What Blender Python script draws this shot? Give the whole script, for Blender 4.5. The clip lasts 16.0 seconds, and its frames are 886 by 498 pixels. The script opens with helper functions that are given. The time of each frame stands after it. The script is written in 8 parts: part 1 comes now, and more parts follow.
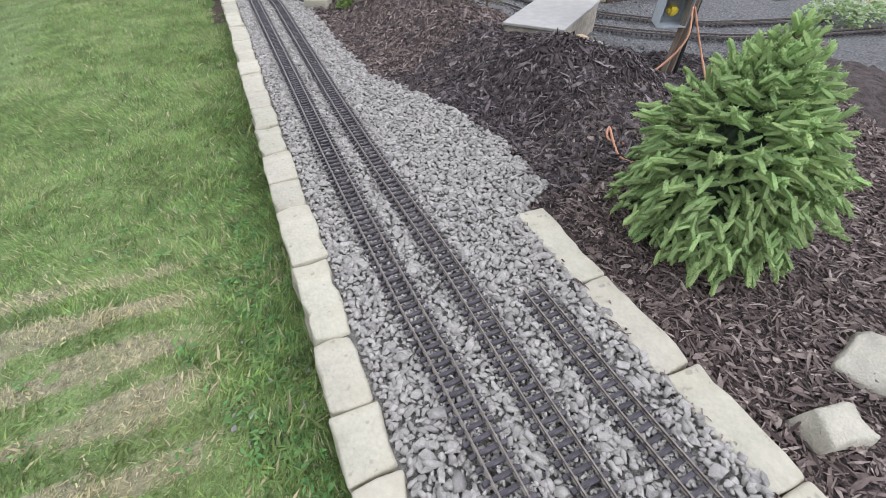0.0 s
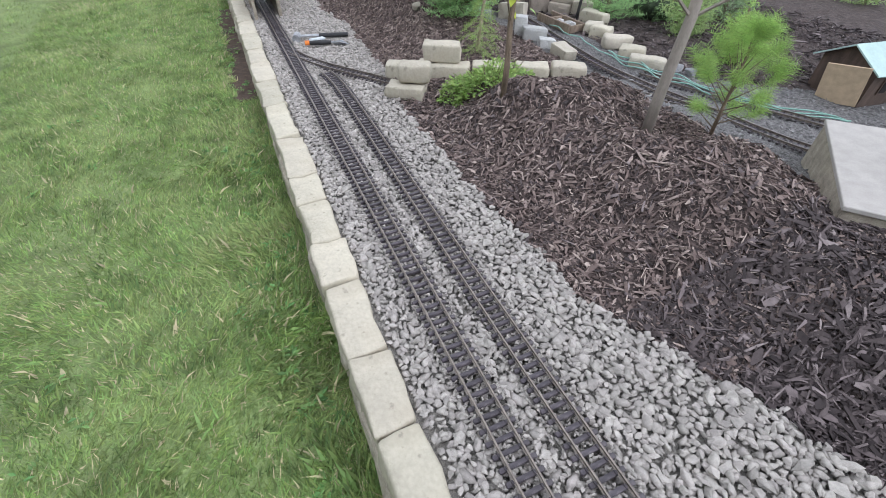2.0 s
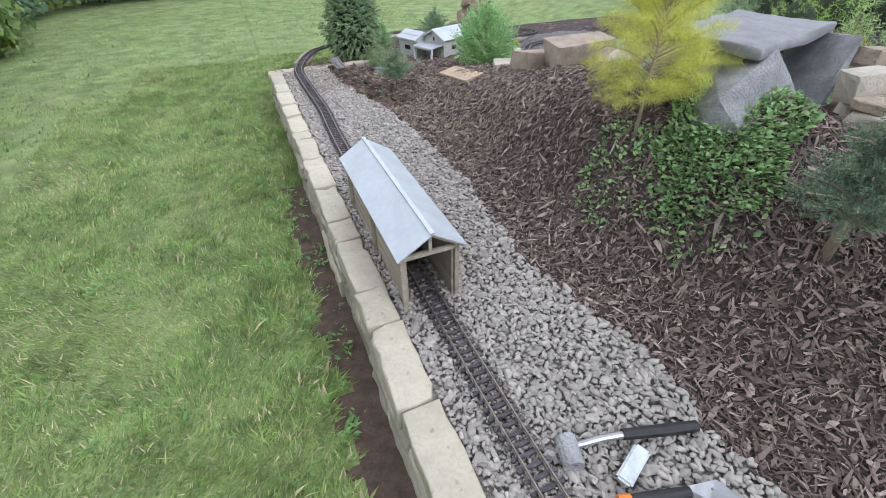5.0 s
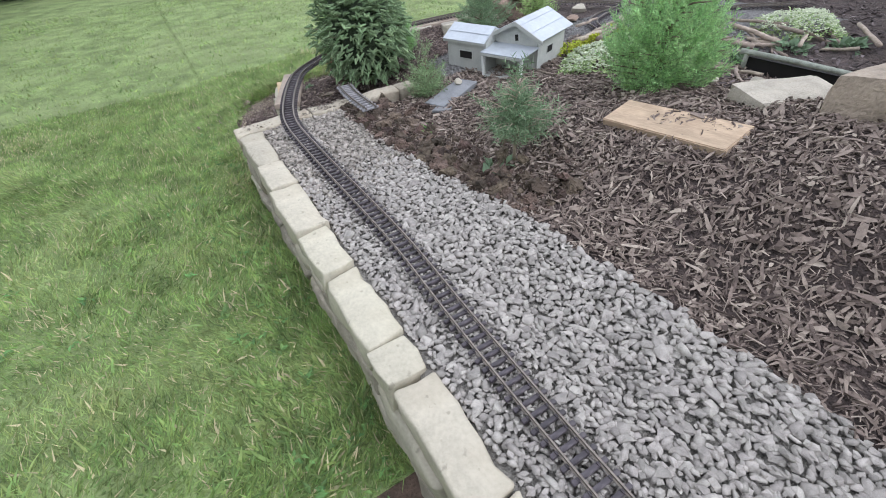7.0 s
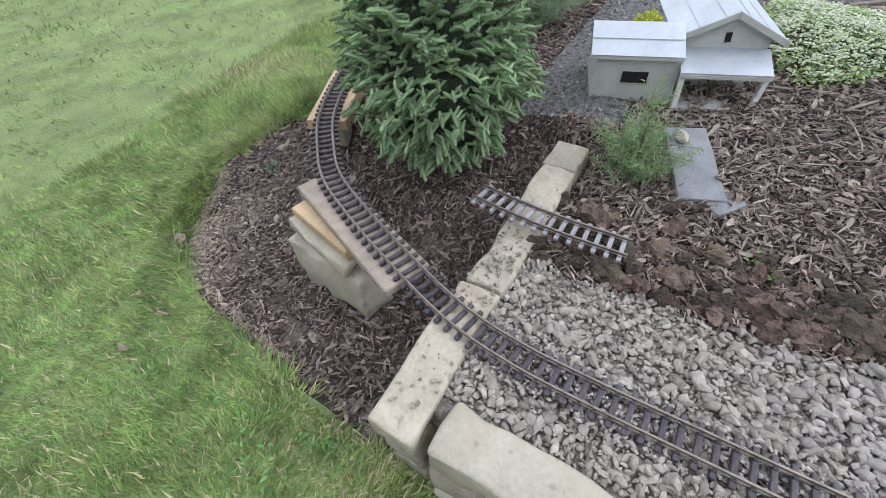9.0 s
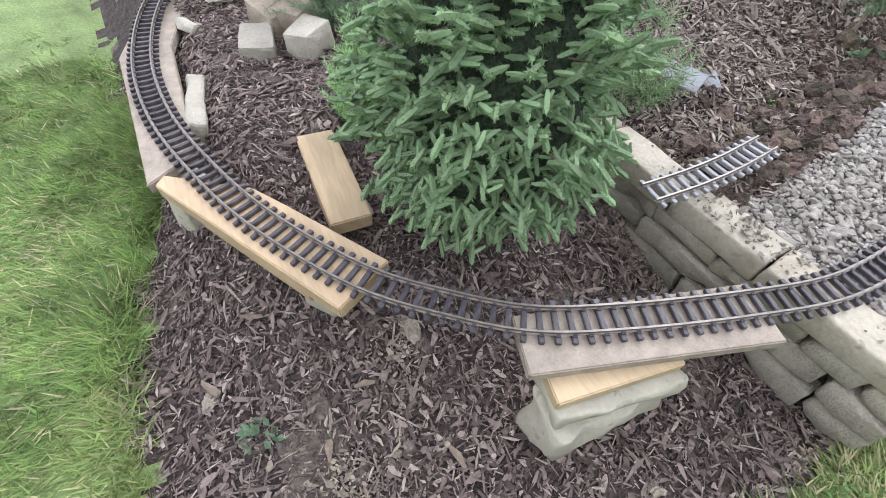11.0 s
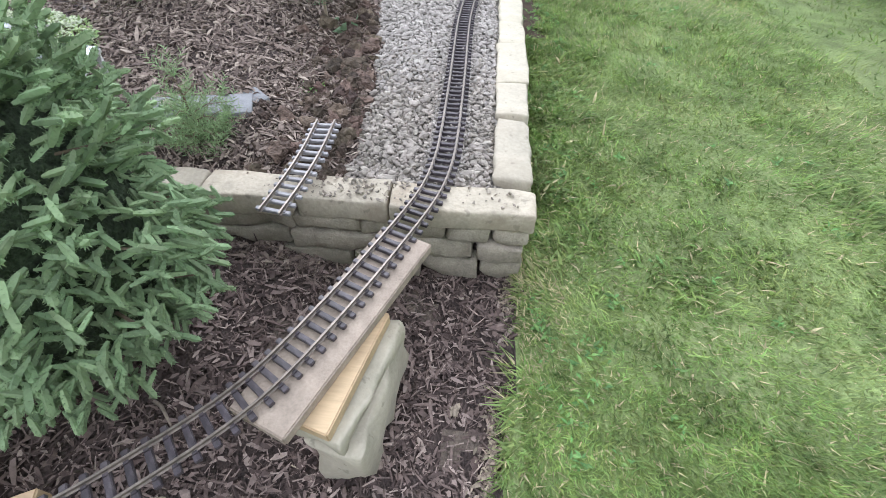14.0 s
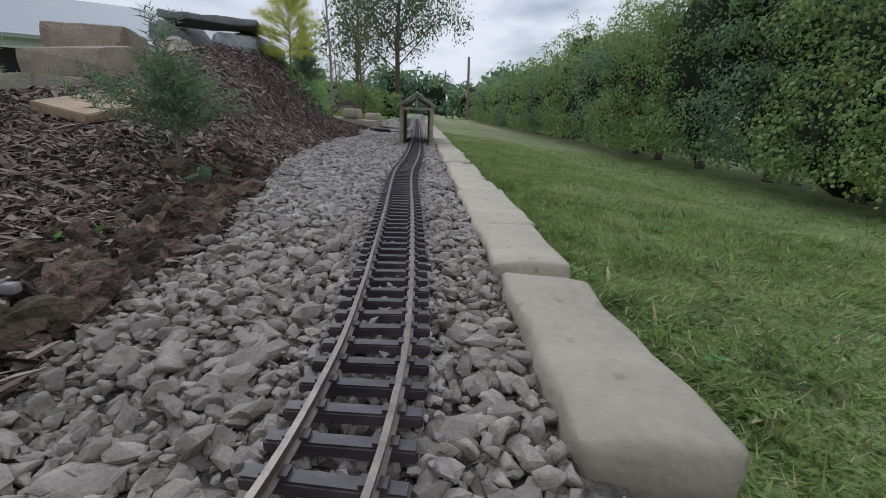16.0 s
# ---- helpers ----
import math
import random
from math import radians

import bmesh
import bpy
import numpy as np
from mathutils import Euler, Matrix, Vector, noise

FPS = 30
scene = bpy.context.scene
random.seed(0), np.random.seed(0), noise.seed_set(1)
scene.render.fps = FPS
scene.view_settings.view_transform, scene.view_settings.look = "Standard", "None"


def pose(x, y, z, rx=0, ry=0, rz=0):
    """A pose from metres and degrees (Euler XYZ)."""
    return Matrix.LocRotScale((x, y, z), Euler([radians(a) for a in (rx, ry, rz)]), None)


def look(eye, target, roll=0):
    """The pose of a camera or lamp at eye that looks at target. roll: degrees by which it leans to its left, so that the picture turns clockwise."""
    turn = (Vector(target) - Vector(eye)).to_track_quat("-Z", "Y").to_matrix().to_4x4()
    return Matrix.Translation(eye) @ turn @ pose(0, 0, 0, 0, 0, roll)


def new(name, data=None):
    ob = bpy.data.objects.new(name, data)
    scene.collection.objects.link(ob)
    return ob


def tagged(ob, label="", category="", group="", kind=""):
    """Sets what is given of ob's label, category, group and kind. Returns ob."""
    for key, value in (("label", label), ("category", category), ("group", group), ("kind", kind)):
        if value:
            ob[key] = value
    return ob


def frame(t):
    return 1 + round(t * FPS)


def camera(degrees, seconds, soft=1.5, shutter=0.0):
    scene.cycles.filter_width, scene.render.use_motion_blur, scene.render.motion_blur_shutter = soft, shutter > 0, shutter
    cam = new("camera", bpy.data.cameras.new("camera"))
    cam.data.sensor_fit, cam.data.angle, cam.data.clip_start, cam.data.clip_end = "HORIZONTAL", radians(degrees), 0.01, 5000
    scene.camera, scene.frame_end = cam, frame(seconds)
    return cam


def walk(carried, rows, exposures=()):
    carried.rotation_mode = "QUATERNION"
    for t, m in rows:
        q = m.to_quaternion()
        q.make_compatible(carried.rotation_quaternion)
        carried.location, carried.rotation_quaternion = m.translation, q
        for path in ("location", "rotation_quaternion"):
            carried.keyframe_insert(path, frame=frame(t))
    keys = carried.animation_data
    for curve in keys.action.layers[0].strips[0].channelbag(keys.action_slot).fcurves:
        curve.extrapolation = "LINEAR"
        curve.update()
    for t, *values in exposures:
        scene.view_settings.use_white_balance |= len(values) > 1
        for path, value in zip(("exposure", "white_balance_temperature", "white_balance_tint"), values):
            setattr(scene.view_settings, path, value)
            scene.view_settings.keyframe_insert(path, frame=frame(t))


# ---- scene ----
cam = camera(91.5, 16.0, 0.95)
PATH = [
    (0, (-0.03, 1.354, 0.864), (0.534, 2.691, -0.512), -1.5),
    (0.5, (-0.069, 1.703, 0.858), (0.48, 3.083, -0.481), -1.4),
    (1, (-0.077, 2.068, 0.849), (0.516, 3.426, -0.494), -0.9),
    (1.5, (-0.055, 2.559, 0.857), (0.548, 3.896, -0.503), -0.2),
    (2, (-0.128, 3.004, 0.855), (0.483, 4.348, -0.494), 0.6),
    (2.5, (-0.139, 3.42, 0.856), (0.491, 4.813, -0.434), 0.7),
    (3, (-0.13, 3.916, 0.907), (0.487, 5.358, -0.335), 0.5),
    (3.5, (-0.172, 4.355, 0.954), (0.435, 5.823, -0.261), 0.1),
    (4, (-0.192, 4.77, 0.943), (0.425, 6.245, -0.258), -0.1),
    (4.5, (-0.204, 5.199, 0.977), (0.41, 6.682, -0.217), -0.7),
    (4.7, (-0.224, 5.37, 0.972), (0.387, 6.852, -0.224), -1.0),
    (6.8, (-0.223, 7.361, 0.791), (0.468, 8.714, -0.511), -3.8),
    (7, (-0.213, 7.572, 0.795), (0.518, 8.901, -0.508), -4.9),
    (7.5, (-0.283, 8.017, 0.771), (0.571, 9.27, -0.534), -2.2),
    (8, (-0.314, 8.445, 0.747), (0.643, 9.582, -0.592), -3.3),
    (8.5, (-0.286, 8.941, 0.764), (0.658, 9.923, -0.7), -6.7),
    (9, (-0.247, 9.357, 0.742), (0.855, 10.103, -0.751), -4.2),
    (9.5, (-0.146, 9.727, 0.676), (1.076, 10.216, -0.829), -2.0),
    (9.7, (-0.083, 9.856, 0.658), (1.158, 10.266, -0.856), -2.4),
    (11.8, (0.182, 10.759, 0.682), (0.815, 9.616, -0.832), 2.8),
    (12, (0.173, 10.844, 0.722), (0.75, 9.636, -0.764), 1.5),
    (12.5, (0.148, 10.921, 0.727), (0.65, 9.638, -0.723), 1.9),
    (13, (0.096, 10.869, 0.714), (0.472, 9.526, -0.719), 1.2),
    (13.5, (0.026, 10.656, 0.698), (0.286, 9.287, -0.737), 0.4),
    (14, (0.049, 10.38, 0.664), (0.175, 9.03, -0.806), 0.6),
    (14.5, (0.121, 10.09, 0.588), (0.154, 8.801, -0.941), 2.6),
    (15, (0.105, 9.802, 0.385), (0.132, 8.29, -0.924), 2.5),
    (15.5, (0.111, 9.726, 0.182), (0.094, 7.897, -0.628), 1.7),
    (16, (0.102, 9.713, 0.176), (-0.015, 7.81, -0.428), 2.3),
]
EXPOSURES = [(0.0, -0.15, 5960, 12), (9.6, -0.19, 5960, 12), (11.6, 0.41, 5960, 12), (12.6, 0.41, 5960, 12), (13.5, 0.29, 5960, 12), (14.6, 0.16, 5960, 12), (15.0, 0.11, 5960, 12), (15.5, -0.41, 5960, 12), (16.0, -1.19, 5960, 12)]
walk(cam, [(t, look(eye, target, roll)) for t, eye, target, roll in PATH], EXPOSURES)

# ---- world, sun ----
world = bpy.data.worlds.new("sky")
scene.world = world
world.use_nodes = True
wn, wl = world.node_tree.nodes, world.node_tree.links
wn.clear()
w_out = wn.new("ShaderNodeOutputWorld")
w_bg = wn.new("ShaderNodeBackground")
w_sky = wn.new("ShaderNodeTexSky")
w_sky.sky_type = "NISHITA"
w_sky.sun_disc = False
SUN_EL, SUN_AZ = radians(48), radians(150)
w_sky.sun_elevation, w_sky.sun_rotation = SUN_EL, SUN_AZ
w_sky.air_density, w_sky.dust_density = 1.0, 2.0
w_tc = wn.new("ShaderNodeTexCoord")
w_map = wn.new("ShaderNodeMapping")
w_map.inputs["Scale"].default_value = (1.6, 1.6, 5.0)
w_noise = wn.new("ShaderNodeTexNoise")
w_noise.inputs["Scale"].default_value = 2.2
w_noise.inputs["Detail"].default_value = 7.0
w_ramp = wn.new("ShaderNodeValToRGB")
w_ramp.color_ramp.elements[0].position, w_ramp.color_ramp.elements[1].position = 0.26, 0.50
w_mix = wn.new("ShaderNodeMixRGB")
w_mix.inputs["Color2"].default_value = (12.3, 12.5, 12.9, 1)
wl.new(w_tc.outputs["Generated"], w_map.inputs["Vector"])
wl.new(w_map.outputs["Vector"], w_noise.inputs["Vector"])
wl.new(w_noise.outputs["Fac"], w_ramp.inputs["Fac"])
wl.new(w_ramp.outputs["Color"], w_mix.inputs["Fac"])
wl.new(w_sky.outputs["Color"], w_mix.inputs["Color1"])
wl.new(w_mix.outputs["Color"], w_bg.inputs["Color"])
wl.new(w_bg.outputs["Background"], w_out.inputs["Surface"])
w_bg.inputs["Strength"].default_value = 0.15

sun_data = bpy.data.lights.new("sun", "SUN")
sun_data.energy, sun_data.angle, sun_data.color = 1.3, radians(22), (0.965, 0.975, 1.0)
sun = new("sun", sun_data)
_az = SUN_AZ
sun_from = Vector((math.sin(_az) * math.cos(SUN_EL), math.cos(_az) * math.cos(SUN_EL), math.sin(SUN_EL)))
sun.matrix_world = look(sun_from * 30, (0, 5, 0))

rng = np.random.default_rng(7)


# ---- materials ----
def material(name, base, var=0.25, scale=40.0, rough=0.8, bump=0.3, fine=None, spots=None, metal=0.0, island=0.0,
             random=0.0, stain=0.0, stain_scale=3.0, stain_col=None, stretch=(1, 1, 1), depth=0.004, pits=0.0):
    """A grainy surface: two noises for colour, one for relief, and variation per piece or per island."""
    m = bpy.data.materials.new(name)
    m.use_nodes = True
    nt = m.node_tree
    n, l = nt.nodes, nt.links
    b = n["Principled BSDF"]
    b.inputs["Roughness"].default_value = rough
    b.inputs["Metallic"].default_value = metal
    tc = n.new("ShaderNodeTexCoord")
    mp = n.new("ShaderNodeMapping")
    mp.inputs["Scale"].default_value = stretch
    l.new(tc.outputs["Object"], mp.inputs["Vector"])
    n1 = n.new("ShaderNodeTexNoise")
    n1.inputs["Scale"].default_value, n1.inputs["Detail"].default_value = scale, 6
    n2 = n.new("ShaderNodeTexNoise")
    n2.inputs["Scale"].default_value, n2.inputs["Detail"].default_value = fine or scale * 7, 4
    l.new(mp.outputs["Vector"], n1.inputs["Vector"])
    l.new(mp.outputs["Vector"], n2.inputs["Vector"])
    base = Vector(base)
    r = n.new("ShaderNodeValToRGB")
    r.color_ramp.elements[0].position, r.color_ramp.elements[1].position = 0.3, 0.7
    r.color_ramp.elements[0].color = (*(base * (1 - var)), 1)
    r.color_ramp.elements[1].color = (*(base * (1 + var)), 1)
    l.new(n1.outputs["Fac"], r.inputs["Fac"])
    col = r.outputs["Color"]
    mul = n.new("ShaderNodeMixRGB")
    mul.blend_type = "MULTIPLY"
    mul.inputs["Fac"].default_value = 0.6
    r2 = n.new("ShaderNodeValToRGB")
    r2.color_ramp.elements[0].position, r2.color_ramp.elements[1].position = 0.3, 0.65
    r2.color_ramp.elements[0].color = (1 - var * 1.5,) * 3 + (1,)
    l.new(n2.outputs["Fac"], r2.inputs["Fac"])
    l.new(col, mul.inputs["Color1"])
    l.new(r2.outputs["Color"], mul.inputs["Color2"])
    col = mul.outputs["Color"]
    if stain:
        n3 = n.new("ShaderNodeTexNoise")
        n3.inputs["Scale"].default_value, n3.inputs["Detail"].default_value = stain_scale, 5
        l.new(tc.outputs["Object"], n3.inputs["Vector"])
        r3 = n.new("ShaderNodeValToRGB")
        r3.color_ramp.elements[0].position, r3.color_ramp.elements[1].position = 0.48, 0.68
        l.new(n3.outputs["Fac"], r3.inputs["Fac"])
        st = n.new("ShaderNodeMixRGB")
        fac = n.new("ShaderNodeMath")
        fac.operation = "MULTIPLY"
        fac.inputs[1].default_value = stain
        l.new(r3.outputs["Color"], fac.inputs[0])
        l.new(fac.outputs[0], st.inputs["Fac"])
        l.new(col, st.inputs["Color1"])
        st.inputs["Color2"].default_value = (*(stain_col or base * 0.5), 1)
        col = st.outputs["Color"]
    if pits:
        n4 = n.new("ShaderNodeTexNoise")
        n4.inputs["Scale"].default_value, n4.inputs["Detail"].default_value = 38, 3
        l.new(tc.outputs["Object"], n4.inputs["Vector"])
        r4 = n.new("ShaderNodeValToRGB")
        r4.color_ramp.elements[0].position, r4.color_ramp.elements[1].position = 0.64, 0.70
        l.new(n4.outputs["Fac"], r4.inputs["Fac"])
        pm, pf = n.new("ShaderNodeMixRGB"), n.new("ShaderNodeMath")
        pf.operation = "MULTIPLY"
        pf.inputs[1].default_value = pits
        l.new(r4.outputs["Color"], pf.inputs[0])
        l.new(pf.outputs[0], pm.inputs["Fac"])
        l.new(col, pm.inputs["Color1"])
        pm.inputs["Color2"].default_value = (*(base * 0.45), 1)
        col = pm.outputs["Color"]
    if island or random:
        hs = n.new("ShaderNodeHueSaturation")
        if island:
            src = n.new("ShaderNodeNewGeometry").outputs["Random Per Island"]
        else:
            src = n.new("ShaderNodeObjectInfo").outputs["Random"]
        amt = island or random
        mr = n.new("ShaderNodeMapRange")
        mr.inputs["To Min"].default_value, mr.inputs["To Max"].default_value = 1 - amt, 1 + amt
        l.new(src, mr.inputs["Value"])
        l.new(mr.outputs["Result"], hs.inputs["Value"])
        wn_ = n.new("ShaderNodeTexWhiteNoise")
        wn_.noise_dimensions = "1D"
        l.new(src, wn_.inputs["W"])
        mr2 = n.new("ShaderNodeMapRange")
        mr2.inputs["To Min"].default_value, mr2.inputs["To Max"].default_value = 0.5 - amt * 0.05, 0.5 + amt * 0.05
        l.new(wn_.outputs["Value"], mr2.inputs["Value"])
        l.new(mr2.outputs["Result"], hs.inputs["Hue"])
        l.new(col, hs.inputs["Color"])
        col = hs.outputs["Color"]
    l.new(col, b.inputs["Base Color"])
    if bump:
        bp = n.new("ShaderNodeBump")
        bp.inputs["Strength"].default_value, bp.inputs["Distance"].default_value = bump, depth
        ad = n.new("ShaderNodeMath")
        l.new(n1.outputs["Fac"], ad.inputs[0])
        l.new(n2.outputs["Fac"], ad.inputs[1])
        l.new(ad.outputs[0], bp.inputs["Height"])
        l.new(bp.outputs["Normal"], b.inputs["Normal"])
    return m


def leafy(name, base, island=0.35, trans=0.35, rough=0.65, var=0.15, scale=30, **more):
    m = material(name, base, var, scale, rough, 0, island=island, **more)
    b = m.node_tree.nodes["Principled BSDF"]
    if trans:
        tr = m.node_tree.nodes.new("ShaderNodeBsdfTranslucent")
        mx = m.node_tree.nodes.new("ShaderNodeMixShader")
        out = m.node_tree.nodes["Material Output"]
        src = b.inputs["Base Color"].links[0].from_socket
        m.node_tree.links.new(src, tr.inputs["Color"])
        mx.inputs["Fac"].default_value = trans
        m.node_tree.links.new(b.outputs["BSDF"], mx.inputs[1])
        m.node_tree.links.new(tr.outputs["BSDF"], mx.inputs[2])
        m.node_tree.links.new(mx.outputs["Shader"], out.inputs["Surface"])
    return m


M_LAWN = material("lawn_sward", (0.295, 0.385, 0.145), 0.34, 6, 0.95, 0.9, fine=110, stain=0.45, stain_scale=1.7,
                  stain_col=(0.35, 0.40, 0.185), depth=0.03)
M_BLADE = leafy("grass_blade", (0.284, 0.402, 0.126), 0.42, 0.45, var=0.36, scale=8, fine=30, stain=0.6, stain_scale=3.0, stain_col=(0.42, 0.49, 0.20))
M_THATCH = material("dry_thatch", (0.43, 0.395, 0.245), 0.35, 40, 0.95, 0.9, fine=160, stain=0.5, stain_scale=9, stain_col=(0.30, 0.34, 0.15), depth=0.02)
M_DRY = leafy("dry_grass", (0.60, 0.53, 0.32), 0.3, 0.3)
M_SOIL = material("fine_mulch", (0.108, 0.080, 0.072), 0.55, 45, 0.95, 1.0, fine=190, stain=0.4, stain_scale=5,
                  stain_col=(0.055, 0.038, 0.032), stretch=(1, 0.6, 1), depth=0.02)
M_CLOD = material("earth_clod", (0.098, 0.069, 0.051), 0.4, 40, 0.95, 1.0, fine=220, island=0.45, depth=0.006)
M_DIRT = material("sandy_dirt", (0.205, 0.166, 0.135), 0.4, 40, 0.95, 1.0, fine=190, stain=0.5, stain_scale=14, stain_col=(0.14, 0.11, 0.09), depth=0.01)
M_CLAY = material("dry_clay", (0.36, 0.30, 0.235), 0.3, 40, 0.95, 0.8, fine=190, random=0.15, depth=0.005)
M_CLOD_L = material("dry_earth_lump", (0.128, 0.092, 0.070), 0.4, 40, 0.95, 1.0, fine=200, island=0.5, depth=0.006)
M_BED = material("ballast_bed", (0.30, 0.28, 0.25), 0.5, 80, 0.95, 0.8, fine=300, depth=0.01)
M_GRAVEL = material("limestone_gravel", (0.372, 0.343, 0.312), 0.20, 70, 0.92, 0.5, island=0.24, depth=0.002)
M_GRIT = material("grey_grit", (0.225, 0.215, 0.21), 0.55, 75, 0.95, 1.0, fine=240, stain=0.3, stain_scale=2.5, stain_col=(0.17, 0.165, 0.16), depth=0.012)
M_STONE = material("cut_sandstone", (0.50, 0.457, 0.362), 0.13, 13, 0.9, 0.42, fine=110, random=0.10, stain=0.45,
                   stain_scale=9, stain_col=(0.36, 0.315, 0.235), depth=0.005, pits=0.55)
M_STONE_E = material("soiled_sandstone", (0.465, 0.415, 0.325), 0.18, 13, 0.9, 0.5, fine=110, random=0.10, stain=0.75,
                     stain_scale=11, stain_col=(0.285, 0.235, 0.175), depth=0.005, pits=0.55)
# Darker copy of M_STONE: shade on the lower courses put into colour, with stains.
M_STONE_D = material("shade_toned_sandstone", (0.42, 0.375, 0.30), 0.25, 22, 0.9, 0.7, fine=200, random=0.16, stain=0.5,
                     stain_scale=9, stain_col=(0.2, 0.17, 0.13), depth=0.006)
M_TIE = material("plastic_tie", (0.064, 0.053, 0.061), 0.35, 60, 0.45, 0.3, random=0.25, stain=0.35, stain_scale=40, stain_col=(0.17, 0.15, 0.15), depth=0.001)
M_TIE_W = material("faded_tie", (0.33, 0.32, 0.33), 0.2, 90, 0.6, 0.2, random=0.12, depth=0.001)
M_RAIL = material("dull_brass_rail", (0.25, 0.215, 0.185), 0.25, 60, 0.42, 0.15, metal=0.55, depth=0.0008)
M_WOODG = material("weathered_wood", (0.40, 0.35, 0.28), 0.28, 30, 0.85, 0.5, stretch=(1, 0.12, 1), random=0.12, depth=0.003)
M_WOODY = material("fresh_pine", (0.50, 0.365, 0.225), 0.16, 22, 0.7, 0.3, stretch=(0.15, 1, 1), random=0.1, depth=0.002)
M_TIN = material("dull_tin", (0.52, 0.555, 0.60), 0.10, 8, 0.45, 0.15, metal=0.35, stain=0.3, stain_scale=5,
                 stain_col=(0.4, 0.42, 0.43), depth=0.001)
M_BARK = material("sapling_bark", (0.20, 0.15, 0.105), 0.35, 60, 0.9, 0.6, stretch=(1, 1, 0.25), depth=0.003)
M_EARTH = material("brown_earth", (0.115, 0.078, 0.058), 0.35, 30, 0.95, 0.7, fine=160, depth=0.01)
# Near-black: fills openings with painted shade; also panes and the buffer stop.
M_DARK = material("near_black", (0.012, 0.011, 0.010), 0.2, 20, 0.95, 0.2)


# ---- mesh tools ----
def raw_mesh(name, v, f, mats, index=None, smooth=False):
    """A mesh from arrays: v (n,3), f (m,k) with one k."""
    v, f = np.asarray(v, np.float32), np.asarray(f, np.int32)
    me = bpy.data.meshes.new(name)
    k = f.shape[1]
    me.vertices.add(len(v))
    me.vertices.foreach_set("co", v.ravel())
    me.loops.add(f.size)
    me.loops.foreach_set("vertex_index", f.ravel())
    me.polygons.add(len(f))
    me.polygons.foreach_set("loop_start", np.arange(0, f.size, k, dtype=np.int32))
    for m in (mats if isinstance(mats, (list, tuple)) else [mats]):
        me.materials.append(m)
    if index is not None:
        me.polygons.foreach_set("material_index", np.asarray(index, np.int32))
    me.polygons.foreach_set("use_smooth", np.full(len(f), smooth, bool) if isinstance(smooth, bool) else smooth)
    me.update(calc_edges=True)
    return me


def joined(templates, pick, mats4):
    """Arrays of many placed copies of small templates, one k for all faces."""
    vs, fs, at = [], [], 0
    for i, (tv, tf) in enumerate(templates):
        m = mats4[pick == i]
        if not len(m):
            continue
        tv, tf = np.asarray(tv, float), np.asarray(tf, int)
        h = np.c_[tv, np.ones(len(tv))]
        v = np.einsum("nij,kj->nki", m[:, :3, :], h).reshape(-1, 3)
        f = (tf[None] + (np.arange(len(m)) * len(tv))[:, None, None]).reshape(-1, tf.shape[1]) + at
        vs.append(v)
        fs.append(f)
        at += len(v)
    return np.concatenate(vs), np.concatenate(fs)


def poses(p, yaw, tilt=None, lean=None, scale=None):
    """(n,4,4) matrices: place, turn about z, then tilt and lean, and scales (n,3) or (n,)."""
    n = len(p)
    tilt = np.zeros(n) if tilt is None else tilt
    lean = np.zeros(n) if lean is None else lean
    scale = np.ones((n, 3)) if scale is None else np.asarray(scale, float)
    if scale.ndim == 1:
        scale = np.repeat(scale[:, None], 3, 1)
    cz, sz, cx, sx, cy, sy = np.cos(yaw), np.sin(yaw), np.cos(tilt), np.sin(tilt), np.cos(lean), np.sin(lean)
    o, z = np.ones(n), np.zeros(n)
    rz = np.array([[cz, -sz, z], [sz, cz, z], [z, z, o]]).transpose(2, 0, 1)
    rx = np.array([[o, z, z], [z, cx, -sx], [z, sx, cx]]).transpose(2, 0, 1)
    ry = np.array([[cy, z, sy], [z, o, z], [-sy, z, cy]]).transpose(2, 0, 1)
    m = np.zeros((n, 4, 4))
    m[:, :3, :3] = (rz @ ry @ rx) * scale[:, None, :]
    m[:, :3, 3] = p
    m[:, 3, 3] = 1
    return m


def along(p, d, roll, scale):
    """(n,4,4) matrices whose local z runs along the unit vectors d."""
    d = d / np.linalg.norm(d, axis=1, keepdims=True)
    ref = np.where(np.abs(d[:, 2:3]) < 0.95, np.array([[0, 0, 1.0]]), np.array([[1.0, 0, 0]]))
    a = np.cross(ref, d)
    a /= np.linalg.norm(a, axis=1, keepdims=True)
    b = np.cross(d, a)
    c, s = np.cos(roll)[:, None], np.sin(roll)[:, None]
    a, b = a * c + b * s, b * c - a * s
    m = np.zeros((len(p), 4, 4))
    sc = np.asarray(scale, float)
    sc = np.repeat(sc[:, None], 3, 1) if sc.ndim == 1 else sc
    m[:, :3, 0], m[:, :3, 1], m[:, :3, 2] = a * sc[:, :1], b * sc[:, 1:2], d * sc[:, 2:3]
    m[:, :3, 3] = p
    m[:, 3, 3] = 1
    return m


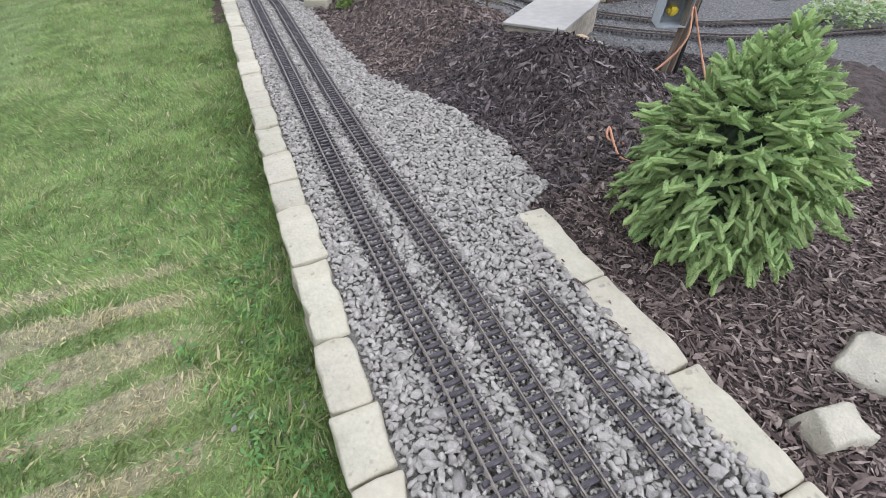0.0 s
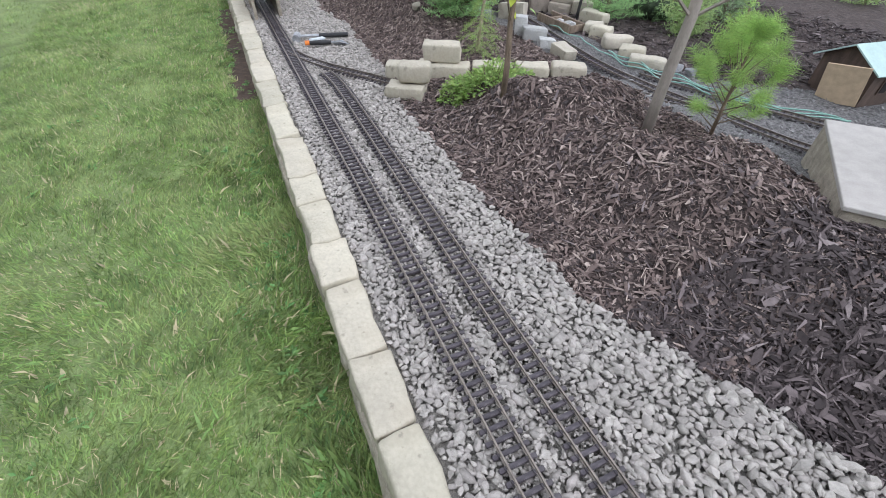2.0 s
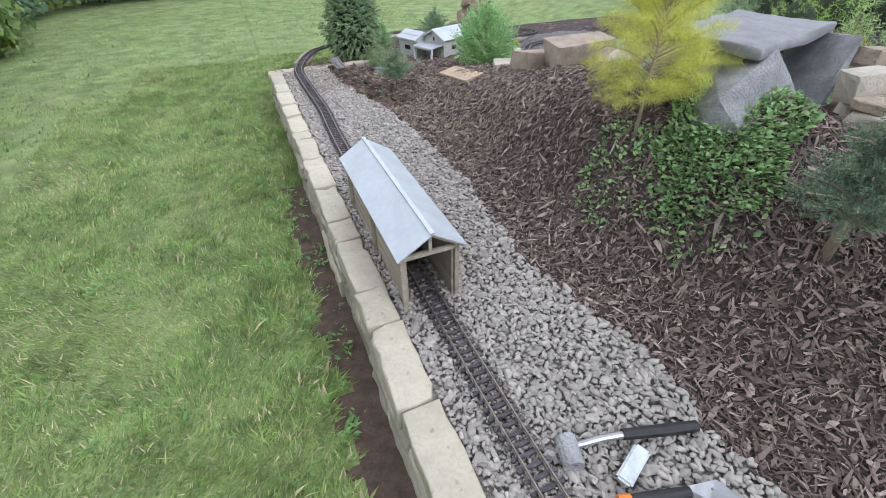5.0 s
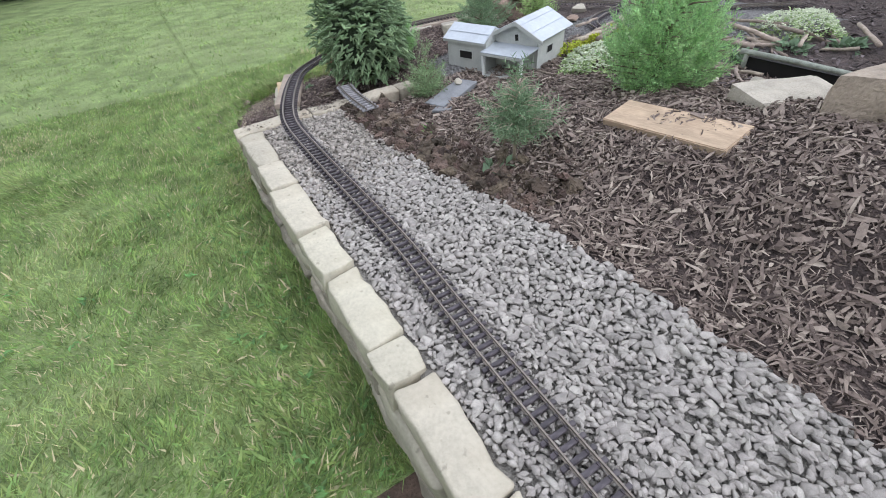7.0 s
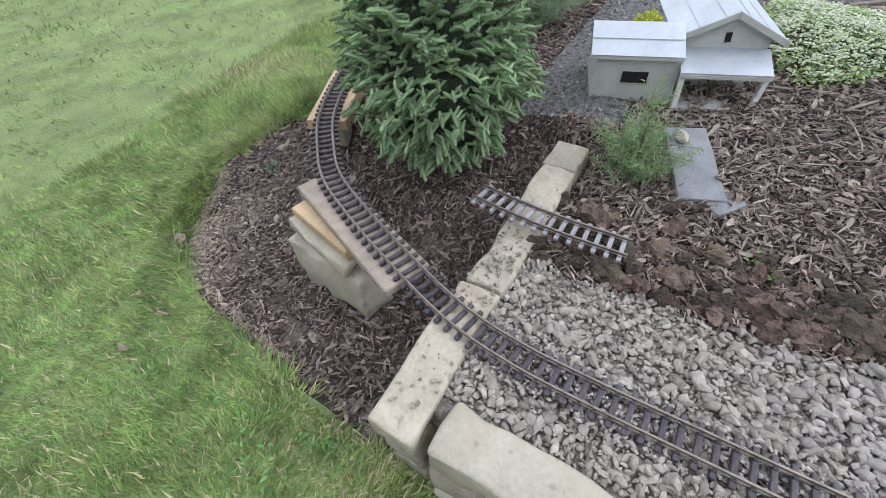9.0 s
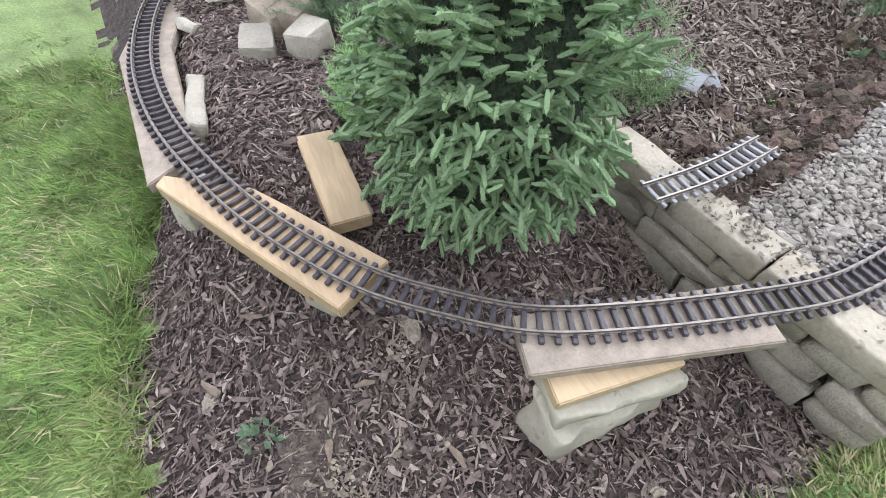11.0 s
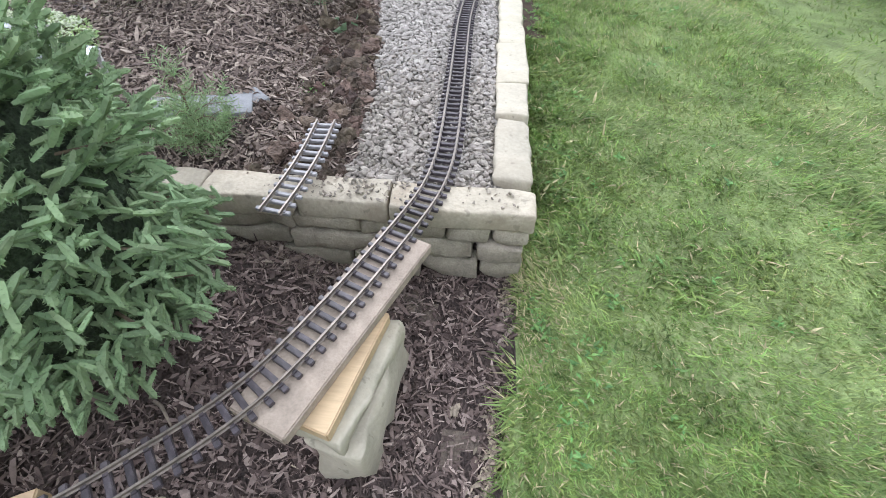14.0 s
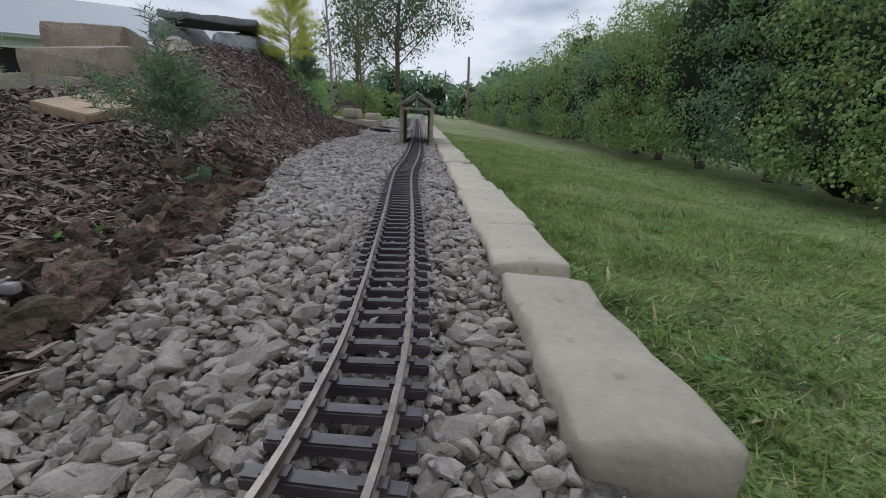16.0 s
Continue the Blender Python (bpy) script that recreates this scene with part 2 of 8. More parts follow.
def block_arrays(lx, ly, lz, r=0.01, cuts=(6, 3, 3), rough=0.003, seed=0, freq=14.0):
    """A rounded, slightly uneven stone block about its middle: quads."""
    def ticks(h, n):
        inner = np.linspace(-(h - r), h - r, n + 1)
        return np.r_[-h, -h + 0.35 * r, inner, h - 0.35 * r, h]
    ax = [ticks(l / 2, c) for l, c in zip((lx, ly, lz), cuts)]
    v, f, seen = [], [], {}

    def vert(p):
        key = tuple(np.round(p, 6))
        if key not in seen:
            seen[key] = len(v)
            v.append(p)
        return seen[key]
    for a in range(3):
        b, c = (a + 1) % 3, (a + 2) % 3
        for side in (-1, 1):
            for i in range(len(ax[b]) - 1):
                for j in range(len(ax[c]) - 1):
                    q = []
                    for di, dj in ((0, 0), (1, 0), (1, 1), (0, 1)):
                        p = [0, 0, 0]
                        p[a], p[b], p[c] = side * (lx, ly, lz)[a] / 2, ax[b][i + di], ax[c][j + dj]
                        q.append(vert(tuple(p)))
                    f.append(q if side > 0 else q[::-1])
    v = np.array(v)
    h = np.array([lx, ly, lz]) / 2
    q = np.clip(v, -(h - r), h - r)
    d = v - q
    n = np.linalg.norm(d, axis=1, keepdims=True)
    v = q + d / np.maximum(n, 1e-9) * r
    edge = (np.abs(v) > h - r * 1.6).sum(1) >= 2
    bite = np.array([max(0.0, noise.noise(Vector(p * 19) + Vector((seed * 5.1, 0, seed))) - 0.12) for p in v])
    v = v - np.sign(v) * (np.abs(v) > h - r * 1.6) * (edge * bite * rough * 2.3)[:, None]
    off = np.array([noise.noise_vector(Vector(p * freq) + Vector((seed * 7.3, seed * 3.1, 0))) for p in v])
    off2 = np.array([noise.noise_vector(Vector(p * freq * 3) + Vector((seed * 2.3, 9, seed))) for p in v])
    return v + off * rough + off2 * rough * 0.45, np.array(f)


def rock_arrays(seed, sub=2, rough=0.35, flat=0.7, keep=0.5):
    """A faceted boulder of unit radius: triangles."""
    bm = bmesh.new()
    bmesh.ops.create_icosphere(bm, subdivisions=sub, radius=1)
    r = random.Random(seed)
    planes = [(Vector((r.gauss(0, 1), r.gauss(0, 1), r.gauss(0, 0.8))).normalized(), r.uniform(keep, 0.88)) for _ in range(12)]
    for v in bm.verts:
        p = v.co.copy()
        for n, d in planes:
            k = p.dot(n)
            if k > d:
                p -= n * (k - d)
        p += noise.noise_vector(p * 2.0 + Vector((seed, 0, 0))) * rough * 0.22
        p += noise.noise_vector(p * 5.5 + Vector((0, seed, 0))) * rough * 0.09
        v.co = Vector((p.x, p.y, p.z * flat))
    vs = np.array([v.co[:] for v in bm.verts])
    fs = np.array([[v.index for v in f.verts] for f in bm.faces])
    bm.free()
    return vs, fs


def shard_arrays(seed, points=13, flat=0.75):
    """An angular stone chip of about unit radius: the hull of a few points."""
    r = random.Random(seed)
    bm = bmesh.new()
    for _ in range(points):
        p = Vector((r.gauss(0, 1), r.gauss(0, 1), r.gauss(0, 1))).normalized() * r.uniform(0.8, 1.1)
        bm.verts.new((p.x, p.y, p.z * flat))
    bmesh.ops.convex_hull(bm, input=bm.verts[:])
    bmesh.ops.delete(bm, geom=[v for v in bm.verts if not v.link_faces], context="VERTS")
    bmesh.ops.triangulate(bm, faces=bm.faces[:])
    bm.verts.index_update()
    vs = np.array([v.co[:] for v in bm.verts])
    fs = np.array([[v.index for v in f.verts] for f in bm.faces])
    bm.free()
    return vs, fs


def part(name, bm, mat, parent=None, label="", smooth=False):
    """Links a bmesh, or a finished mesh, as one mesh object under a thing or a part."""
    if isinstance(bm, bmesh.types.BMesh):
        me = bpy.data.meshes.new(name)
        bmesh.ops.recalc_face_normals(bm, faces=bm.faces)
        if smooth:
            for f in bm.faces:
                f.smooth = True
        bm.to_mesh(me)
        bm.free()
        me.materials.append(mat)
    else:
        me = bm
    ob = new(name, me)
    if parent is not None:
        ob.parent = parent
    if label:
        tagged(ob, label)
    return ob


def thing(name, m=None, label="", category="", group="", kind=""):
    ob = new(name)
    ob.empty_display_size = 0.05
    if m is not None:
        ob.matrix_basis = m
    return tagged(ob, label, category, group, kind)


def box(lx, ly, lz, x=0, y=0, z=0, bevel=0.0, bm=None, turn=None):
    bm = bm or bmesh.new()
    made = bmesh.ops.create_cube(bm, size=1)["verts"]
    m = Matrix.Translation((x, y, z)) @ (turn or Matrix.Identity(4)) @ Matrix.Diagonal((lx, ly, lz, 1))
    bmesh.ops.transform(bm, matrix=m, verts=made)
    if bevel:
        es = {e for v in made for e in v.link_edges}
        bmesh.ops.bevel(bm, geom=list(es), offset=bevel, segments=2, affect="EDGES")
    return bm


def tube(pts, radii, sides=8, bm=None, cap=True):
    """A tapered tube along points."""
    bm = bm or bmesh.new()
    pts = [Vector(p) for p in pts]
    if not isinstance(radii, (list, tuple)):
        radii = [radii] * len(pts)
    rings = []
    for i, p in enumerate(pts):
        d = (pts[min(i + 1, len(pts) - 1)] - pts[max(i - 1, 0)]).normalized()
        a = d.cross(Vector((0, 0, 1)) if abs(d.z) < 0.95 else Vector((1, 0, 0))).normalized()
        b = d.cross(a)
        rings.append([bm.verts.new(p + (a * math.cos(2 * math.pi * k / sides) + b * math.sin(2 * math.pi * k / sides)) * radii[i])
                      for k in range(sides)])
    for r0, r1 in zip(rings, rings[1:]):
        for k in range(sides):
            bm.faces.new((r0[k], r0[(k + 1) % sides], r1[(k + 1) % sides], r1[k]))
    if cap:
        bm.faces.new(rings[0][::-1])
        bm.faces.new(rings[-1])
    return bm


# ---- the lie of the land ----
WALL_END = 9.555
G_Y = [0, 2.22, 2.32, 2.70, 3.00, 3.30, 3.52, 4.1, 4.9, 5.08, 5.7, 6.2, 6.6, 7.2, 7.9, 8.3, 8.7, 9.2, 9.6]
G_X = [.60, .60, .77, .78, .72, .62, .52, .48, .48, .56, .56, .58, .49, .57, .56, .53, .45, .39, .37]
E_X = [-.09, -.05, .0, .10, .22, .43, .74, .96, 1.17, 1.4, 1.9, 3.0]
E_Y = [9.60, 10.1, 10.40, 10.58, 10.70, 10.82, 10.82, 10.78, 10.70, 10.62, 10.72, 10.75]


def wavy(x, y, f, s=0.0):
    return (np.sin(x * f + 1.3 * np.sin(y * f * 0.71 + s)) + np.sin(y * f * 1.31 + 1.7 * np.sin(x * f * 0.57 + 2 + s))
            + 0.6 * np.sin((x + y) * f * 1.9 + s)) / 2.6


def ss(t):
    t = np.clip(t, 0, 1)
    return t * t * (3 - 2 * t)


def dryness(x, y):
    """How far the lawn has gone to straw: mown stripes near the start, faint patches elsewhere."""
    stripe = ss((np.sin((y + 0.10 * x) * 33 + 1.2 * wavy(x, y, 5.0)) + 0.35 + 0.8 * wavy(x, y, 6.3, 1.0)) / 0.8)
    return stripe * ss((3.0 - y) / 0.35) * ss((-x - 0.28) / 0.3) + 0.30 * ss((wavy(x, y, 2.7, 2.0) - 0.45) / 0.4)


def gravel_edge(y):
    return np.interp(y, G_Y, G_X)


def zone(x, y):
    """0 lawn, 1 mulch, 2 ballast, 3 grey grit of the yard."""
    x, y = np.asarray(x, float), np.asarray(y, float)
    w = 0.02 * wavy(x, y, 23) + 0.012 * wavy(x, y, 61, 1)
    z = np.ones(np.broadcast(x, y).shape, int)
    z[(x + w < gravel_edge(y)) & (y < WALL_END + 0.03)] = 2
    left = np.interp(y, [2.3, 2.7, 2.95, 3.1, 3.3, 3.6, 4.4, 6.1], [2.85, 2.62, 2.05, 1.78, 1.6, 1.42, 1.42, 1.50])
    right = np.interp(y, [2.3, 3.3, 3.9, 4.1, 4.5, 5.0, 6.1], [4.2, 4.2, 3.4, 2.35, 2.0, 1.86, 1.80])
    z[(x > left + w) & (x < right + w) & (y > 2.3) & (y < 6.1)] = 3
    z[(x > 0.95) & (y + w > 9.5) & (y < 9.85) & (x < 3)] = 3
    z[(x > 1.9) & (x < 3.2) & (y > 8.7) & (y < 9.75)] = 3
    lawn = (x < -0.05) & (y < 9.62)
    lawn |= (y + 2.0 * w > np.interp(x, E_X, E_Y)) & (x > -0.09) & (y > 9.6)
    lawn |= (x <= -0.085) & (y >= 9.6)
    lawn |= (x > np.interp(y, [4.5, 5.5, 9.2, 10], [4.2, 7.0, 7.0, 4.2]) + 2 * w) | (y < -0.6 - x * 0.0) & (x > 0.62)
    z[lawn] = 0
    strip = (x > -0.235 + 1.6 * w) & (x < -0.05) & (y > 5.75 + w) & (y < 8.0)
    strip |= (x > -0.14 + 2 * w) & (x < -0.05) & (y > 8.6) & (y < 9.45) & (wavy(x, y, 5.0) > 0.3)
    z[strip] = 4
    return z


def height(x, y):
    x, y = np.asarray(x, float), np.asarray(y, float)
    lawn = -0.25 + 0.012 * wavy(x, y, 2.3) * np.exp(-(x / 2.6) ** 2) + 0.05 * ss((2.6 - y) / 2.0) * ss((x + 1.2) / 1.1)
    lawn = lawn + 0.9 * ss((y - 16) / 25) + 0.25 * ss((-x - 6) / 30)
    lawn = lawn - 0.17 * ss((-x - 0.6) / 2.4) * ss((9.5 - y) / 3.0)
    d = x - gravel_edge(y)
    ball = -0.022 + 0.006 * wavy(x, y, 9) + 0.02 * ss((x - 0.3) / 0.3)
    ramp = ss(d / 0.42)
    bank = (0.135 + 0.03 * wavy(x, y, 6.5, 2)) * np.exp(-((x - 1.08) / np.where(x > 1.08, 0.40, 0.32)) ** 2) * ss((y - 2.15) / 0.6) * ss((4.85 - y) / 0.6)
    hill = 0.50 * np.exp(-((x - 1.25) / 0.48) ** 2 - ((y - 6.62) / np.where(y < 6.62, 0.85, 1.25)) ** 2)
    bank = bank + 0.10 * np.exp(-((x - 1.36) / 0.26) ** 2 - ((y - 2.80) / 0.26) ** 2)
    bank = bank * (1 + 0.20 * wavy(x, y, 14, 1) + 0.06 * wavy(x, y, 33, 2)) + 0.13 * np.exp(-((x - 0.80) / 0.20) ** 2 - ((y - 4.42) / 0.20) ** 2) - 0.07 * np.exp(-((x - 1.18) / 0.16) ** 2 - ((y - 4.05) / 0.16) ** 2)
    gate = 1 - ss((x - 1.22) / 0.22) * ss((6.20 - y) / 0.12)
    plat = 0.075 * np.exp(-((x - 1.2) / 0.42) ** 2 - ((y - 8.25) / 0.6) ** 2)
    low = -0.085 * ss((2.55 - y) / 0.6)
    m = -0.01 + 0.035 * ramp + ramp * (bank + hill * gate + plat) + low * ss(d / 0.1)
    m = m - 0.036 * ss((y - 8.55) / 0.35) * np.exp(-((x - 0.70) / 0.26) ** 2)
    m = m - 0.020 * np.exp(-((x - 1.14) / 0.15) ** 2 - ((y - 9.30) / 0.20) ** 2)
    m = m + (0.010 * wavy(x, y, 11) + 0.006 * wavy(x, y, 31)) * ss(d / 0.1)
    end = -0.27 + 0.275 * ss((x - 0.22) / 1.02) * ss((10.80 - y) / 0.42) + 0.008 * wavy(x, y, 13)
    inside = np.where(d < 0, ball, m)
    inside = np.where(x > 0.62, inside + (end - inside) * ss((y - 9.58) / (0.06 + 0.30 * ss((x - 0.84) / 0.15))) - 0.060 * np.exp(-((y - 9.58) / 0.085) ** 2) * ss((0.90 - x) / 0.06), np.where(y > 9.60, end, inside))
    step = ss((y - 9.575) / 0.04)
    inside = np.where((x <= 0.62) & (y <= 9.62), inside + (end - inside) * step, inside)
    lawn_b = np.minimum(lawn, -0.235)
    k = ss((x + 0.075) / 0.055)
    g = np.where(y < 9.6, lawn + (inside - lawn) * k, inside)
    edge = np.interp(x, E_X, E_Y)
    past = ss((y - edge + 0.03) / 0.10)
    g = np.where((y >= 9.6) & (x > -0.09), g + (lawn_b + 0.02 * ss((y - edge) / 0.05) - g) * past, g)
    g = np.where((y >= 9.6) & (x <= -0.09), lawn, g)
    far = ss((x - 3.6) / 1.2)
    g = g + (-0.02 - g) * far * (x > 0)
    back = ss((-0.2 - y) / 0.8)
    return np.where(x > 0.05, g + (-0.1 - g) * back, g)


def hz(x, y):
    return float(height(np.array([x]), np.array([y]))[0])


def spread(a, b, step, grow=1.35, far=90.0):
    mid = np.arange(a, b + step / 2, step)
    out, s = [], step
    p = b
    while p < far:
        s *= grow
        p += s
        out.append(p)
    out2, s, p = [], step, a
    while p > -far:
        s *= grow
        p -= s
        out2.append(p)
    return np.r_[out2[::-1], mid, out]


def ground_sheet():
    xs = np.sort(np.r_[spread(-2.4, 3.4, 0.042), -0.075, -0.02, -0.105])
    ys = np.sort(np.r_[spread(-0.6, 11.4, 0.040), 9.575, 9.615])
    X, Y = np.meshgrid(xs, ys)
    Z = height(X, Y)
    nx, ny = len(xs), len(ys)
    v = np.c_[X.ravel(), Y.ravel(), Z.ravel()]
    i = (np.arange(ny - 1)[:, None] * nx + np.arange(nx - 1)[None]).ravel()
    f = np.c_[i, i + 1, i + nx + 1, i + nx]
    cx, cy = v[f].mean(1)[:, 0], v[f].mean(1)[:, 1]
    kind_ = zone(cx, cy)
    kind_ = np.where((kind_ == 0) & (cy < 3.4) & (cx < -0.3) & (dryness(cx, cy) + 0.45 * wavy(cx, cy, 17, 3) + 0.25 * wavy(cx, cy, 41) > 0.62), 5, kind_)
    kind_ = np.where((kind_ == 1) & (cy > 9.7) & (np.exp(-((cx - .22) / .17) ** 2 - ((cy - 10.58) / .13) ** 2) + .5 * wavy(cx, cy, 15, 2) + .25 * wavy(cx, cy, 43) > .42), 6, kind_)
    me = raw_mesh("ground", v, f, [M_LAWN, M_SOIL, M_BED, M_GRIT, M_EARTH, M_THATCH, M_DIRT], kind_, smooth=True)
    return tagged(new("ground", me), "lawn, bark mulch and grey ballast of a garden railway", "ground", kind="structure")


ground = ground_sheet()


# ---- stone retaining walls ----
JOINTS = [-0.6, -0.3, 0.05, 0.36, 0.68, 1.02, 1.38, 1.68, 1.83, 2.03, 2.31, 2.59, 2.76, 2.97, 3.20, 3.40, 3.60, 3.85, 4.03, 4.25, 4.42,
          4.74, 5.07, 5.39, 5.67, 5.91, 6.23, 6.53, 6.70, 7.0, 7.16, 7.45, 7.78, 8.07, 8.19, 8.48, 8.70, 9.01, 9.22, 9.53]


def stone(parent, lx, ly, lz, x, y, z, seed, mat=M_STONE, turn=0.0, r=0.011, rough=0.004, name="stone_block"):
    n = [max(2, min(7, int(l / 0.045))) for l in (lx, ly, lz)]
    v, f = block_arrays(lx, ly, lz, r, n, rough, seed)
    ob = part(name, raw_mesh(name, v, f, mat, smooth=True), mat, parent)
    ob.matrix_basis = pose(x, y, z, random.uniform(-0.6, 0.6), random.uniform(-0.8, 0.8), turn + random.uniform(-1.0, 1.0))
    return ob


def side_wall():
    wall = thing("wall_west", None, "retaining wall of pale cut sandstone blocks beside the lawn", "wall", kind="structure")
    random.seed(4)
    for i, (a, b) in enumerate(zip(JOINTS, JOINTS[1:])):
        h = random.uniform(0.078, 0.09)
        top = random.uniform(-0.004, 0.004)
        w = random.uniform(0.098, 0.108)
        stone(wall, w, b - a - 0.005, h, -0.044 + random.uniform(-0.004, 0.004), (a + b) / 2, top - h / 2, i, r=random.uniform(0.006, 0.012), rough=0.0075)
    for course, (z0, h, w, off) in enumerate(((-0.088, 0.085, 0.102, -0.046), (-0.173, 0.11, 0.104, -0.050))):
        y = -0.6
        k = 0
        while y < 9.5:
            l = min(random.uniform(0.2, 0.42), 9.53 - y)
            if l > 0.08:
                stone(wall, w, l - 0.006, h - 0.004, off + random.uniform(-0.008, 0.008), y + l / 2, z0 - h / 2, 100 + course * 60 + k,
                      M_STONE if random.random() < 0.35 else M_STONE_D, r=0.014, rough=0.011)
            y += l
            k += 1
    return wall


def end_wall():
    wall = thing("wall_north", None, "dry-stacked sandstone end wall four courses high", "wall", kind="structure")
    random.seed(9)
    cuts = [[-0.10, 0.25, 0.475, 0.71, 0.835], [-0.095, 0.0, 0.115, 0.33, 0.50, 0.83], [-0.085, 0.04, 0.25, 0.52, 0.83],
            [-0.09, 0.02, 0.18, 0.36, 0.6, 0.83]]
    z = 0.002
    for c, row in enumerate(cuts):
        h = (0.068, 0.055, 0.062, 0.085)[c]
        for k, (a, b) in enumerate(zip(row, row[1:])):
            dep = 0.094 if c == 0 else 0.085
            s = stone(wall, b - a - 0.006, dep, h - 0.004, (a + b) / 2, 9.602 - 0.008 * (c > 0) + random.uniform(-0.005, 0.005),
                      z - h / 2, 300 + c * 10 + k, M_STONE_E if c == 0 else M_STONE_D, r=0.009 if c == 0 else 0.010, rough=0.006 if c == 0 else 0.010)
        z -= h
    return wall


wall_west = side_wall()
wall_north = end_wall()

# ---- track ----
PITCH, GAUGE, TIE_L = 0.0262, 0.0475, 0.082


def tie_mesh(mat, name):
    bm = box(TIE_L, 0.0100, 0.0085, 0, 0, -0.00425, bevel=0.0012)
    for s in (-1, 1):
        for o in (-1, 1):
            box(0.0045, 0.007, 0.0026, s * GAUGE / 2 + o * 0.0045, 0, 0.0012, bm=bm)
    me = bpy.data.meshes.new(name)
    bm.to_mesh(me)
    bm.free()
    me.materials.append(mat)
    return me


TIE_MESH, TIE_MESH_W = tie_mesh(M_TIE, "tie"), tie_mesh(M_TIE_W, "tie_faded")


def smooth_path(pts, step=0.02):
    """An even polyline through points in the plan, with heights."""
    p = np.array([q if len(q) == 3 else (*q, 0.006) for q in pts], float)
    e = np.vstack([2 * p[0] - p[1], p, 2 * p[-1] - p[-2]])
    out = []
    for i in range(1, len(e) - 2):
        a, b, c, d = e[i - 1:i + 3]
        for t in np.linspace(0, 1, 40, endpoint=False):
            out.append(0.5 * (2 * b + (c - a) * t + (2 * a - 5 * b + 4 * c - d) * t * t + (3 * b - a - 3 * c + d) * t ** 3))
    out.append(p[-1])
    out = np.array(out)
    s = np.r_[0, np.cumsum(np.linalg.norm(np.diff(out, axis=0), axis=1))]
    n = max(2, int(s[-1] / step))
    q = np.linspace(0, s[-1], n + 1)
    return np.c_[[np.interp(q, s, out[:, k]) for k in range(3)]].T, s[-1]


RAIL_PROFILE = [(-0.0038, 0.0), (0.0038, 0.0), (0.0038, 0.0009), (0.0008, 0.0016), (0.0008, 0.0058), (0.0019, 0.0064),
                (0.0019, 0.0084), (-0.0019, 0.0084), (-0.0019, 0.0064), (-0.0008, 0.0058), (-0.0008, 0.0016), (-0.0038, 0.0009)]


def rail_mesh(path, side, name="rail"):
    t = np.gradient(path, axis=0)
    t /= np.linalg.norm(t, axis=1, keepdims=True)
    nrm = np.c_[t[:, 1], -t[:, 0], np.zeros(len(t))]
    nrm /= np.linalg.norm(nrm, axis=1, keepdims=True)
    c = path + nrm * side * GAUGE / 2
    prof = np.array(RAIL_PROFILE)
    v = (c[:, None] + nrm[:, None] * prof[None, :, :1] + np.array([0, 0, 1.0]) * prof[None, :, 1:]).reshape(-1, 3)
    k, n = len(prof), len(path)
    i = (np.arange(n - 1)[:, None] * k + np.arange(k)[None]).ravel()
    j = (np.arange(n - 1)[:, None] * k + (np.arange(k)[None] + 1) % k).ravel()
    return raw_mesh(name, v, np.c_[i, j, j + k, i + k], M_RAIL)


def lay_track(pts, label, group="sections of garden railway track", tie=None, longest=1.25, ties=True, skip=()):
    """Track sections along a line, each an Empty with two rails and its ties."""
    full, length = smooth_path(pts)
    cut = max(1, round(length / longest))
    secs = []
    n = len(full) - 1
    for c in range(cut):
        a, b = n * c // cut, n * (c + 1) // cut
        p = full[a:b + 1]
        root = thing("track_section", None, label, "model track", group)
        for s in (-1, 1):
            part("rail", rail_mesh(p, s), M_RAIL, root)
        if ties:
            d = np.r_[0, np.cumsum(np.linalg.norm(np.diff(p, axis=0), axis=1))]
            m = max(1, round(d[-1] / PITCH))
            for q in (np.arange(m) + 0.5) * d[-1] / m:
                x, y, z = (np.interp(q, d, p[:, k]) for k in range(3))
                k = min(int(np.searchsorted(d, q)), len(p) - 1)
                t = p[k] - p[max(k - 1, 0)] if k else p[1] - p[0]
                o = new("tie", tie or TIE_MESH)
                o.parent = root
                o.matrix_basis = pose(x, y, z, 0, 0, math.degrees(math.atan2(t[1], t[0])) - 90 + random.uniform(-0.7, 0.7))
        secs.append(root)
    return secs


L_MAIN = "dark brown garden track with dull brass rails in grey ballast"
A_LINE = [(.19, -0.6), (.175, 1.5), (.158, 2.1), (.145, 2.8), (.142, 4.0), (.137, 5.0), (.133, 5.75), (.128, 6.6), (.125, 7.6), (.133, 8.1),
          (.147, 8.5), (.136, 9.0), (.131, 9.3)]
lay_track(A_LINE, L_MAIN)
lay_track([(.34, -0.6), (.315, 1.5), (.312, 2.1), (.29, 2.7), (.28, 3.3), (.28, 4.2), (.28, 5.0), (.272, 5.22), (.255, 5.36, .0045)],
          "dark plastic-tie siding track beside the main line in ballast")
lay_track([(.50, 0.2), (.49, 1.2), (.475, 1.6), (.47, 1.95)], "short end-of-line siding track along stone blocks")
LOOP = [(.131, 9.3), (.134, 9.46, .008), (.155, 9.61, .012), (.215, 9.79, .02), (.295, 9.98, .022), (.37, 10.12, .02), (.47, 10.23, .016),
        (.60, 10.34, .014), (.81, 10.45, .014), (1.02, 10.52, .016), (1.27, 10.57, .018), (1.55, 10.57, .02), (1.85, 10.50, .03), (2.15, 10.36, .03)]
lay_track(LOOP, "curved garden track carried over planks on stone piers")
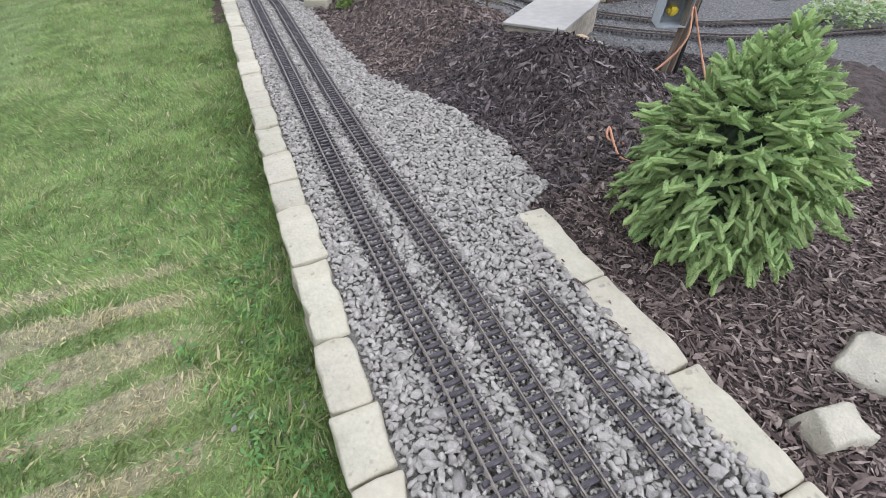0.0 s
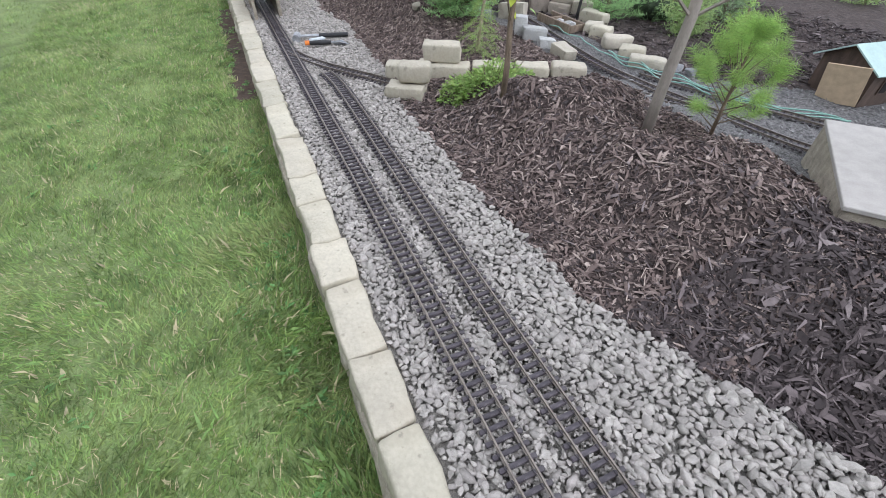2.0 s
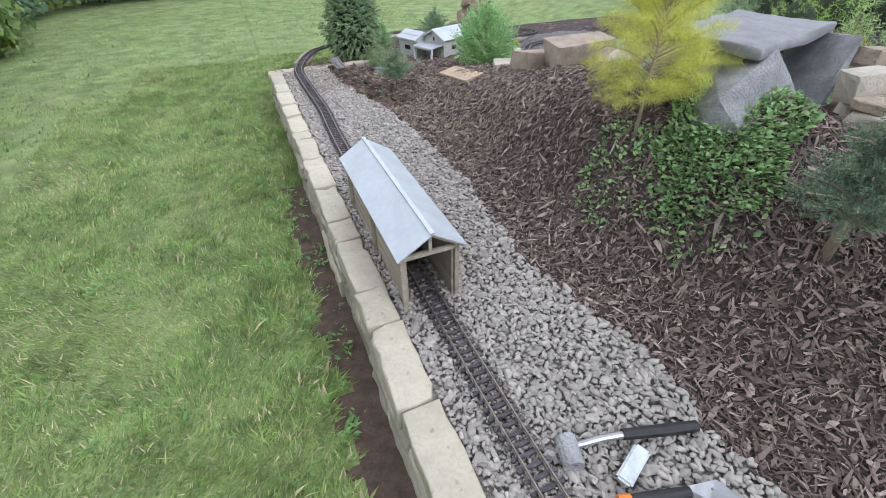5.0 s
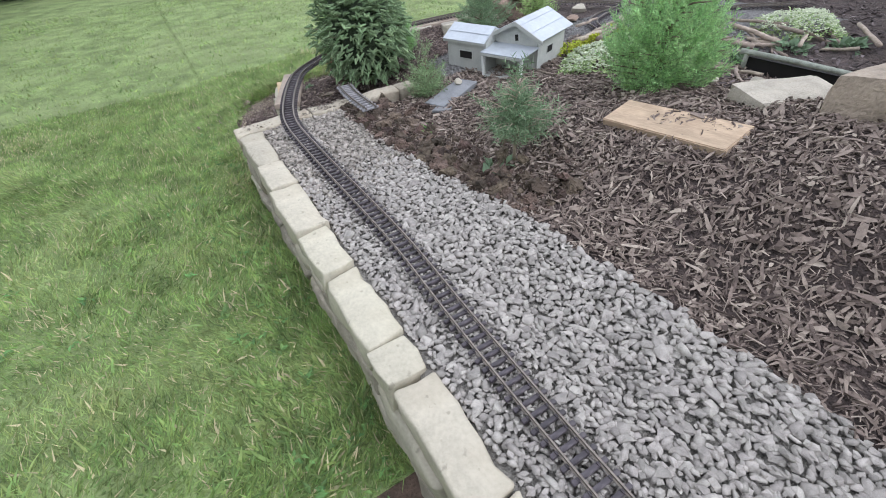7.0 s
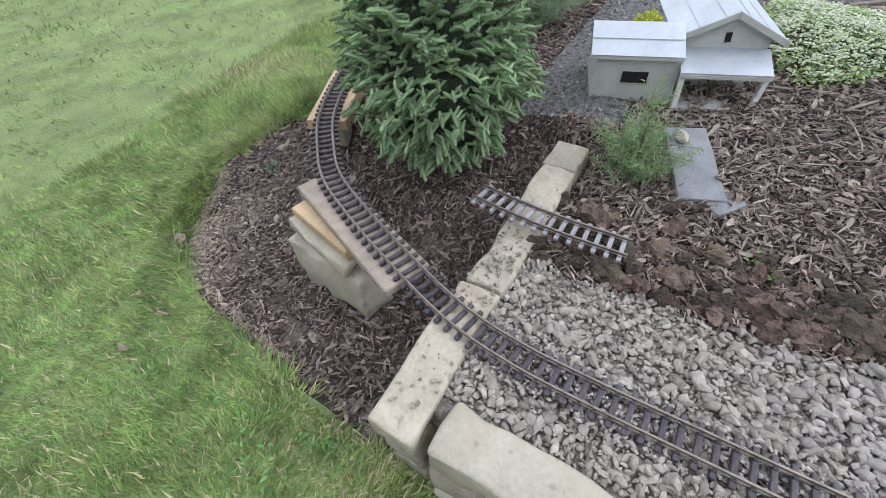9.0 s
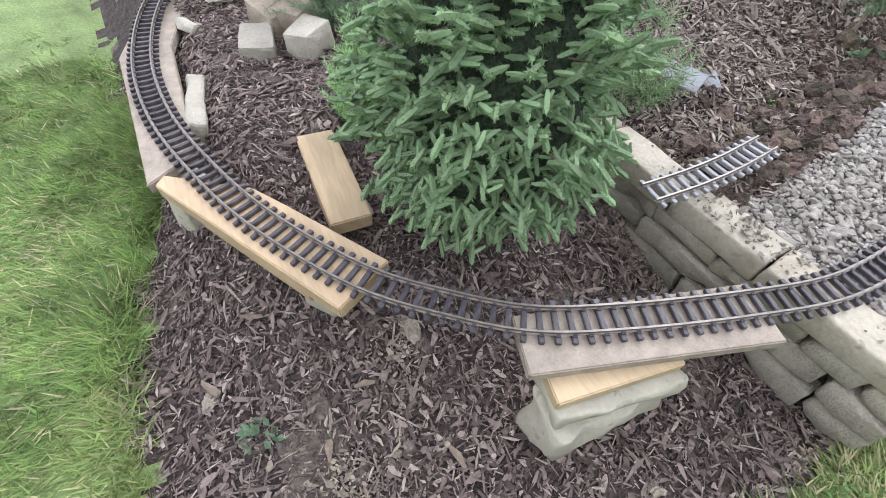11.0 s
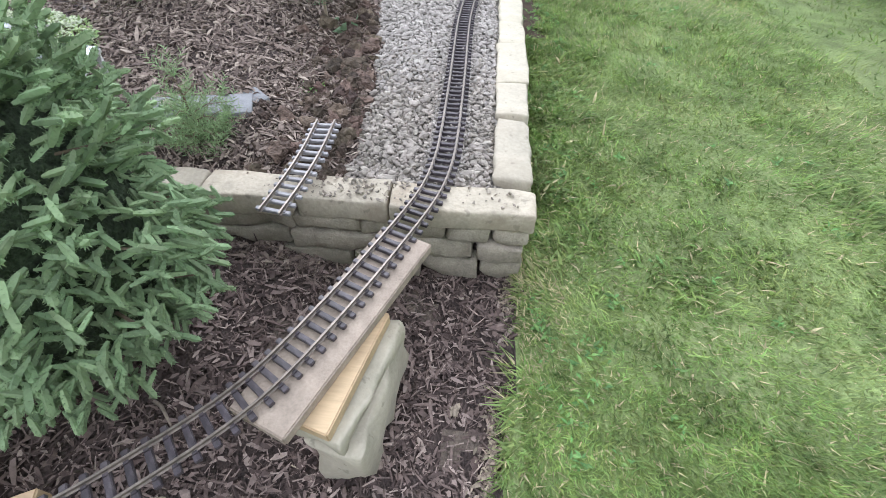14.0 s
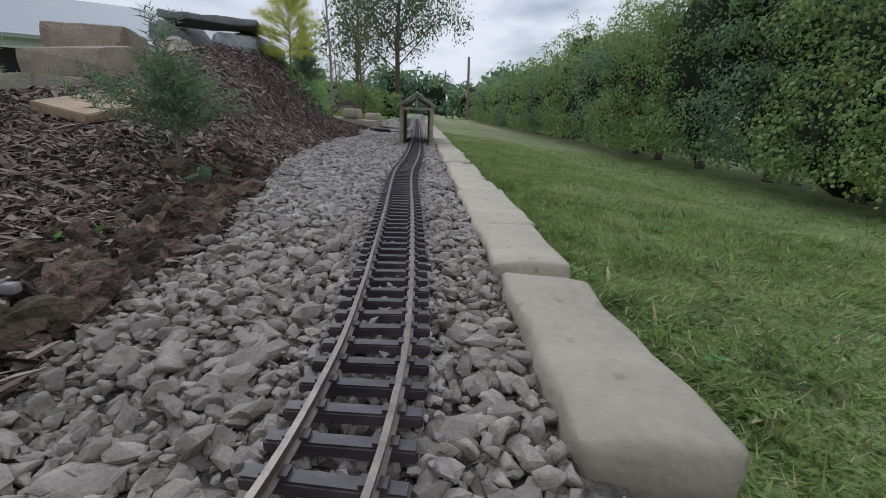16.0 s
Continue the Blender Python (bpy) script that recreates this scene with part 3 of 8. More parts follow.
lay_track([(.152, 5.74, .002), (.195, 5.62, .002), (.255, 5.50, .002), (.33, 5.37), (.43, 5.23), (.55, 5.06), (.70, 4.92, .008), (.95, 4.77, .03), (1.25, 4.60, .045), (1.5, 4.40, .045), (1.66, 4.15, .045)],
          "turnout branch track half sunk in ballast, running to the yard", longest=0.8)
lay_track([(.485, 9.735, .03), (.468, 9.62, .034), (.462, 9.5, .034), (.468, 9.36, .03)], "short loose piece of faded grey track lying across the end wall",
          "loose track", TIE_MESH_W)


# ---- covered bridge ----
def covered_bridge():
    root = thing("covered_bridge", pose(0.123, 6.905, -0.03), "weathered wooden covered bridge with a grey tin roof over the track", "bridge")
    L, W, HE, HR = 0.69, 0.186, 0.230, 0.288
    for s in (-1, 1):
        for e in (-1, 0, 1):
            o = part("post", box(0.014, 0.014, HE, 0, 0, HE / 2, bevel=0.001), M_WOODG, root)
            o.matrix_basis = pose(s * (W / 2 - 0.007), e * (L / 2 - 0.008), 0)
        for i in range(5):
            o = part("board", box(0.007, L - 0.02, 0.044, 0, 0, 0, bevel=0.001), M_WOODG, root)
            o.matrix_basis = pose(s * (W / 2 - 0.018), 0, 0.02 + i * 0.0435, 0, random.uniform(-1.5, 1.5), 0)
        o = part("top_plate", box(0.016, L, 0.014, 0, 0, 0, bevel=0.001), M_WOODG, root)
        o.matrix_basis = pose(s * (W / 2 - 0.008), 0, HE)
        slope = math.atan2(HR - HE, W / 2)
        ln = math.hypot(HR - HE, W / 2) + 0.016
        o = part("roof_sheet", box(ln, L + 0.05, 0.004, s * ln / 2, 0, 0), M_TIN, root)
        o.matrix_basis = pose(0, 0, HR + 0.012, 0, math.degrees(slope) * s, 0)
        for e in (-1, 1):
            o = part("rafter", box(ln - 0.01, 0.011, 0.012, s * ln / 2, 0, 0, bevel=0.001), M_WOODG, root)
            o.matrix_basis = pose(0, e * (L / 2 + 0.006), HR + 0.003, 0, math.degrees(slope) * s, 0)
    for e in (-1, 1):
        o = part("cross_beam", box(W, 0.012, 0.014, 0, 0, 0, bevel=0.001), M_WOODG, root)
        o.matrix_basis = pose(0, e * (L / 2 - 0.008), HE - 0.012)
        o = part("king_post", box(0.01, 0.01, HR - HE, 0, 0, 0), M_WOODG, root)
        o.matrix_basis = pose(0, e * (L / 2 - 0.002), (HR + HE) / 2)
    o = part("ridge_cap", box(0.014, L + 0.05, 0.004, 0, 0, 0), M_TIN, root)
    o.matrix_basis = pose(0, 0, HR + 0.0165)
    return root


covered_bridge()


# ---- loose ground cover ----
def pick_even(step, x0, x1, y0, y1, want, seed):
    """Places on a shaken grid, so that they cover the ground evenly."""
    r = np.random.default_rng(seed)
    gx, gy = np.meshgrid(np.arange(x0, x1, step), np.arange(y0, y1, step))
    x, y = gx.ravel() + r.uniform(-.6, .6, gx.size) * step, gy.ravel() + r.uniform(-.6, .6, gx.size) * step
    k = np.isin(zone(x, y), want) & (y > y0) & (y < y1)
    return x[k], y[k], r


def pick_in(n, x0, x1, y0, y1, want, seed):
    r = np.random.default_rng(seed)
    x, y = r.uniform(x0, x1, n), r.uniform(y0, y1, n)
    k = np.isin(zone(x, y), want)
    return x[k], y[k], r


TRACK_LINES = np.concatenate([smooth_path(p, 0.03)[0] for p in (
    A_LINE, LOOP, [(.34, -0.6), (.315, 1.5), (.312, 2.1), (.29, 2.7), (.28, 3.3), (.28, 4.2), (.28, 5.0), (.272, 5.22), (.245, 5.42), (.195, 5.62)],
    [(.50, 0.2), (.49, 1.2), (.475, 1.6), (.47, 1.95)], [(.195, 5.62), (.245, 5.50), (.33, 5.37), (.43, 5.23), (.55, 5.06), (.62, 4.98)])])


def off_track(x, y):
    """Distance to the nearest line of track, in the plan."""
    out = np.full(len(x), 9.0)
    for i in range(0, len(x), 4000):
        d = np.hypot(x[i:i + 4000, None] - TRACK_LINES[None, :, 0], y[i:i + 4000, None] - TRACK_LINES[None, :, 1])
        out[i:i + 4000] = d.min(1)
    return out


def pebble_arrays(seed, points=16, flat=0.62):
    """A rounded flattish stone of about unit radius: the hull of jittered points on a ball."""
    r = random.Random(seed)
    bm = bmesh.new()
    sx, sy = r.uniform(0.85, 1.1), r.uniform(0.8, 1.0)
    for k in range(points):
        z = 1 - 2 * (k + 0.5) / points
        a, q = k * 2.39996 + r.uniform(-.5, .5), math.sqrt(1 - z * z)
        p = Vector((math.cos(a) * q, math.sin(a) * q, z)) * r.uniform(0.78, 1.12)
        bm.verts.new((p.x * sx, p.y * sy, p.z * flat))
    bmesh.ops.convex_hull(bm, input=bm.verts[:])
    bmesh.ops.delete(bm, geom=[v for v in bm.verts if not v.link_faces], context="VERTS")
    bmesh.ops.triangulate(bm, faces=bm.faces[:])
    bm.verts.index_update()
    vs = np.array([v.co[:] for v in bm.verts])
    fs = np.array([[v.index for v in f.verts] for f in bm.faces])
    bm.free()
    return vs, fs


def gravel(name, step, y0, y1, tmpl, seed, label, mat=M_GRAVEL, size=0.0104, flatten=(0.58, 0.92), soft=0.5, lift=0.008, spread_=0.27, deep=0.22, fade=None):
    x, y, r = pick_even(step, 0.0, 0.82, y0, y1, [2], seed)
    keep = x > 0.012
    if fade:
        keep &= r.random(len(x)) < ss((y - fade[0]) / (fade[1] - fade[0]))
    x, y = x[keep], y[keep]
    d = off_track(x, y)
    size = size * np.exp(r.normal(0, spread_, len(x)).clip(-0.9, 0.75))
    under = d < 0.048
    size = np.where(under, np.minimum(size, 0.0095), size)
    size = np.where(x < 0.03, np.minimum(size, 0.011), size)
    z = height(x, y) + lift + size * r.uniform(-deep, 0.42, len(x))
    z = np.where(under, np.minimum(z, 0.001 - size * 0.62 + r.uniform(-.003, .003, len(x))), z)
    k = len(tmpl)
    sc = size[:, None] * r.uniform([0.95, 0.65, flatten[0]], [1.50, 1.0, flatten[1]], (len(x), 3))
    m = poses(np.c_[x, y, z], r.uniform(0, 6.28, len(x)), r.normal(0, 0.30, len(x)), r.normal(0, 0.30, len(x)), sc)
    pick = r.integers(0, k, len(x))
    v, f = joined(tmpl, pick, m)
    rounded = np.concatenate([np.full((pick == i).sum() * len(tmpl[i][1]), i < k * soft) for i in range(k)])
    return tagged(new(name, raw_mesh(name, v, f, mat, smooth=rounded)), label, "gravel", kind="stuff")


def tie_fill(n, seed):
    """Small broken stone between and beside the ties."""
    r = np.random.default_rng(seed)
    c = TRACK_LINES[r.integers(0, len(TRACK_LINES), n)]
    x, y = c[:, 0] + r.uniform(-.055, .055, n), c[:, 1] + r.uniform(-.05, .05, n)
    k = (zone(x, y) == 2) & (x > 0.012) & (y > 0.9) & (y < 9.54)
    x, y = x[k], y[k]
    n = len(x)
    size = r.uniform(0.0040, 0.0075, n)
    z = r.uniform(-.004, .003, n) - size * 0.35
    m = poses(np.c_[x, y, z], r.uniform(0, 6.28, n), r.normal(0, .35, n), r.normal(0, .35, n), size[:, None] * r.uniform([.8, .7, .7], [1.4, 1.0, 1.1], (n, 3)))
    v, f = joined([pebble_arrays(240 + i, 8) for i in range(6)], r.integers(0, 6, n), m)
    tagged(new("gravel", raw_mesh("gravel", v, f, M_GRAVEL)), "small broken limestone packed between the track ties", "gravel", kind="stuff")


M_GRAVEL_D = material("dusty_gravel", (0.360, 0.325, 0.285), 0.24, 60, 0.95, 0.6, island=0.28, stain=0.35, stain_scale=40, stain_col=(0.24, 0.215, 0.185), depth=0.002)
PEBBLES = [pebble_arrays(50 + i, 10 + i % 3) for i in range(16)]
COARSE = [rock_arrays(210 + i, 2, 1.0, 0.74, 0.34) if i < 6 else pebble_arrays(210 + i, 13) for i in range(16)]
gravel("gravel", 0.0121, 0.9, 8.0, PEBBLES, 11, "pale grey crushed limestone ballast round the tracks")
gravel("gravel", 0.0121, 8.0, 9.20, PEBBLES, 12, "pale crushed limestone ballast near the end wall", fade=(9.20, 8.75))
gravel("gravel", 0.0093, 8.72, 9.57, COARSE, 17, "dusty grey crushed limestone ballast at the end wall", M_GRAVEL_D, size=0.0077, flatten=(0.65, 1.05), soft=0.25, spread_=0.44, lift=0.009, deep=0.9, fade=(8.72, 9.12))
gravel("gravel", 0.016, -0.5, 0.9, PEBBLES, 13, "pale grey crushed limestone ballast of the far line")
tie_fill(19000, 18)


def fines():
    """Dust-coloured crumbs of broken stone between the ballast near the end wall and spilt on its top."""
    x, y, r = pick_in(8200, 0.0, 0.6, 8.6, 9.57, [2], 14)
    n = len(x)
    z = height(x, y) + r.uniform(0.0, 0.007, n)
    ex, ey = np.r_[r.normal(0.30, 0.11, 240), r.uniform(-.06, .10, 30)], r.uniform(9.56, 9.638, 270)
    k = np.abs(ex - 0.135) > 0.05
    x, y, z = np.r_[x, ex[k]], np.r_[y, ey[k]], np.r_[z, np.full(k.sum(), 0.0035)]
    n = len(x)
    size = r.gamma(3, 0.0012, n).clip(0.0015, 0.007)
    m = poses(np.c_[x, y, z], r.uniform(0, 6.28, n), r.normal(0, .5, n), r.normal(0, .5, n), size[:, None] * r.uniform(.6, 1.4, (n, 3)))
    v, f = joined([shard_arrays(150 + i, 7) for i in range(5)], r.integers(0, 5, n), m)
    tagged(new("stone_fines", raw_mesh("stone_fines", v, f, M_FINES)), "dusty tan stone crumbs among the ballast", "gravel", kind="stuff")


M_FINES = material("stone_dust", (0.30, 0.265, 0.22), 0.2, 70, 0.95, 0.4, island=0.3)
fines()


def grit(name, n, x0, x1, y0, y1, seed):
    """Small grey stones strewn over the yard."""
    x, y, r = pick_in(n, x0, x1, y0, y1, [3], seed)
    n = len(x)
    size = 0.0065 * np.exp(r.normal(0, 0.35, n).clip(-.8, .7))
    m = poses(np.c_[x, y, height(x, y) + size * r.uniform(-.2, .5, n)], r.uniform(0, 6.28, n), r.normal(0, .5, n), r.normal(0, .5, n), size[:, None] * r.uniform(.6, 1.4, (n, 3)))
    v, f = joined([shard_arrays(170 + i, 6) for i in range(6)], r.integers(0, 6, n), m)
    tagged(new(name, raw_mesh(name, v, f, M_GREYGRAVEL)), "fine grey gravel of the model yard", "gravel", kind="stuff")


M_GREYGRAVEL = material("grey_gravel", (0.26, 0.255, 0.25), 0.2, 70, 0.9, 0.4, island=0.45)
grit("yard_gravel", 6500, 1.4, 2.6, 2.9, 5.8, 15)
grit("yard_gravel", 5500, 0.95, 2.6, 8.9, 9.85, 16)


def ramp_material(name, stops, rough=0.9, scale=80, var=0.25):
    """Colour per island from a ramp, broken up by a grain."""
    m = material(name, (0.5, 0.5, 0.5), var, scale, rough, 0.4, depth=0.002)
    n, l = m.node_tree.nodes, m.node_tree.links
    b = n["Principled BSDF"]
    grain = b.inputs["Base Color"].links[0].from_socket
    g = n.new("ShaderNodeNewGeometry")
    r = n.new("ShaderNodeValToRGB")
    e = r.color_ramp.elements
    while len(e) < len(stops):
        e.new(0.5)
    for el, (p, c) in zip(e, stops):
        el.position, el.color = p, (*c, 1)
    l.new(g.outputs["Random Per Island"], r.inputs["Fac"])
    mx = n.new("ShaderNodeMixRGB")
    mx.blend_type, mx.inputs["Fac"].default_value = "OVERLAY", 0.8
    l.new(r.outputs["Color"], mx.inputs["Color1"])
    l.new(grain, mx.inputs["Color2"])
    l.new(mx.outputs["Color"], b.inputs["Base Color"])
    return m


M_CHIPS = ramp_material("bark_chips", [(0, (0.063, 0.044, 0.040)), (0.45, (0.171, 0.124, 0.109)), (0.85, (0.275, 0.212, 0.188)), (1, (0.449, 0.365, 0.315))])
M_CHIPS_D = ramp_material("dark_bark_chips", [(0, (0.030, 0.022, 0.022)), (0.55, (0.080, 0.062, 0.060)), (0.85, (0.150, 0.120, 0.119)), (1, (0.30, 0.25, 0.241))])

# Brighter ramp than M_CHIPS over most of its range, used on the bank.
M_CHIPS_W = ramp_material("pale_bark_chips", [(0, (0.087, 0.063, 0.053)), (0.35, (0.209, 0.160, 0.135)), (0.80, (0.306, 0.245, 0.204)), (1, (0.428, 0.36, 0.294))])


def chip_templates(k=16):
    """Ragged flat flakes of bark: a bent top in two halves with tapering ends, and two long sides."""
    out = []
    r = np.random.default_rng(5)
    for i in range(k):
        wa, wb, wc = r.uniform(.05, .6, 2), r.uniform(.65, 1.0, 2), r.uniform(.05, .7, 2)
        mid, e = r.uniform(-.45, .45), r.uniform(-.3, .2, 4)
        bend = r.uniform(-.5, .9)
        top = [[-1 - e[0], -wa[0], bend], [-1 - e[1], wa[1], bend], [mid, -wb[0], 1 - bend], [mid + r.uniform(-.2, .2), wb[1], 1 - bend], [1 + e[2], -wc[0], bend], [1 + e[3], wc[1], bend]]
        low = [[*p[:2], p[2] - 1.6] for p in (top[0], top[4])]
        f = [[0, 2, 3, 1], [2, 4, 5, 3], [6, 7, 4, 0]]
        out.append((np.array(top + low) * 0.5, np.array(f)))
    return out


def shred_templates(k=8):
    """Thin bent splinters: one quad along a crooked line."""
    out = []
    r = np.random.default_rng(6)
    for i in range(k):
        a = r.uniform(.2, 1.0, 4)
        b = r.uniform(-.6, .6)
        out.append((np.array([[-1, -a[0], 0], [.9, -a[1] + b, .6], [1, a[2] + b, .3], [-.95, a[3], .4]]) * 0.5, np.array([[0, 1, 2, 3]])))
    return out


CHIPS, SHREDS = chip_templates(), shred_templates()


def mulch(name, n, x0, x1, y0, y1, seed, mat, label, size=1.0, fine=1.0):
    for count, kind_ in ((int(n * .66), 0), (int(n * 1.0 * fine), 1)):
        x, y, r = pick_in(count, x0, x1, y0, y1, [1], seed + 500 * kind_)
        u, v = (x - .845) * .934 + (y - 9.295) * .358, (y - 9.295) * .934 - (x - .845) * .358
        bare = np.exp(-((x - .22) / .17) ** 2 - ((y - 10.58) / .13) ** 2) + .5 * wavy(x, y, 15, 2) + .25 * wavy(x, y, 43)
        gone = (bare > .35) & (r.random(len(x)) < (.70 if kind_ == 0 else .45)) & (y > 9.7)
        keep = ~gone & ((np.abs(u) > .122) | (np.abs(v) > .055) | (r.random(len(x)) < .08))
        x, y = x[keep], y[keep]
        k = len(x)
        if kind_:
            sc = np.c_[r.gamma(2.5, 0.0075, k).clip(0.006, 0.045), r.uniform(0.0025, 0.0065, k), r.uniform(0.002, 0.008, k)] * size
        else:
            sc = np.c_[r.gamma(3.0, 0.0098, k).clip(0.014, 0.085), r.gamma(4.0, 0.0024, k).clip(0.004, 0.021), r.uniform(0.003, 0.007, k)] * size
        eps = 0.01
        gx = (height(x + eps, y) - height(x - eps, y)) / (2 * eps)
        gy = (height(x, y + eps) - height(x, y - eps)) / (2 * eps)
        yaw = r.uniform(0, 6.28, k)
        up = np.cos(yaw) * gx + np.sin(yaw) * gy
        side = -np.sin(yaw) * gx + np.cos(yaw) * gy
        m = poses(np.c_[x, y, height(x, y) + r.uniform(-0.001, 0.015, k) * size], yaw,
                  np.arctan(side) + r.normal(0, 0.33, k), -np.arctan(up) + r.normal(0, 0.24, k), sc)
        tmpl = SHREDS if kind_ else CHIPS
        v, f = joined(tmpl, r.integers(0, len(tmpl), k), m)
        tagged(new(name, raw_mesh(name, v, f, mat)), label, "mulch", kind="stuff")


mulch("bark_mulch", 27000, 0.42, 2.3, 0.9, 2.6, 21, M_CHIPS, "reddish brown shredded bark mulch")
mulch("bark_mulch", 24000, 0.42, 2.1, 2.3, 3.45, 22, M_CHIPS_D, "dark brown heaped shredded bark mulch", 1.2)
mulch("bark_mulch", 21000, 0.42, 1.65, 3.2, 5.3, 27, M_CHIPS, "reddish brown shredded bark mulch beside the ballast", 0.95)
mulch("bark_mulch", 4500, 0.42, 1.75, 2.9, 5.3, 127, M_CHIPS_D, "dark bark shreds mixed into the brown mulch", 0.95)
mulch("bark_mulch", 5000, 1.8, 3.6, 4.2, 6.4, 28, M_CHIPS_D, "dark bark mulch behind the yard track", 1.3)
mulch("bark_mulch", 29000, 0.42, 1.6, 5.0, 7.4, 23, M_CHIPS, "grey-brown bark mulch on the hill", 0.95)
mulch("bark_mulch", 34000, 0.36, 2.0, 7.3, 9.7, 24, M_CHIPS_W, "paler brown bark mulch", 1.0)
mulch("bark_mulch", 28000, -0.1, 2.0, 9.6, 10.85, 25, M_CHIPS, "brown bark mulch below the end wall", 0.85)
mulch("bark_mulch", 4500, 1.5, 3.6, 6.2, 9.8, 26, M_CHIPS_D, "dark bark mulch behind the hill", 1.3)


def sawdust():
    """Pale crumbs scattered in patches over the mulch below the end wall."""
    r = np.random.default_rng(33)
    ps = []
    for cx, cy, sx, n in ((.527, 10.306, .035, 120), (.362, 10.506, .03, 130), (.33, 10.58, .04, 60), (.164, 10.541, .04, 150), (.25, 10.45, .15, 600), (.22, 10.57, .09, 600)):
        ps.append(np.c_[r.normal(cx, sx, n), r.normal(cy, sx * .7, n)])
    t = r.uniform(0, 1, 2600)
    ly = np.interp(t, [0, .45, 1], [9.64, 10.55, 10.82])
    lx = np.interp(ly, E_Y[:6], E_X[:6])
    k = wavy(lx, ly, 7) > -0.35
    ps.append(np.c_[lx + 0.022 + r.normal(0, .012, len(t)), ly - 0.016 + r.normal(0, .010, len(t))][k])
    p = np.concatenate(ps)
    n = len(p)
    sc = np.c_[r.gamma(2, .005, n).clip(.004, .035), r.gamma(2, .003, n).clip(.003, .016), r.uniform(.002, .005, n)]
    m = poses(np.c_[p, height(p[:, 0], p[:, 1]) + r.uniform(.004, .012, n)], r.uniform(0, 6.28, n), r.normal(0, .3, n), r.normal(0, .3, n), sc)
    v, f = joined(CHIPS, r.integers(0, len(CHIPS), n), m)
    tagged(new("pale_crumbs", raw_mesh("pale_crumbs", v, f, M_CRUMB)), "pale tan wood crumbs strewn over the mulch", "wood crumbs", kind="stuff")


M_CRUMB = material("tan_crumbs", (0.35, 0.285, 0.22), 0.25, 60, 0.9, 0.4, island=0.4)
sawdust()


def clod_arrays(seed, sub=3):
    """A lump of broken earth: a ball cut by planes, then pitted and crumbled."""
    v, f = rock_arrays(seed, sub, 1.0, 0.8, 0.45)
    out = []
    for p in v:
        q = Vector(p)
        k = noise.noise(q * 2.3 + Vector((seed, 3, 0))) * 0.30 + noise.noise(q * 6 + Vector((0, seed, 1))) * 0.20 + noise.noise(q * 14 + Vector((seed, 0, 2))) * 0.09
        out.append(q * (1 + k))
    return np.array([q[:] for q in out]), f


def clods():
    r = np.random.default_rng(31)
    for count, lo, hi, tmpl, reach, mt in ((6200, .003, .008, [shard_arrays(520 + i, 8) for i in range(8)], .16, M_CLOD), (420, .008, .017, [clod_arrays(80 + i, 2) for i in range(8)], .12, M_CLOD_L),
                                           (130, .017, .034, [clod_arrays(95 + i, 3) for i in range(8)], .11, M_CLOD_L)):
        y = r.uniform(8.35, 9.56, count)
        x = gravel_edge(y) + np.abs(r.normal(0.02, reach, count)) + 0.012
        s = r.uniform(lo, hi, count)
        m = poses(np.c_[x, y, height(x, y) + s * (0.5 if lo > .005 else 0.25) + (.006 if lo < .005 else 0)], r.uniform(0, 6.28, count), r.normal(0, .5, count), r.normal(0, .5, count), s[:, None] * r.uniform(0.65, 1.35, (count, 3)))
        v, f = joined(tmpl, r.integers(0, len(tmpl), count), m)
        tagged(new("earth_clods", raw_mesh("earth_clods", v, f, mt)), "crumbled dark brown earth clods along the ballast", "soil", kind="stuff")


clods()

THIN_BLADE = (np.array([[-.5, 0, 0], [.5, 0, 0], [0, 0.30, 1.0]]), np.array([[0, 1, 2]]))
BLADE = (np.array([[-.5, 0, 0], [.5, 0, 0], [-.40, 0.10, .55], [.40, 0.10, .55], [0, 0.42, 1.0]]), np.array([[0, 1, 3], [0, 3, 2], [2, 3, 4]]))


def grass(name, x, y, r, long=1.0, wide=1.0, thick=1.0, straw=False, label="mown green lawn grass"):
    n = len(x)
    near = np.exp(-((-x - 0.1).clip(0) / 0.10)) * (y < 9.7)
    dry = dryness(x, y)
    h = r.uniform(0.018, 0.040, n) * (1 + 0.75 * near) * long * (1 - 0.35 * dry) * (1 + 0.28 * wavy(x, y, 9, 3) + 0.18 * wavy(x, y, 27, 1))
    w = wide * thick * (0.0022 + r.gamma(1.6, 0.0014, n)).clip(0, 0.0085) * (1 + 0.25 * near)
    lean_dir = 1.9 * wavy(x, y, 3.3, 1) + 0.9 * wavy(x, y, 11, 2)
    yaw = np.where(r.random(n) < 0.22, r.uniform(0, 6.28, n), lean_dir + r.normal(0, 0.7, n))
    tilt = -np.abs(r.normal(0.85, 0.36, n)).clip(0, 1.40)
    m = poses(np.c_[x, y, height(x, y) - 0.002], yaw, tilt, r.normal(0, 0.25, n), np.c_[w, h, h])
    isdry = r.random(n) < (0.08 + 0.62 * dry if wide == 1 else 0.0)
    if straw:
        isdry = r.random(n) < 0.85 * dry
    keep = isdry & straw | ~np.full(n, straw) & (isdry | (r.random(n) > 0.82 * dry))
    m, isdry = m[keep], isdry[keep]
    for tag_, k, mat, lab in (("", ~isdry, M_BLADE, label), ("dry_", isdry, M_DRY, "dry straw-coloured grass blades in the lawn")):
        if not k.any():
            continue
        v, f = joined([BLADE if thick > 1 else THIN_BLADE], np.zeros(k.sum(), int), m[k])
        tagged(new(tag_ + name, raw_mesh(tag_ + name, v, f, mat)), lab, "grass", kind="stuff")


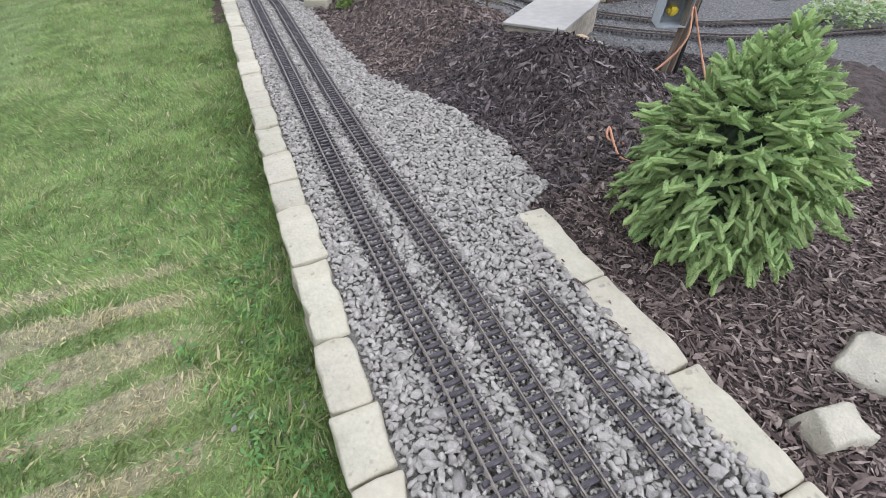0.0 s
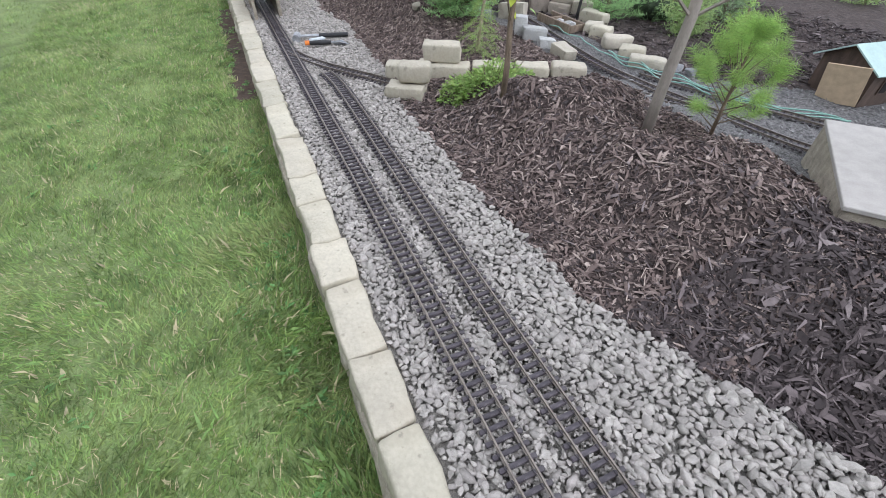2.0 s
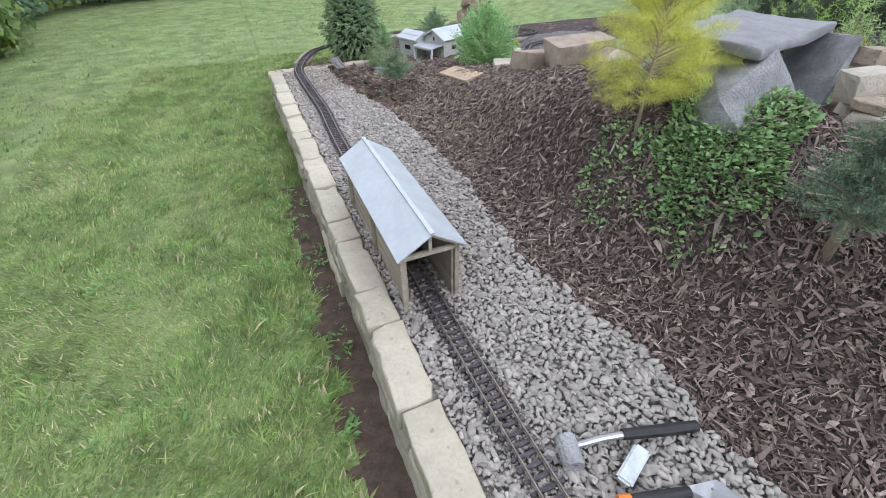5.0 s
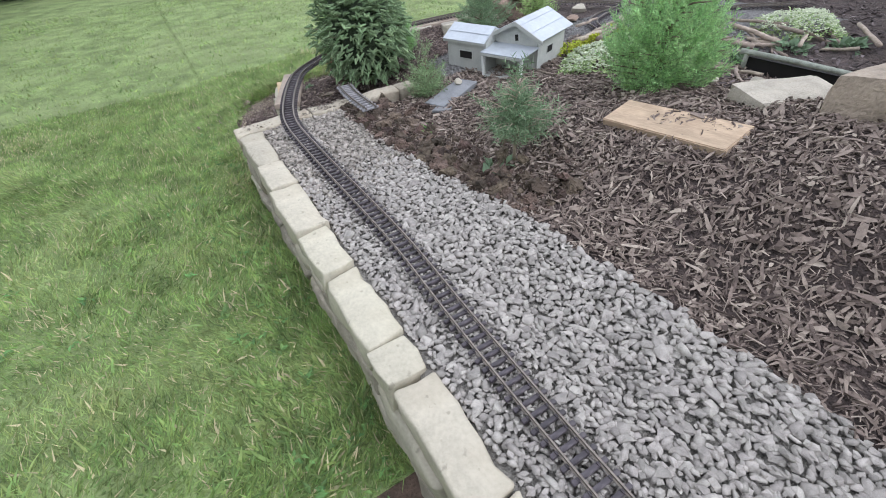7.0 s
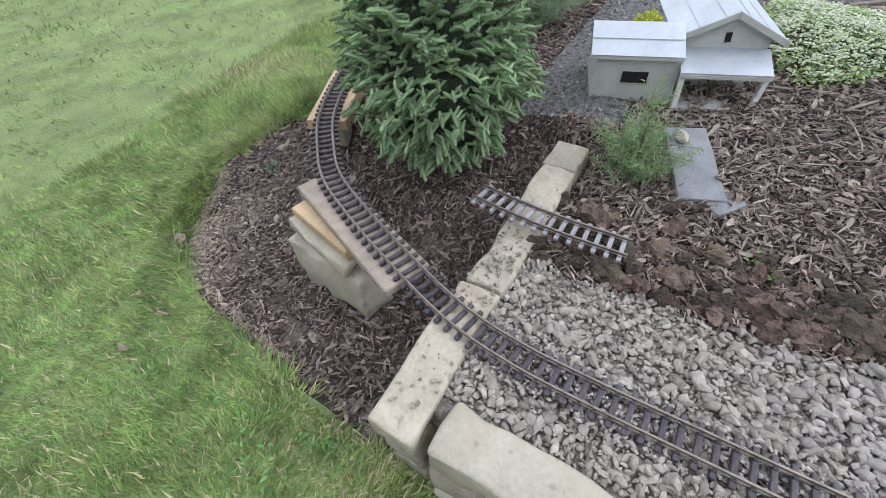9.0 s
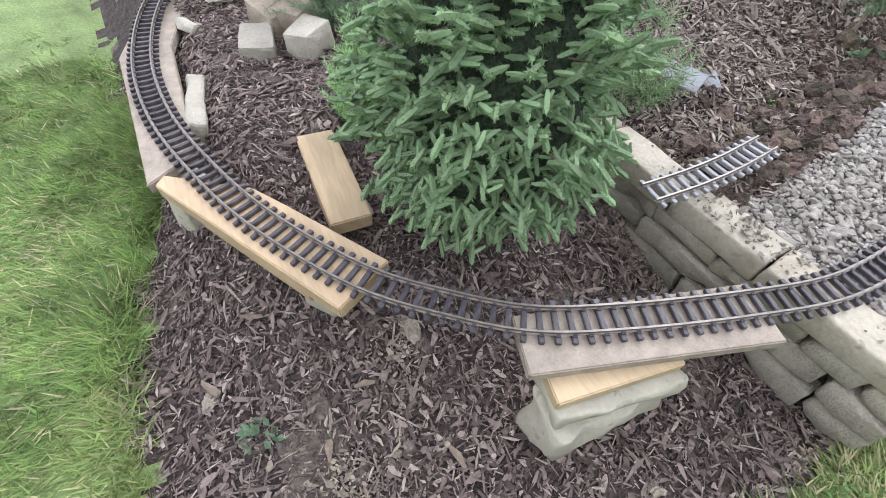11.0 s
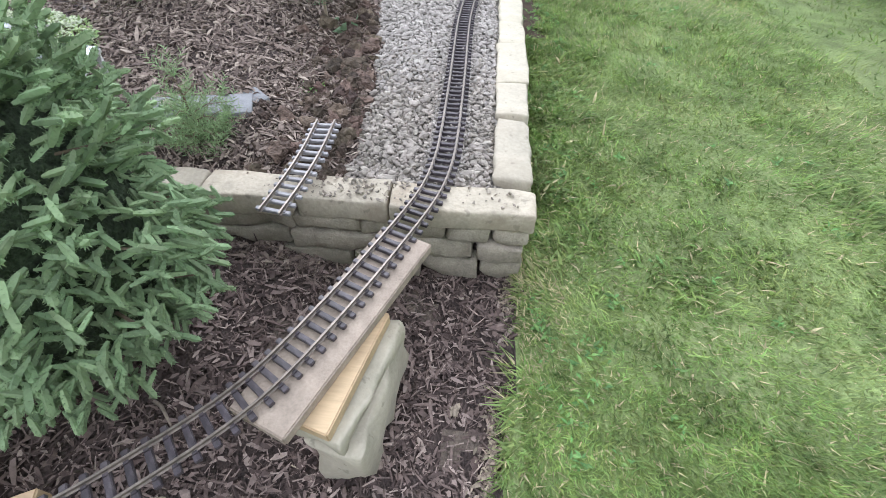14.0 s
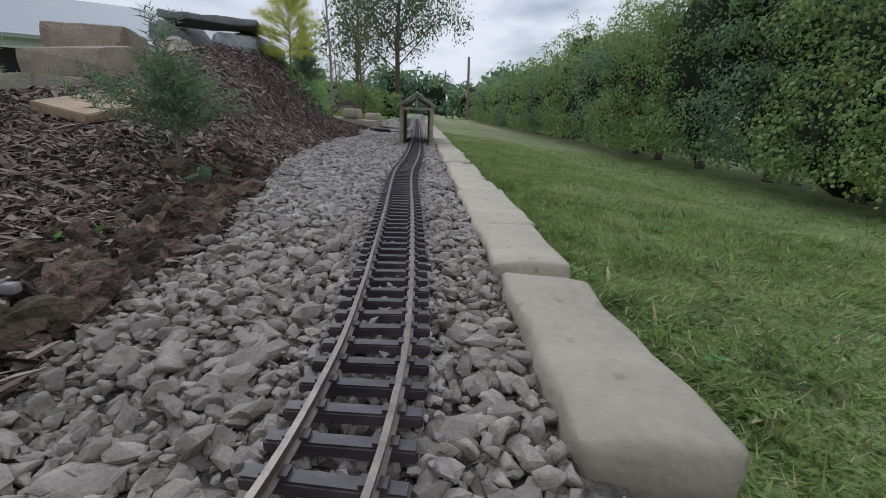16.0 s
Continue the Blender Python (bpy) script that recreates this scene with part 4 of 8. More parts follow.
def lawn_points(n, x0, x1, y0, y1, seed, bias=1.0):
    r = np.random.default_rng(seed)
    u = r.random(n) ** bias
    x, y = x1 - u * (x1 - x0), r.uniform(y0, y1, n)
    k = zone(x, y) == 0
    return x[k], y[k], r


grass("grass", *lawn_points(190000, -1.6, -0.095, 1.0, 6.2, 41, 1.5))
grass("grass", *lawn_points(150000, -1.7, -0.095, 6.2, 10.2, 42, 1.5))
grass("grass", *lawn_points(80000, -1.3, 0.75, 9.9, 11.3, 43, 1.0), long=0.95)


def edge_points(n, seed):
    r = np.random.default_rng(seed)
    x = r.uniform(-0.09, 1.9, n)
    y = np.interp(x, E_X, E_Y) + np.abs(r.normal(0, 0.035, n)) + 0.004 + 0.025 * wavy(x, x, 17)
    k = r.random(n) < 0.35 + 0.65 * (wavy(x, y, 9) > 0)
    return x[k], y[k], r


def clump_points(c, k, seed):
    r = np.random.default_rng(seed)
    cx = np.where(r.random(c) < 0.6, -0.14 - np.abs(r.normal(0, 0.16, c)), r.uniform(-1.3, -0.15, c))
    cy = r.uniform(1.8, 9.7, c)
    x = np.repeat(cx, k) + r.normal(0, 0.028, c * k)
    y = np.repeat(cy, k) + r.normal(0, 0.045, c * k)
    q = (zone(x, y) == 0) & (x < -0.11)
    return x[q], y[q], r


grass("grass", *clump_points(420, 40, 50), long=1.45, thick=1.5)
grass("grass", *edge_points(14000, 49), long=1.9)
grass("grass", *lawn_points(15000, -1.5, -0.3, 1.6, 3.0, 48, 1.0), long=0.9, straw=True)
grass("grass", *lawn_points(34000, 0.6, 2.2, 10.6, 11.4, 44, 1.0), long=1.5)
grass("grass", *lawn_points(26000, -3.4, -1.0, 2.0, 10.5, 45, 0.8), long=1.25, wide=2.0)
grass("grass", *lawn_points(30000, -4.2, 2.5, 10.2, 15.5, 46, 1.0), long=1.05, wide=2.2)

LEAF = (np.array([[0, 0, 0], [-.28, .45, .10], [0, .5, 0.0], [.28, .45, .10], [0, 1, -.08]]), np.array([[0, 2, 1], [0, 3, 2], [1, 2, 4], [2, 3, 4]]))
M_WEED_G = leafy("dusty_weed", (0.17, 0.25, 0.145), 0.3, 0.3)
M_WEED = leafy("broad_weed", (0.20, 0.36, 0.115), 0.42, 0.35)


def weeds():
    r = np.random.default_rng(47)
    c = 420
    cx = -0.125 - np.abs(r.normal(0, 0.12, c))
    cy = np.where(r.random(c) < 0.35, r.uniform(1.5, 3.2, c), r.uniform(1.6, 10.4, c))
    far = r.random(c) < 0.25
    cx = np.where(far, r.uniform(-1.2, -0.1, c), cx)
    k = 7
    x, y = np.repeat(cx, k) + r.normal(0, 0.012, c * k), np.repeat(cy, k) + r.normal(0, 0.012, c * k)
    s = np.repeat(r.uniform(0.016, 0.036, c) * np.where(cy > 9.2, 0.7, 1.0), k) * r.uniform(0.7, 1.1, c * k)
    m = poses(np.c_[x, y, height(x, y) + 0.012], r.uniform(0, 6.28, c * k), r.uniform(0.1, 0.6, c * k), r.normal(0, 0.2, c * k),
              np.c_[s * 0.75, s, s])
    v, f = joined([LEAF], np.zeros(c * k, int), m)
    tagged(new("lawn_weeds", raw_mesh("lawn_weeds", v, f, M_WEED)), "broad-leaved weeds growing along the foot of the wall", "weed", kind="stuff")


weeds()


def lawn_pebbles():
    """Pale ballast stones kicked into the grass by the wall."""
    r = np.random.default_rng(52)
    n = 46
    x, y = -0.13 - np.abs(r.normal(0, .16, n)), r.uniform(1.45, 2.5, n)
    s = r.uniform(.005, .012, n)
    m = poses(np.c_[x, y, height(x, y) + .012], r.uniform(0, 6.28, n), r.normal(0, .4, n), None, s[:, None] * r.uniform(.7, 1.4, (n, 3)))
    v, f = joined([shard_arrays(170 + i, 10) for i in range(4)], r.integers(0, 4, n), m)
    tagged(new("stray_pebbles", raw_mesh("stray_pebbles", v, f, M_GRAVEL)), "pale ballast stones strewn in the grass", "pebbles", kind="stuff")


lawn_pebbles()


# ---- plants ----
def needle_twig(n=34, length=0.30, width=0.045, spread=0.8, seed=0, droop=0.0):
    r = np.random.default_rng(seed)
    v, f = [], []
    for i in range(n):
        z = 0.02 + 0.9 * i / n
        a = i * 2.4 + r.uniform(-.3, .3)
        d = np.array([math.cos(a) * spread, math.sin(a) * spread, 0.62])
        d /= np.linalg.norm(d)
        side = np.cross(d, [math.cos(a + 1), math.sin(a + 1), 0.3])
        side /= np.linalg.norm(side)
        l = length * r.uniform(0.8, 1.15) * (1 - 0.35 * z)
        b = np.array([0, -droop * z * z, z])
        k = len(v)
        v += [b - side * width / 2, b + side * width / 2, b + d * l]
        f.append([k, k + 1, k + 2])
    return np.array(v), np.array(f)


def finger(seed=1, n=24):
    """A plump blunt spruce shoot: a four-sided core thickly clad in short needles."""
    r = np.random.default_rng(seed)
    v, f, k5 = [], [], 4
    for z, q in ((0.0, 0.07), (0.30, 0.125), (0.80, 0.125)):
        for k in range(k5):
            a = k * 2 * math.pi / k5
            v.append([math.cos(a) * q, math.sin(a) * q, z])
    v.append([0, 0, 0.97])
    for i in range(2):
        for k in range(k5):
            a, b = i * k5 + k, i * k5 + (k + 1) % k5
            f += [[a, b, b + k5], [a, b + k5, a + k5]]
    f += [[2 * k5 + k, 2 * k5 + (k + 1) % k5, 3 * k5] for k in range(k5)]
    for i in range(n):
        z = 0.04 + 0.86 * i / n
        a = i * 2.39996 + r.uniform(-.3, .3)
        out = np.array([math.cos(a), math.sin(a), 0])
        side = np.array([-math.sin(a), math.cos(a), 0])
        b = out * 0.08 + np.array([0, 0, z])
        d = out * 0.8 + np.array([0, 0, 0.6])
        l = 0.17 * r.uniform(.8, 1.2)
        k = len(v)
        v += [b - side * .036, b + side * .036, b + d * l]
        f.append([k, k + 1, k + 2])
    return np.array(v), np.array(f)


TWIG = finger()
FEATHER = needle_twig(15, 0.27, 0.055, 0.50, 2)
SOFT = needle_twig(16, 0.32, 0.042, 0.75, 4)
SOFT_FAR = needle_twig(9, 0.36, 0.065, 0.75, 4)
TUFT = needle_twig(30, 0.85, 0.026, 1.0, 3)


def conifer(name, x, y, h, rad, branches, per, twig, size, mat, label, category="shrub", z=None, profile=None, rise=12, top=45, droop=0.25,
            hang=0.15, trunk=0.012, seed=0, bare=0.05, start=0.3, lean=(0, 0), bark=None, slim=1.0):
    """A small conifer: a trunk, limbs in a spiral, and a crown of shoots set along the limbs."""
    r = np.random.default_rng(seed + 900)
    z = hz(x, y) - 0.01 if z is None else z
    root = thing(name, pose(x, y, z), label, category)
    prof = profile or cone
    bark = bark or M_BARK
    part("trunk", tube([(lean[0] * t * h, lean[1] * t * h, t * h) for t in (0, .3, .6, .93)], [trunk, trunk * .8, trunk * .55, trunk * .2], 7), bark, root, smooth=True)
    ps, ds, ss_ = [], [], []
    for i in range(branches):
        t = min(0.99, max(0, (i + r.uniform(0, 1)) / branches))
        a = i * 2.39996 + r.normal(0, 0.25)
        ln = rad * float(prof(np.array([t]))[0]) * r.uniform(0.84, 1.05)
        el = radians(rise + top * t * t + r.normal(0, 7))
        out = np.array([math.cos(a), math.sin(a), 0.0])
        side = np.array([-math.sin(a), math.cos(a), 0.0])
        base = np.array([lean[0] * t * h, lean[1] * t * h, (bare + (0.95 - bare) * t) * h])
        at = lambda s: base + out * (ln * s * math.cos(el)) + np.array([0, 0, ln * (s * math.sin(el) - droop * s * s)])
        part("limb", tube([tuple(at(s)) for s in (0, .5, 1.0)], [trunk * .3 * slim, trunk * .2 * slim, trunk * .09 * slim], 4, cap=False), bark, root)
        k = max(3, int(per * (0.35 + 0.65 * ln / rad)))
        for j in range(k):
            s = 1.0 if j == 0 else start + (1 - start) * (j - 0.3 + r.uniform(-.4, .4)) / k
            tan = at(s) - at(s - 0.1)
            tan /= np.linalg.norm(tan)
            sg = 0 if j == 0 else (1, -1, 1, -1, 0)[j % 5]
            up = np.array([0, 0, (0.55 if sg == 0 and j else 0) - hang])
            ps.append(at(s))
            ds.append(tan * 0.8 + side * sg * r.uniform(.45, .95) + up + r.normal(0, .16, 3))
            ss_.append(size * r.uniform(.75, 1.2) * (0.8 + 0.3 * s))
    for j in range(7):
        ps.append(np.array([lean[0] * h, lean[1] * h, h * (0.93 + 0.012 * (j % 4))]))
        ds.append(np.array([0.75 * math.cos(j * 1.1), 0.75 * math.sin(j * 1.1), 0.9]) if j else np.array([0, 0, 1.0]))
        ss_.append(size)
    n = len(ps)
    v, f = joined([twig], np.zeros(n, int), along(np.array(ps), np.array(ds), r.uniform(0, 6.28, n), np.array(ss_)))
    part("crown", raw_mesh("crown", v, f, mat, smooth=True), mat, root)
    return root


def bush(name, x, y, h, rad, tips, fan, twig, size, mat, label, category="tree", profile=None, low=-20, high=60, sag=0.25, open_=40, trunk=0.014, seed=0,
         bare=0.03, lean=(0, 0), bark=None, limbs=60, depth=(0.86, 1.03), z=None, inside=0.0):
    """A dense conifer: shoots fanned out round many branch tips on an uneven egg-shaped crown, with a sparser layer inside."""
    r = np.random.default_rng(seed + 700)
    z = hz(x, y) - 0.01 if z is None else z
    root = thing(name, pose(x, y, z), label, category)
    bark = bark or M_BARK
    part("trunk", tube([(lean[0] * t * h, lean[1] * t * h, t * h) for t in (0, .3, .6, .93)], [trunk, trunk * .8, trunk * .55, trunk * .2], 7), bark, root, smooth=True)
    # heights spread by the girth at each level
    grid = np.linspace(0, 1, 200)
    w = np.cumsum(profile(grid) + 0.12)
    t = np.interp((np.arange(tips) + r.uniform(0, 1, tips)) / tips, w / w[-1], grid)
    a = np.arange(tips) * 2.39996 + r.normal(0, .12, tips)
    lump = 1 + 0.07 * np.sin(a * 3 + seed + t * 9) + 0.06 * np.sin(a * 5 + t * 21 + seed)
    q = rad * profile(t) * lump * r.uniform(*depth, tips)
    inner = np.arange(tips) % 4 == 3
    q = np.where(inner, q * r.uniform(.55, .8, tips), q)
    el = np.radians(low + (high - low) * t ** 1.3 + r.normal(0, 9, tips))
    out = np.c_[np.cos(a) * np.cos(el), np.sin(a) * np.cos(el), np.sin(el)]
    side = np.c_[-np.sin(a), np.cos(a), np.zeros(tips)]
    tip = np.c_[np.cos(a) * q + lean[0] * t * h, np.sin(a) * q + lean[1] * t * h, (bare + (0.98 - bare) * t) * h]
    for j in range(0, tips, max(1, tips // limbs)):
        b = Vector((lean[0] * t[j] * h, lean[1] * t[j] * h, max(0.02, tip[j, 2] - q[j] * 0.35)))
        e = Vector(tip[j])
        part("limb", tube([b, (b + e) / 2 + Vector((0, 0, .01)), e], [trunk * .3, trunk * .2, trunk * .1], 4, cap=False), bark, root)
    # An added dark shell stands in for shade between the inner branches.
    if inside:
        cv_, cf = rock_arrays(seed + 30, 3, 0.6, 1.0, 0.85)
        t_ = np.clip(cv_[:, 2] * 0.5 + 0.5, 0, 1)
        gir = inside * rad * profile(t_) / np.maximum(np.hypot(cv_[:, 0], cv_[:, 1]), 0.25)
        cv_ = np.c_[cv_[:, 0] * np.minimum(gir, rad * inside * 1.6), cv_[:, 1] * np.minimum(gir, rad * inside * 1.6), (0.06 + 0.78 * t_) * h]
        part("shade_core", raw_mesh("shade_core", cv_, cf, M_INNER, smooth=True), M_INNER, root)
    ps, ds, ss_ = [], [], []
    for k in range(fan):
        turn = np.radians((0 if k == 0 else open_ * (1 if k % 2 else -1) * (0.8 + 0.25 * (k // 2))) + r.normal(0, 9, tips))
        back = (0.0 if k == 0 else 0.35 + 0.42 * ((k - 1) // 2)) * size
        d = out * np.cos(turn)[:, None] + side * np.sin(turn)[:, None] + np.array([0, 0, -1.0]) * (sag * (1.15 - t))[:, None] + r.normal(0, .20, (tips, 3))
        d[:, 2] += np.where((k > 0) & (k % 3 == 0), 0.35, 0)
        ps.append(tip - out * back - d / np.linalg.norm(d, axis=1, keepdims=True) * size * 0.75)
        ds.append(d)
        ss_.append(size * r.uniform(.8, 1.15, tips) * (1.0 if k == 0 else 0.9))
    ps, ds, ss_ = np.concatenate(ps), np.concatenate(ds), np.concatenate(ss_)
    top = [(np.array([lean[0] * h, lean[1] * h, h * .95]), np.array([.6 * math.cos(j * 1.3), .6 * math.sin(j * 1.3), .8 if j else 2.0]), size) for j in range(6)]
    ps, ds, ss_ = np.vstack([ps, [q_[0] for q_ in top]]), np.vstack([ds, [q_[1] for q_ in top]]), np.r_[ss_, [q_[2] for q_ in top]]
    n = len(ps)
    v, f = joined([twig], np.zeros(n, int), along(ps, ds, r.uniform(0, 6.28, n), ss_))
    part("crown", raw_mesh("crown", v, f, mat), mat, root)
    return root


# Dark green with the shade inside a crown put into the colour.
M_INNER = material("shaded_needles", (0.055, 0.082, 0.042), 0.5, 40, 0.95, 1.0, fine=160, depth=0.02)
M_SPRUCE = leafy("spruce_needles", (0.395, 0.525, 0.215), 0.26, 0.3, rough=0.85)
M_SPRUCE_D = leafy("dark_spruce_needles", (0.305, 0.420, 0.230), 0.26, 0.3, rough=0.85)
M_CYP = leafy("cypress_sprays", (0.39, 0.60, 0.27), 0.35, 0.35)
M_PINE = leafy("pine_needles", (0.38, 0.56, 0.16), 0.3, 0.4)
M_GOLD = leafy("golden_needles", (0.70, 0.72, 0.17), 0.30, 0.4)
M_JUN = leafy("juniper_needles", (0.175, 0.255, 0.155), 0.35, 0.2)
M_FIR = leafy("fir_needles", (0.225, 0.325, 0.185), 0.35, 0.25, rough=0.85)
M_FIR_L = leafy("fresh_fir_needles", (0.29, 0.40, 0.205), 0.3, 0.3, rough=0.85)
M_PALEBARK = material("pale_sapling_bark", (0.42, 0.35, 0.26), 0.25, 60, 0.9, 0.5, stretch=(1, 1, 0.25), depth=0.002)
M_LIME = leafy("lime_leaves", (0.33, 0.46, 0.14), 0.3, 0.35)
M_GRN = leafy("green_leaves", (0.285, 0.425, 0.185), 0.5, 0.35)
M_SEDUM = leafy("pale_sedum", (0.42, 0.55, 0.25), 0.30, 0.3)
M_FLORET = leafy("whitish_florets", (0.68, 0.73, 0.54), 0.15, 0.2)
M_YEL = leafy("yellow_leaves", (0.48, 0.54, 0.06), 0.3, 0.35)

bushy = lambda t: np.sqrt(np.clip(1 - (t * 1.02 - 0.30) ** 2 / 0.56, 0.03, 1)) * np.where(t < 0.30, 0.78 + t * .73, 1.0)
pointed = lambda t: np.interp(t, [0, .12, .35, .6, .85, 1], [.74, .94, 1.0, .88, .52, .12])
cone = lambda t: (1 - t) * 0.95 + 0.06
ragged = lambda t: np.interp(t, [0, .1, .22, .27, .42, .48, .62, 1], [.60, .62, .48, .22, .22, .55, .95, .35])
broad = lambda t: np.interp(t, [0, .1, .3, .55, .8, 1], [.70, .98, 1.0, .78, .48, .14])
egg = lambda t: np.sin(np.clip(t * 0.86 + 0.14, 0, 1) * math.pi) ** 0.7 + 0.05

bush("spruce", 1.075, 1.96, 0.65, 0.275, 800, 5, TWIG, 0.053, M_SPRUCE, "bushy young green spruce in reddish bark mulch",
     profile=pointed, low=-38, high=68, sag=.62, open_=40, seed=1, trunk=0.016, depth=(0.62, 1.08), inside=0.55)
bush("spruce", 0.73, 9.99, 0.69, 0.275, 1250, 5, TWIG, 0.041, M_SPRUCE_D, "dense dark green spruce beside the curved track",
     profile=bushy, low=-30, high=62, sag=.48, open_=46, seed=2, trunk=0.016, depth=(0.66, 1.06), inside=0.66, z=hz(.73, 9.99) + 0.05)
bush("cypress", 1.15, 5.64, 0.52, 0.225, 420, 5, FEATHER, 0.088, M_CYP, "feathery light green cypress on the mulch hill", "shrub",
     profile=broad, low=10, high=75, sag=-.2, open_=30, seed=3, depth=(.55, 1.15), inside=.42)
bush("juniper", 0.995, 6.045, 0.56, 0.155, 330, 5, SOFT, 0.055, M_JUN, "upright dark juniper sapling on the mulch hill", "shrub",
     profile=cone, low=5, high=65, sag=0, open_=38, seed=4, bare=0.25, lean=(0.03, 0), trunk=.014, bark=M_PALEBARK, depth=(.6, 1.12))
conifer("golden_conifer", 0.935, 6.68, 0.50, 0.200, 84, 12, TUFT, 0.046, M_GOLD, "golden yellow thread conifer on the hill", "shrub",
        profile=egg, rise=28, droop=.22, hang=.05, seed=5, bare=0.24, start=.30, trunk=.007, bark=M_PALEBARK)
conifer("pine_sapling", 1.40, 3.95, 0.36, 0.16, 30, 11, TUFT, 0.052, M_PINE, "bright green long-needled pine sapling by the yard", "sapling",
        profile=egg, rise=35, droop=0, hang=-.2, seed=6, bare=0.10, start=.72, trunk=.008, z=hz(1.40, 3.95) - 0.01)
bush("fir_sapling", 0.68, 8.62, 0.32, 0.165, 70, 5, SOFT, 0.084, M_FIR, "small open fir sapling in bark mulch", "sapling",
     profile=egg, low=5, high=60, sag=-.1, open_=42, seed=7, bare=0.42, trunk=.007, bark=M_PALEBARK, depth=(.35, 1.12), limbs=40)
bush("fir_sapling", 0.80, 9.43, 0.20, 0.125, 52, 5, SOFT, 0.080, M_FIR_L, "little fir sapling beside the model house", "sapling",
     profile=egg, low=20, high=75, sag=-.25, open_=40, seed=8, bare=0.06, trunk=.006, depth=(.5, 1.1), limbs=24)
bush("cypress", 1.37, 8.60, 0.46, 0.21, 420, 5, FEATHER, 0.085, M_CYP, "feathery green cypress behind the mulch bank", "shrub",
     profile=egg, low=20, high=75, sag=-.25, open_=30, seed=9, depth=(.7, 1.12))
bush("cypress", 1.05, 10.13, 0.25, 0.09, 120, 5, FEATHER, 0.06, M_CYP, "small soft green cypress in mulch", "shrub", profile=egg, low=20, high=75,
     sag=-.25, open_=30, seed=10, depth=(.7, 1.12), limbs=20)
bush("fir_sapling", 1.56, 10.03, 0.31, 0.185, 240, 5, SOFT, 0.055, M_FIR, "open young fir near the boulders", "sapling",
     profile=egg, low=5, high=60, sag=-.1, open_=42, seed=11, bare=0.12, depth=(.45, 1.1), limbs=14)
conifer("fir_sapling", 1.05, 5.18, 0.80, 0.16, 76, 15, SOFT, 0.050, M_LIME, "thin yellowish conifer sapling with a pale leaning trunk", "sapling",
        profile=ragged, rise=4, droop=.35, seed=12, bare=0.03, bark=M_PALEBARK, lean=(0.13, 0.05), trunk=.011, slim=.5, start=.12)
for i, (px, py, hh, rr, mm) in enumerate(((2.25, 5.55, .38, .2, M_CYP), (2.45, 5.05, .34, .17, M_SPRUCE), (2.95, 5.2, .4, .2, M_SPRUCE_D),
                                         (2.75, 5.9, .42, .2, M_SPRUCE), (2.1, 6.4, .40, .19, M_CYP), (2.7, 6.9, .45, .22, M_SPRUCE_D),
                                         (1.95, 9.95, .3, .13, M_SPRUCE), (2.9, 8.2, .35, .2, M_SPRUCE_D), (2.3, 4.6, .30, .14, M_PINE), (2.35, 7.5, .35, .2, M_GOLD))):
    bush("conifer_shrub", px, py, hh, rr, 130, 4, FEATHER if mm is M_CYP else SOFT_FAR, 0.085, mm, "green conifer shrub in the far mulch bed", "shrub",
         profile=egg, low=5, high=65, sag=-.05, open_=35, seed=20 + i, depth=(.65, 1.1), limbs=14)
for i, (px, py, hh, rr, mm) in enumerate(((3.6, 6.0, .55, .24, M_SPRUCE_D), (4.3, 6.6, .6, .26, M_CYP), (3.4, 7.4, .5, .24, M_SPRUCE), (4.9, 7.6, .7, .3, M_SPRUCE_D),
                                         (5.4, 6.2, .6, .3, M_CYP), (3.9, 8.6, .55, .25, M_SPRUCE_D), (4.6, 5.2, .6, .28, M_SPRUCE), (5.6, 8.8, .7, .3, M_SPRUCE))):
    bush("conifer_shrub", px, py, hh, rr, 60, 4, SOFT_FAR, 0.14, mm, "dark conifer shrub far across the garden", "shrub",
         profile=egg, low=5, high=65, sag=-.05, open_=35, seed=40 + i, depth=(.65, 1.1), limbs=10)


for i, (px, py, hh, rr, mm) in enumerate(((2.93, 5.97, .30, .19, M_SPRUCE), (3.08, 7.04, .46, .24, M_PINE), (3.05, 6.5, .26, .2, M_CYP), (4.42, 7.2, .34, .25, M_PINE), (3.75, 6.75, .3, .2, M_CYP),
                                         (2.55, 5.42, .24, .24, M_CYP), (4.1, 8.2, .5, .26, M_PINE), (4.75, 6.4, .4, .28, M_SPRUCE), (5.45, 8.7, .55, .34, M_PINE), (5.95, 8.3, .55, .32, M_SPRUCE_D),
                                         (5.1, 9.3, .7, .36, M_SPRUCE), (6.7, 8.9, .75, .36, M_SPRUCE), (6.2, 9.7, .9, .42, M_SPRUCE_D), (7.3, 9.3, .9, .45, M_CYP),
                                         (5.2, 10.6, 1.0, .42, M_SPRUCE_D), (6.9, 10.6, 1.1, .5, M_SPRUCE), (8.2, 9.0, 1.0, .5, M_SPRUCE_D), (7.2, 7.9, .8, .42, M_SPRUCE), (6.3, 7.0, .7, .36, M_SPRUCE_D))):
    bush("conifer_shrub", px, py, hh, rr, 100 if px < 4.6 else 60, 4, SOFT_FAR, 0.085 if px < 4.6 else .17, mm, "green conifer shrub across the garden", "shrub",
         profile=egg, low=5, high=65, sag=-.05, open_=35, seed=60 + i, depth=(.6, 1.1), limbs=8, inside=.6)


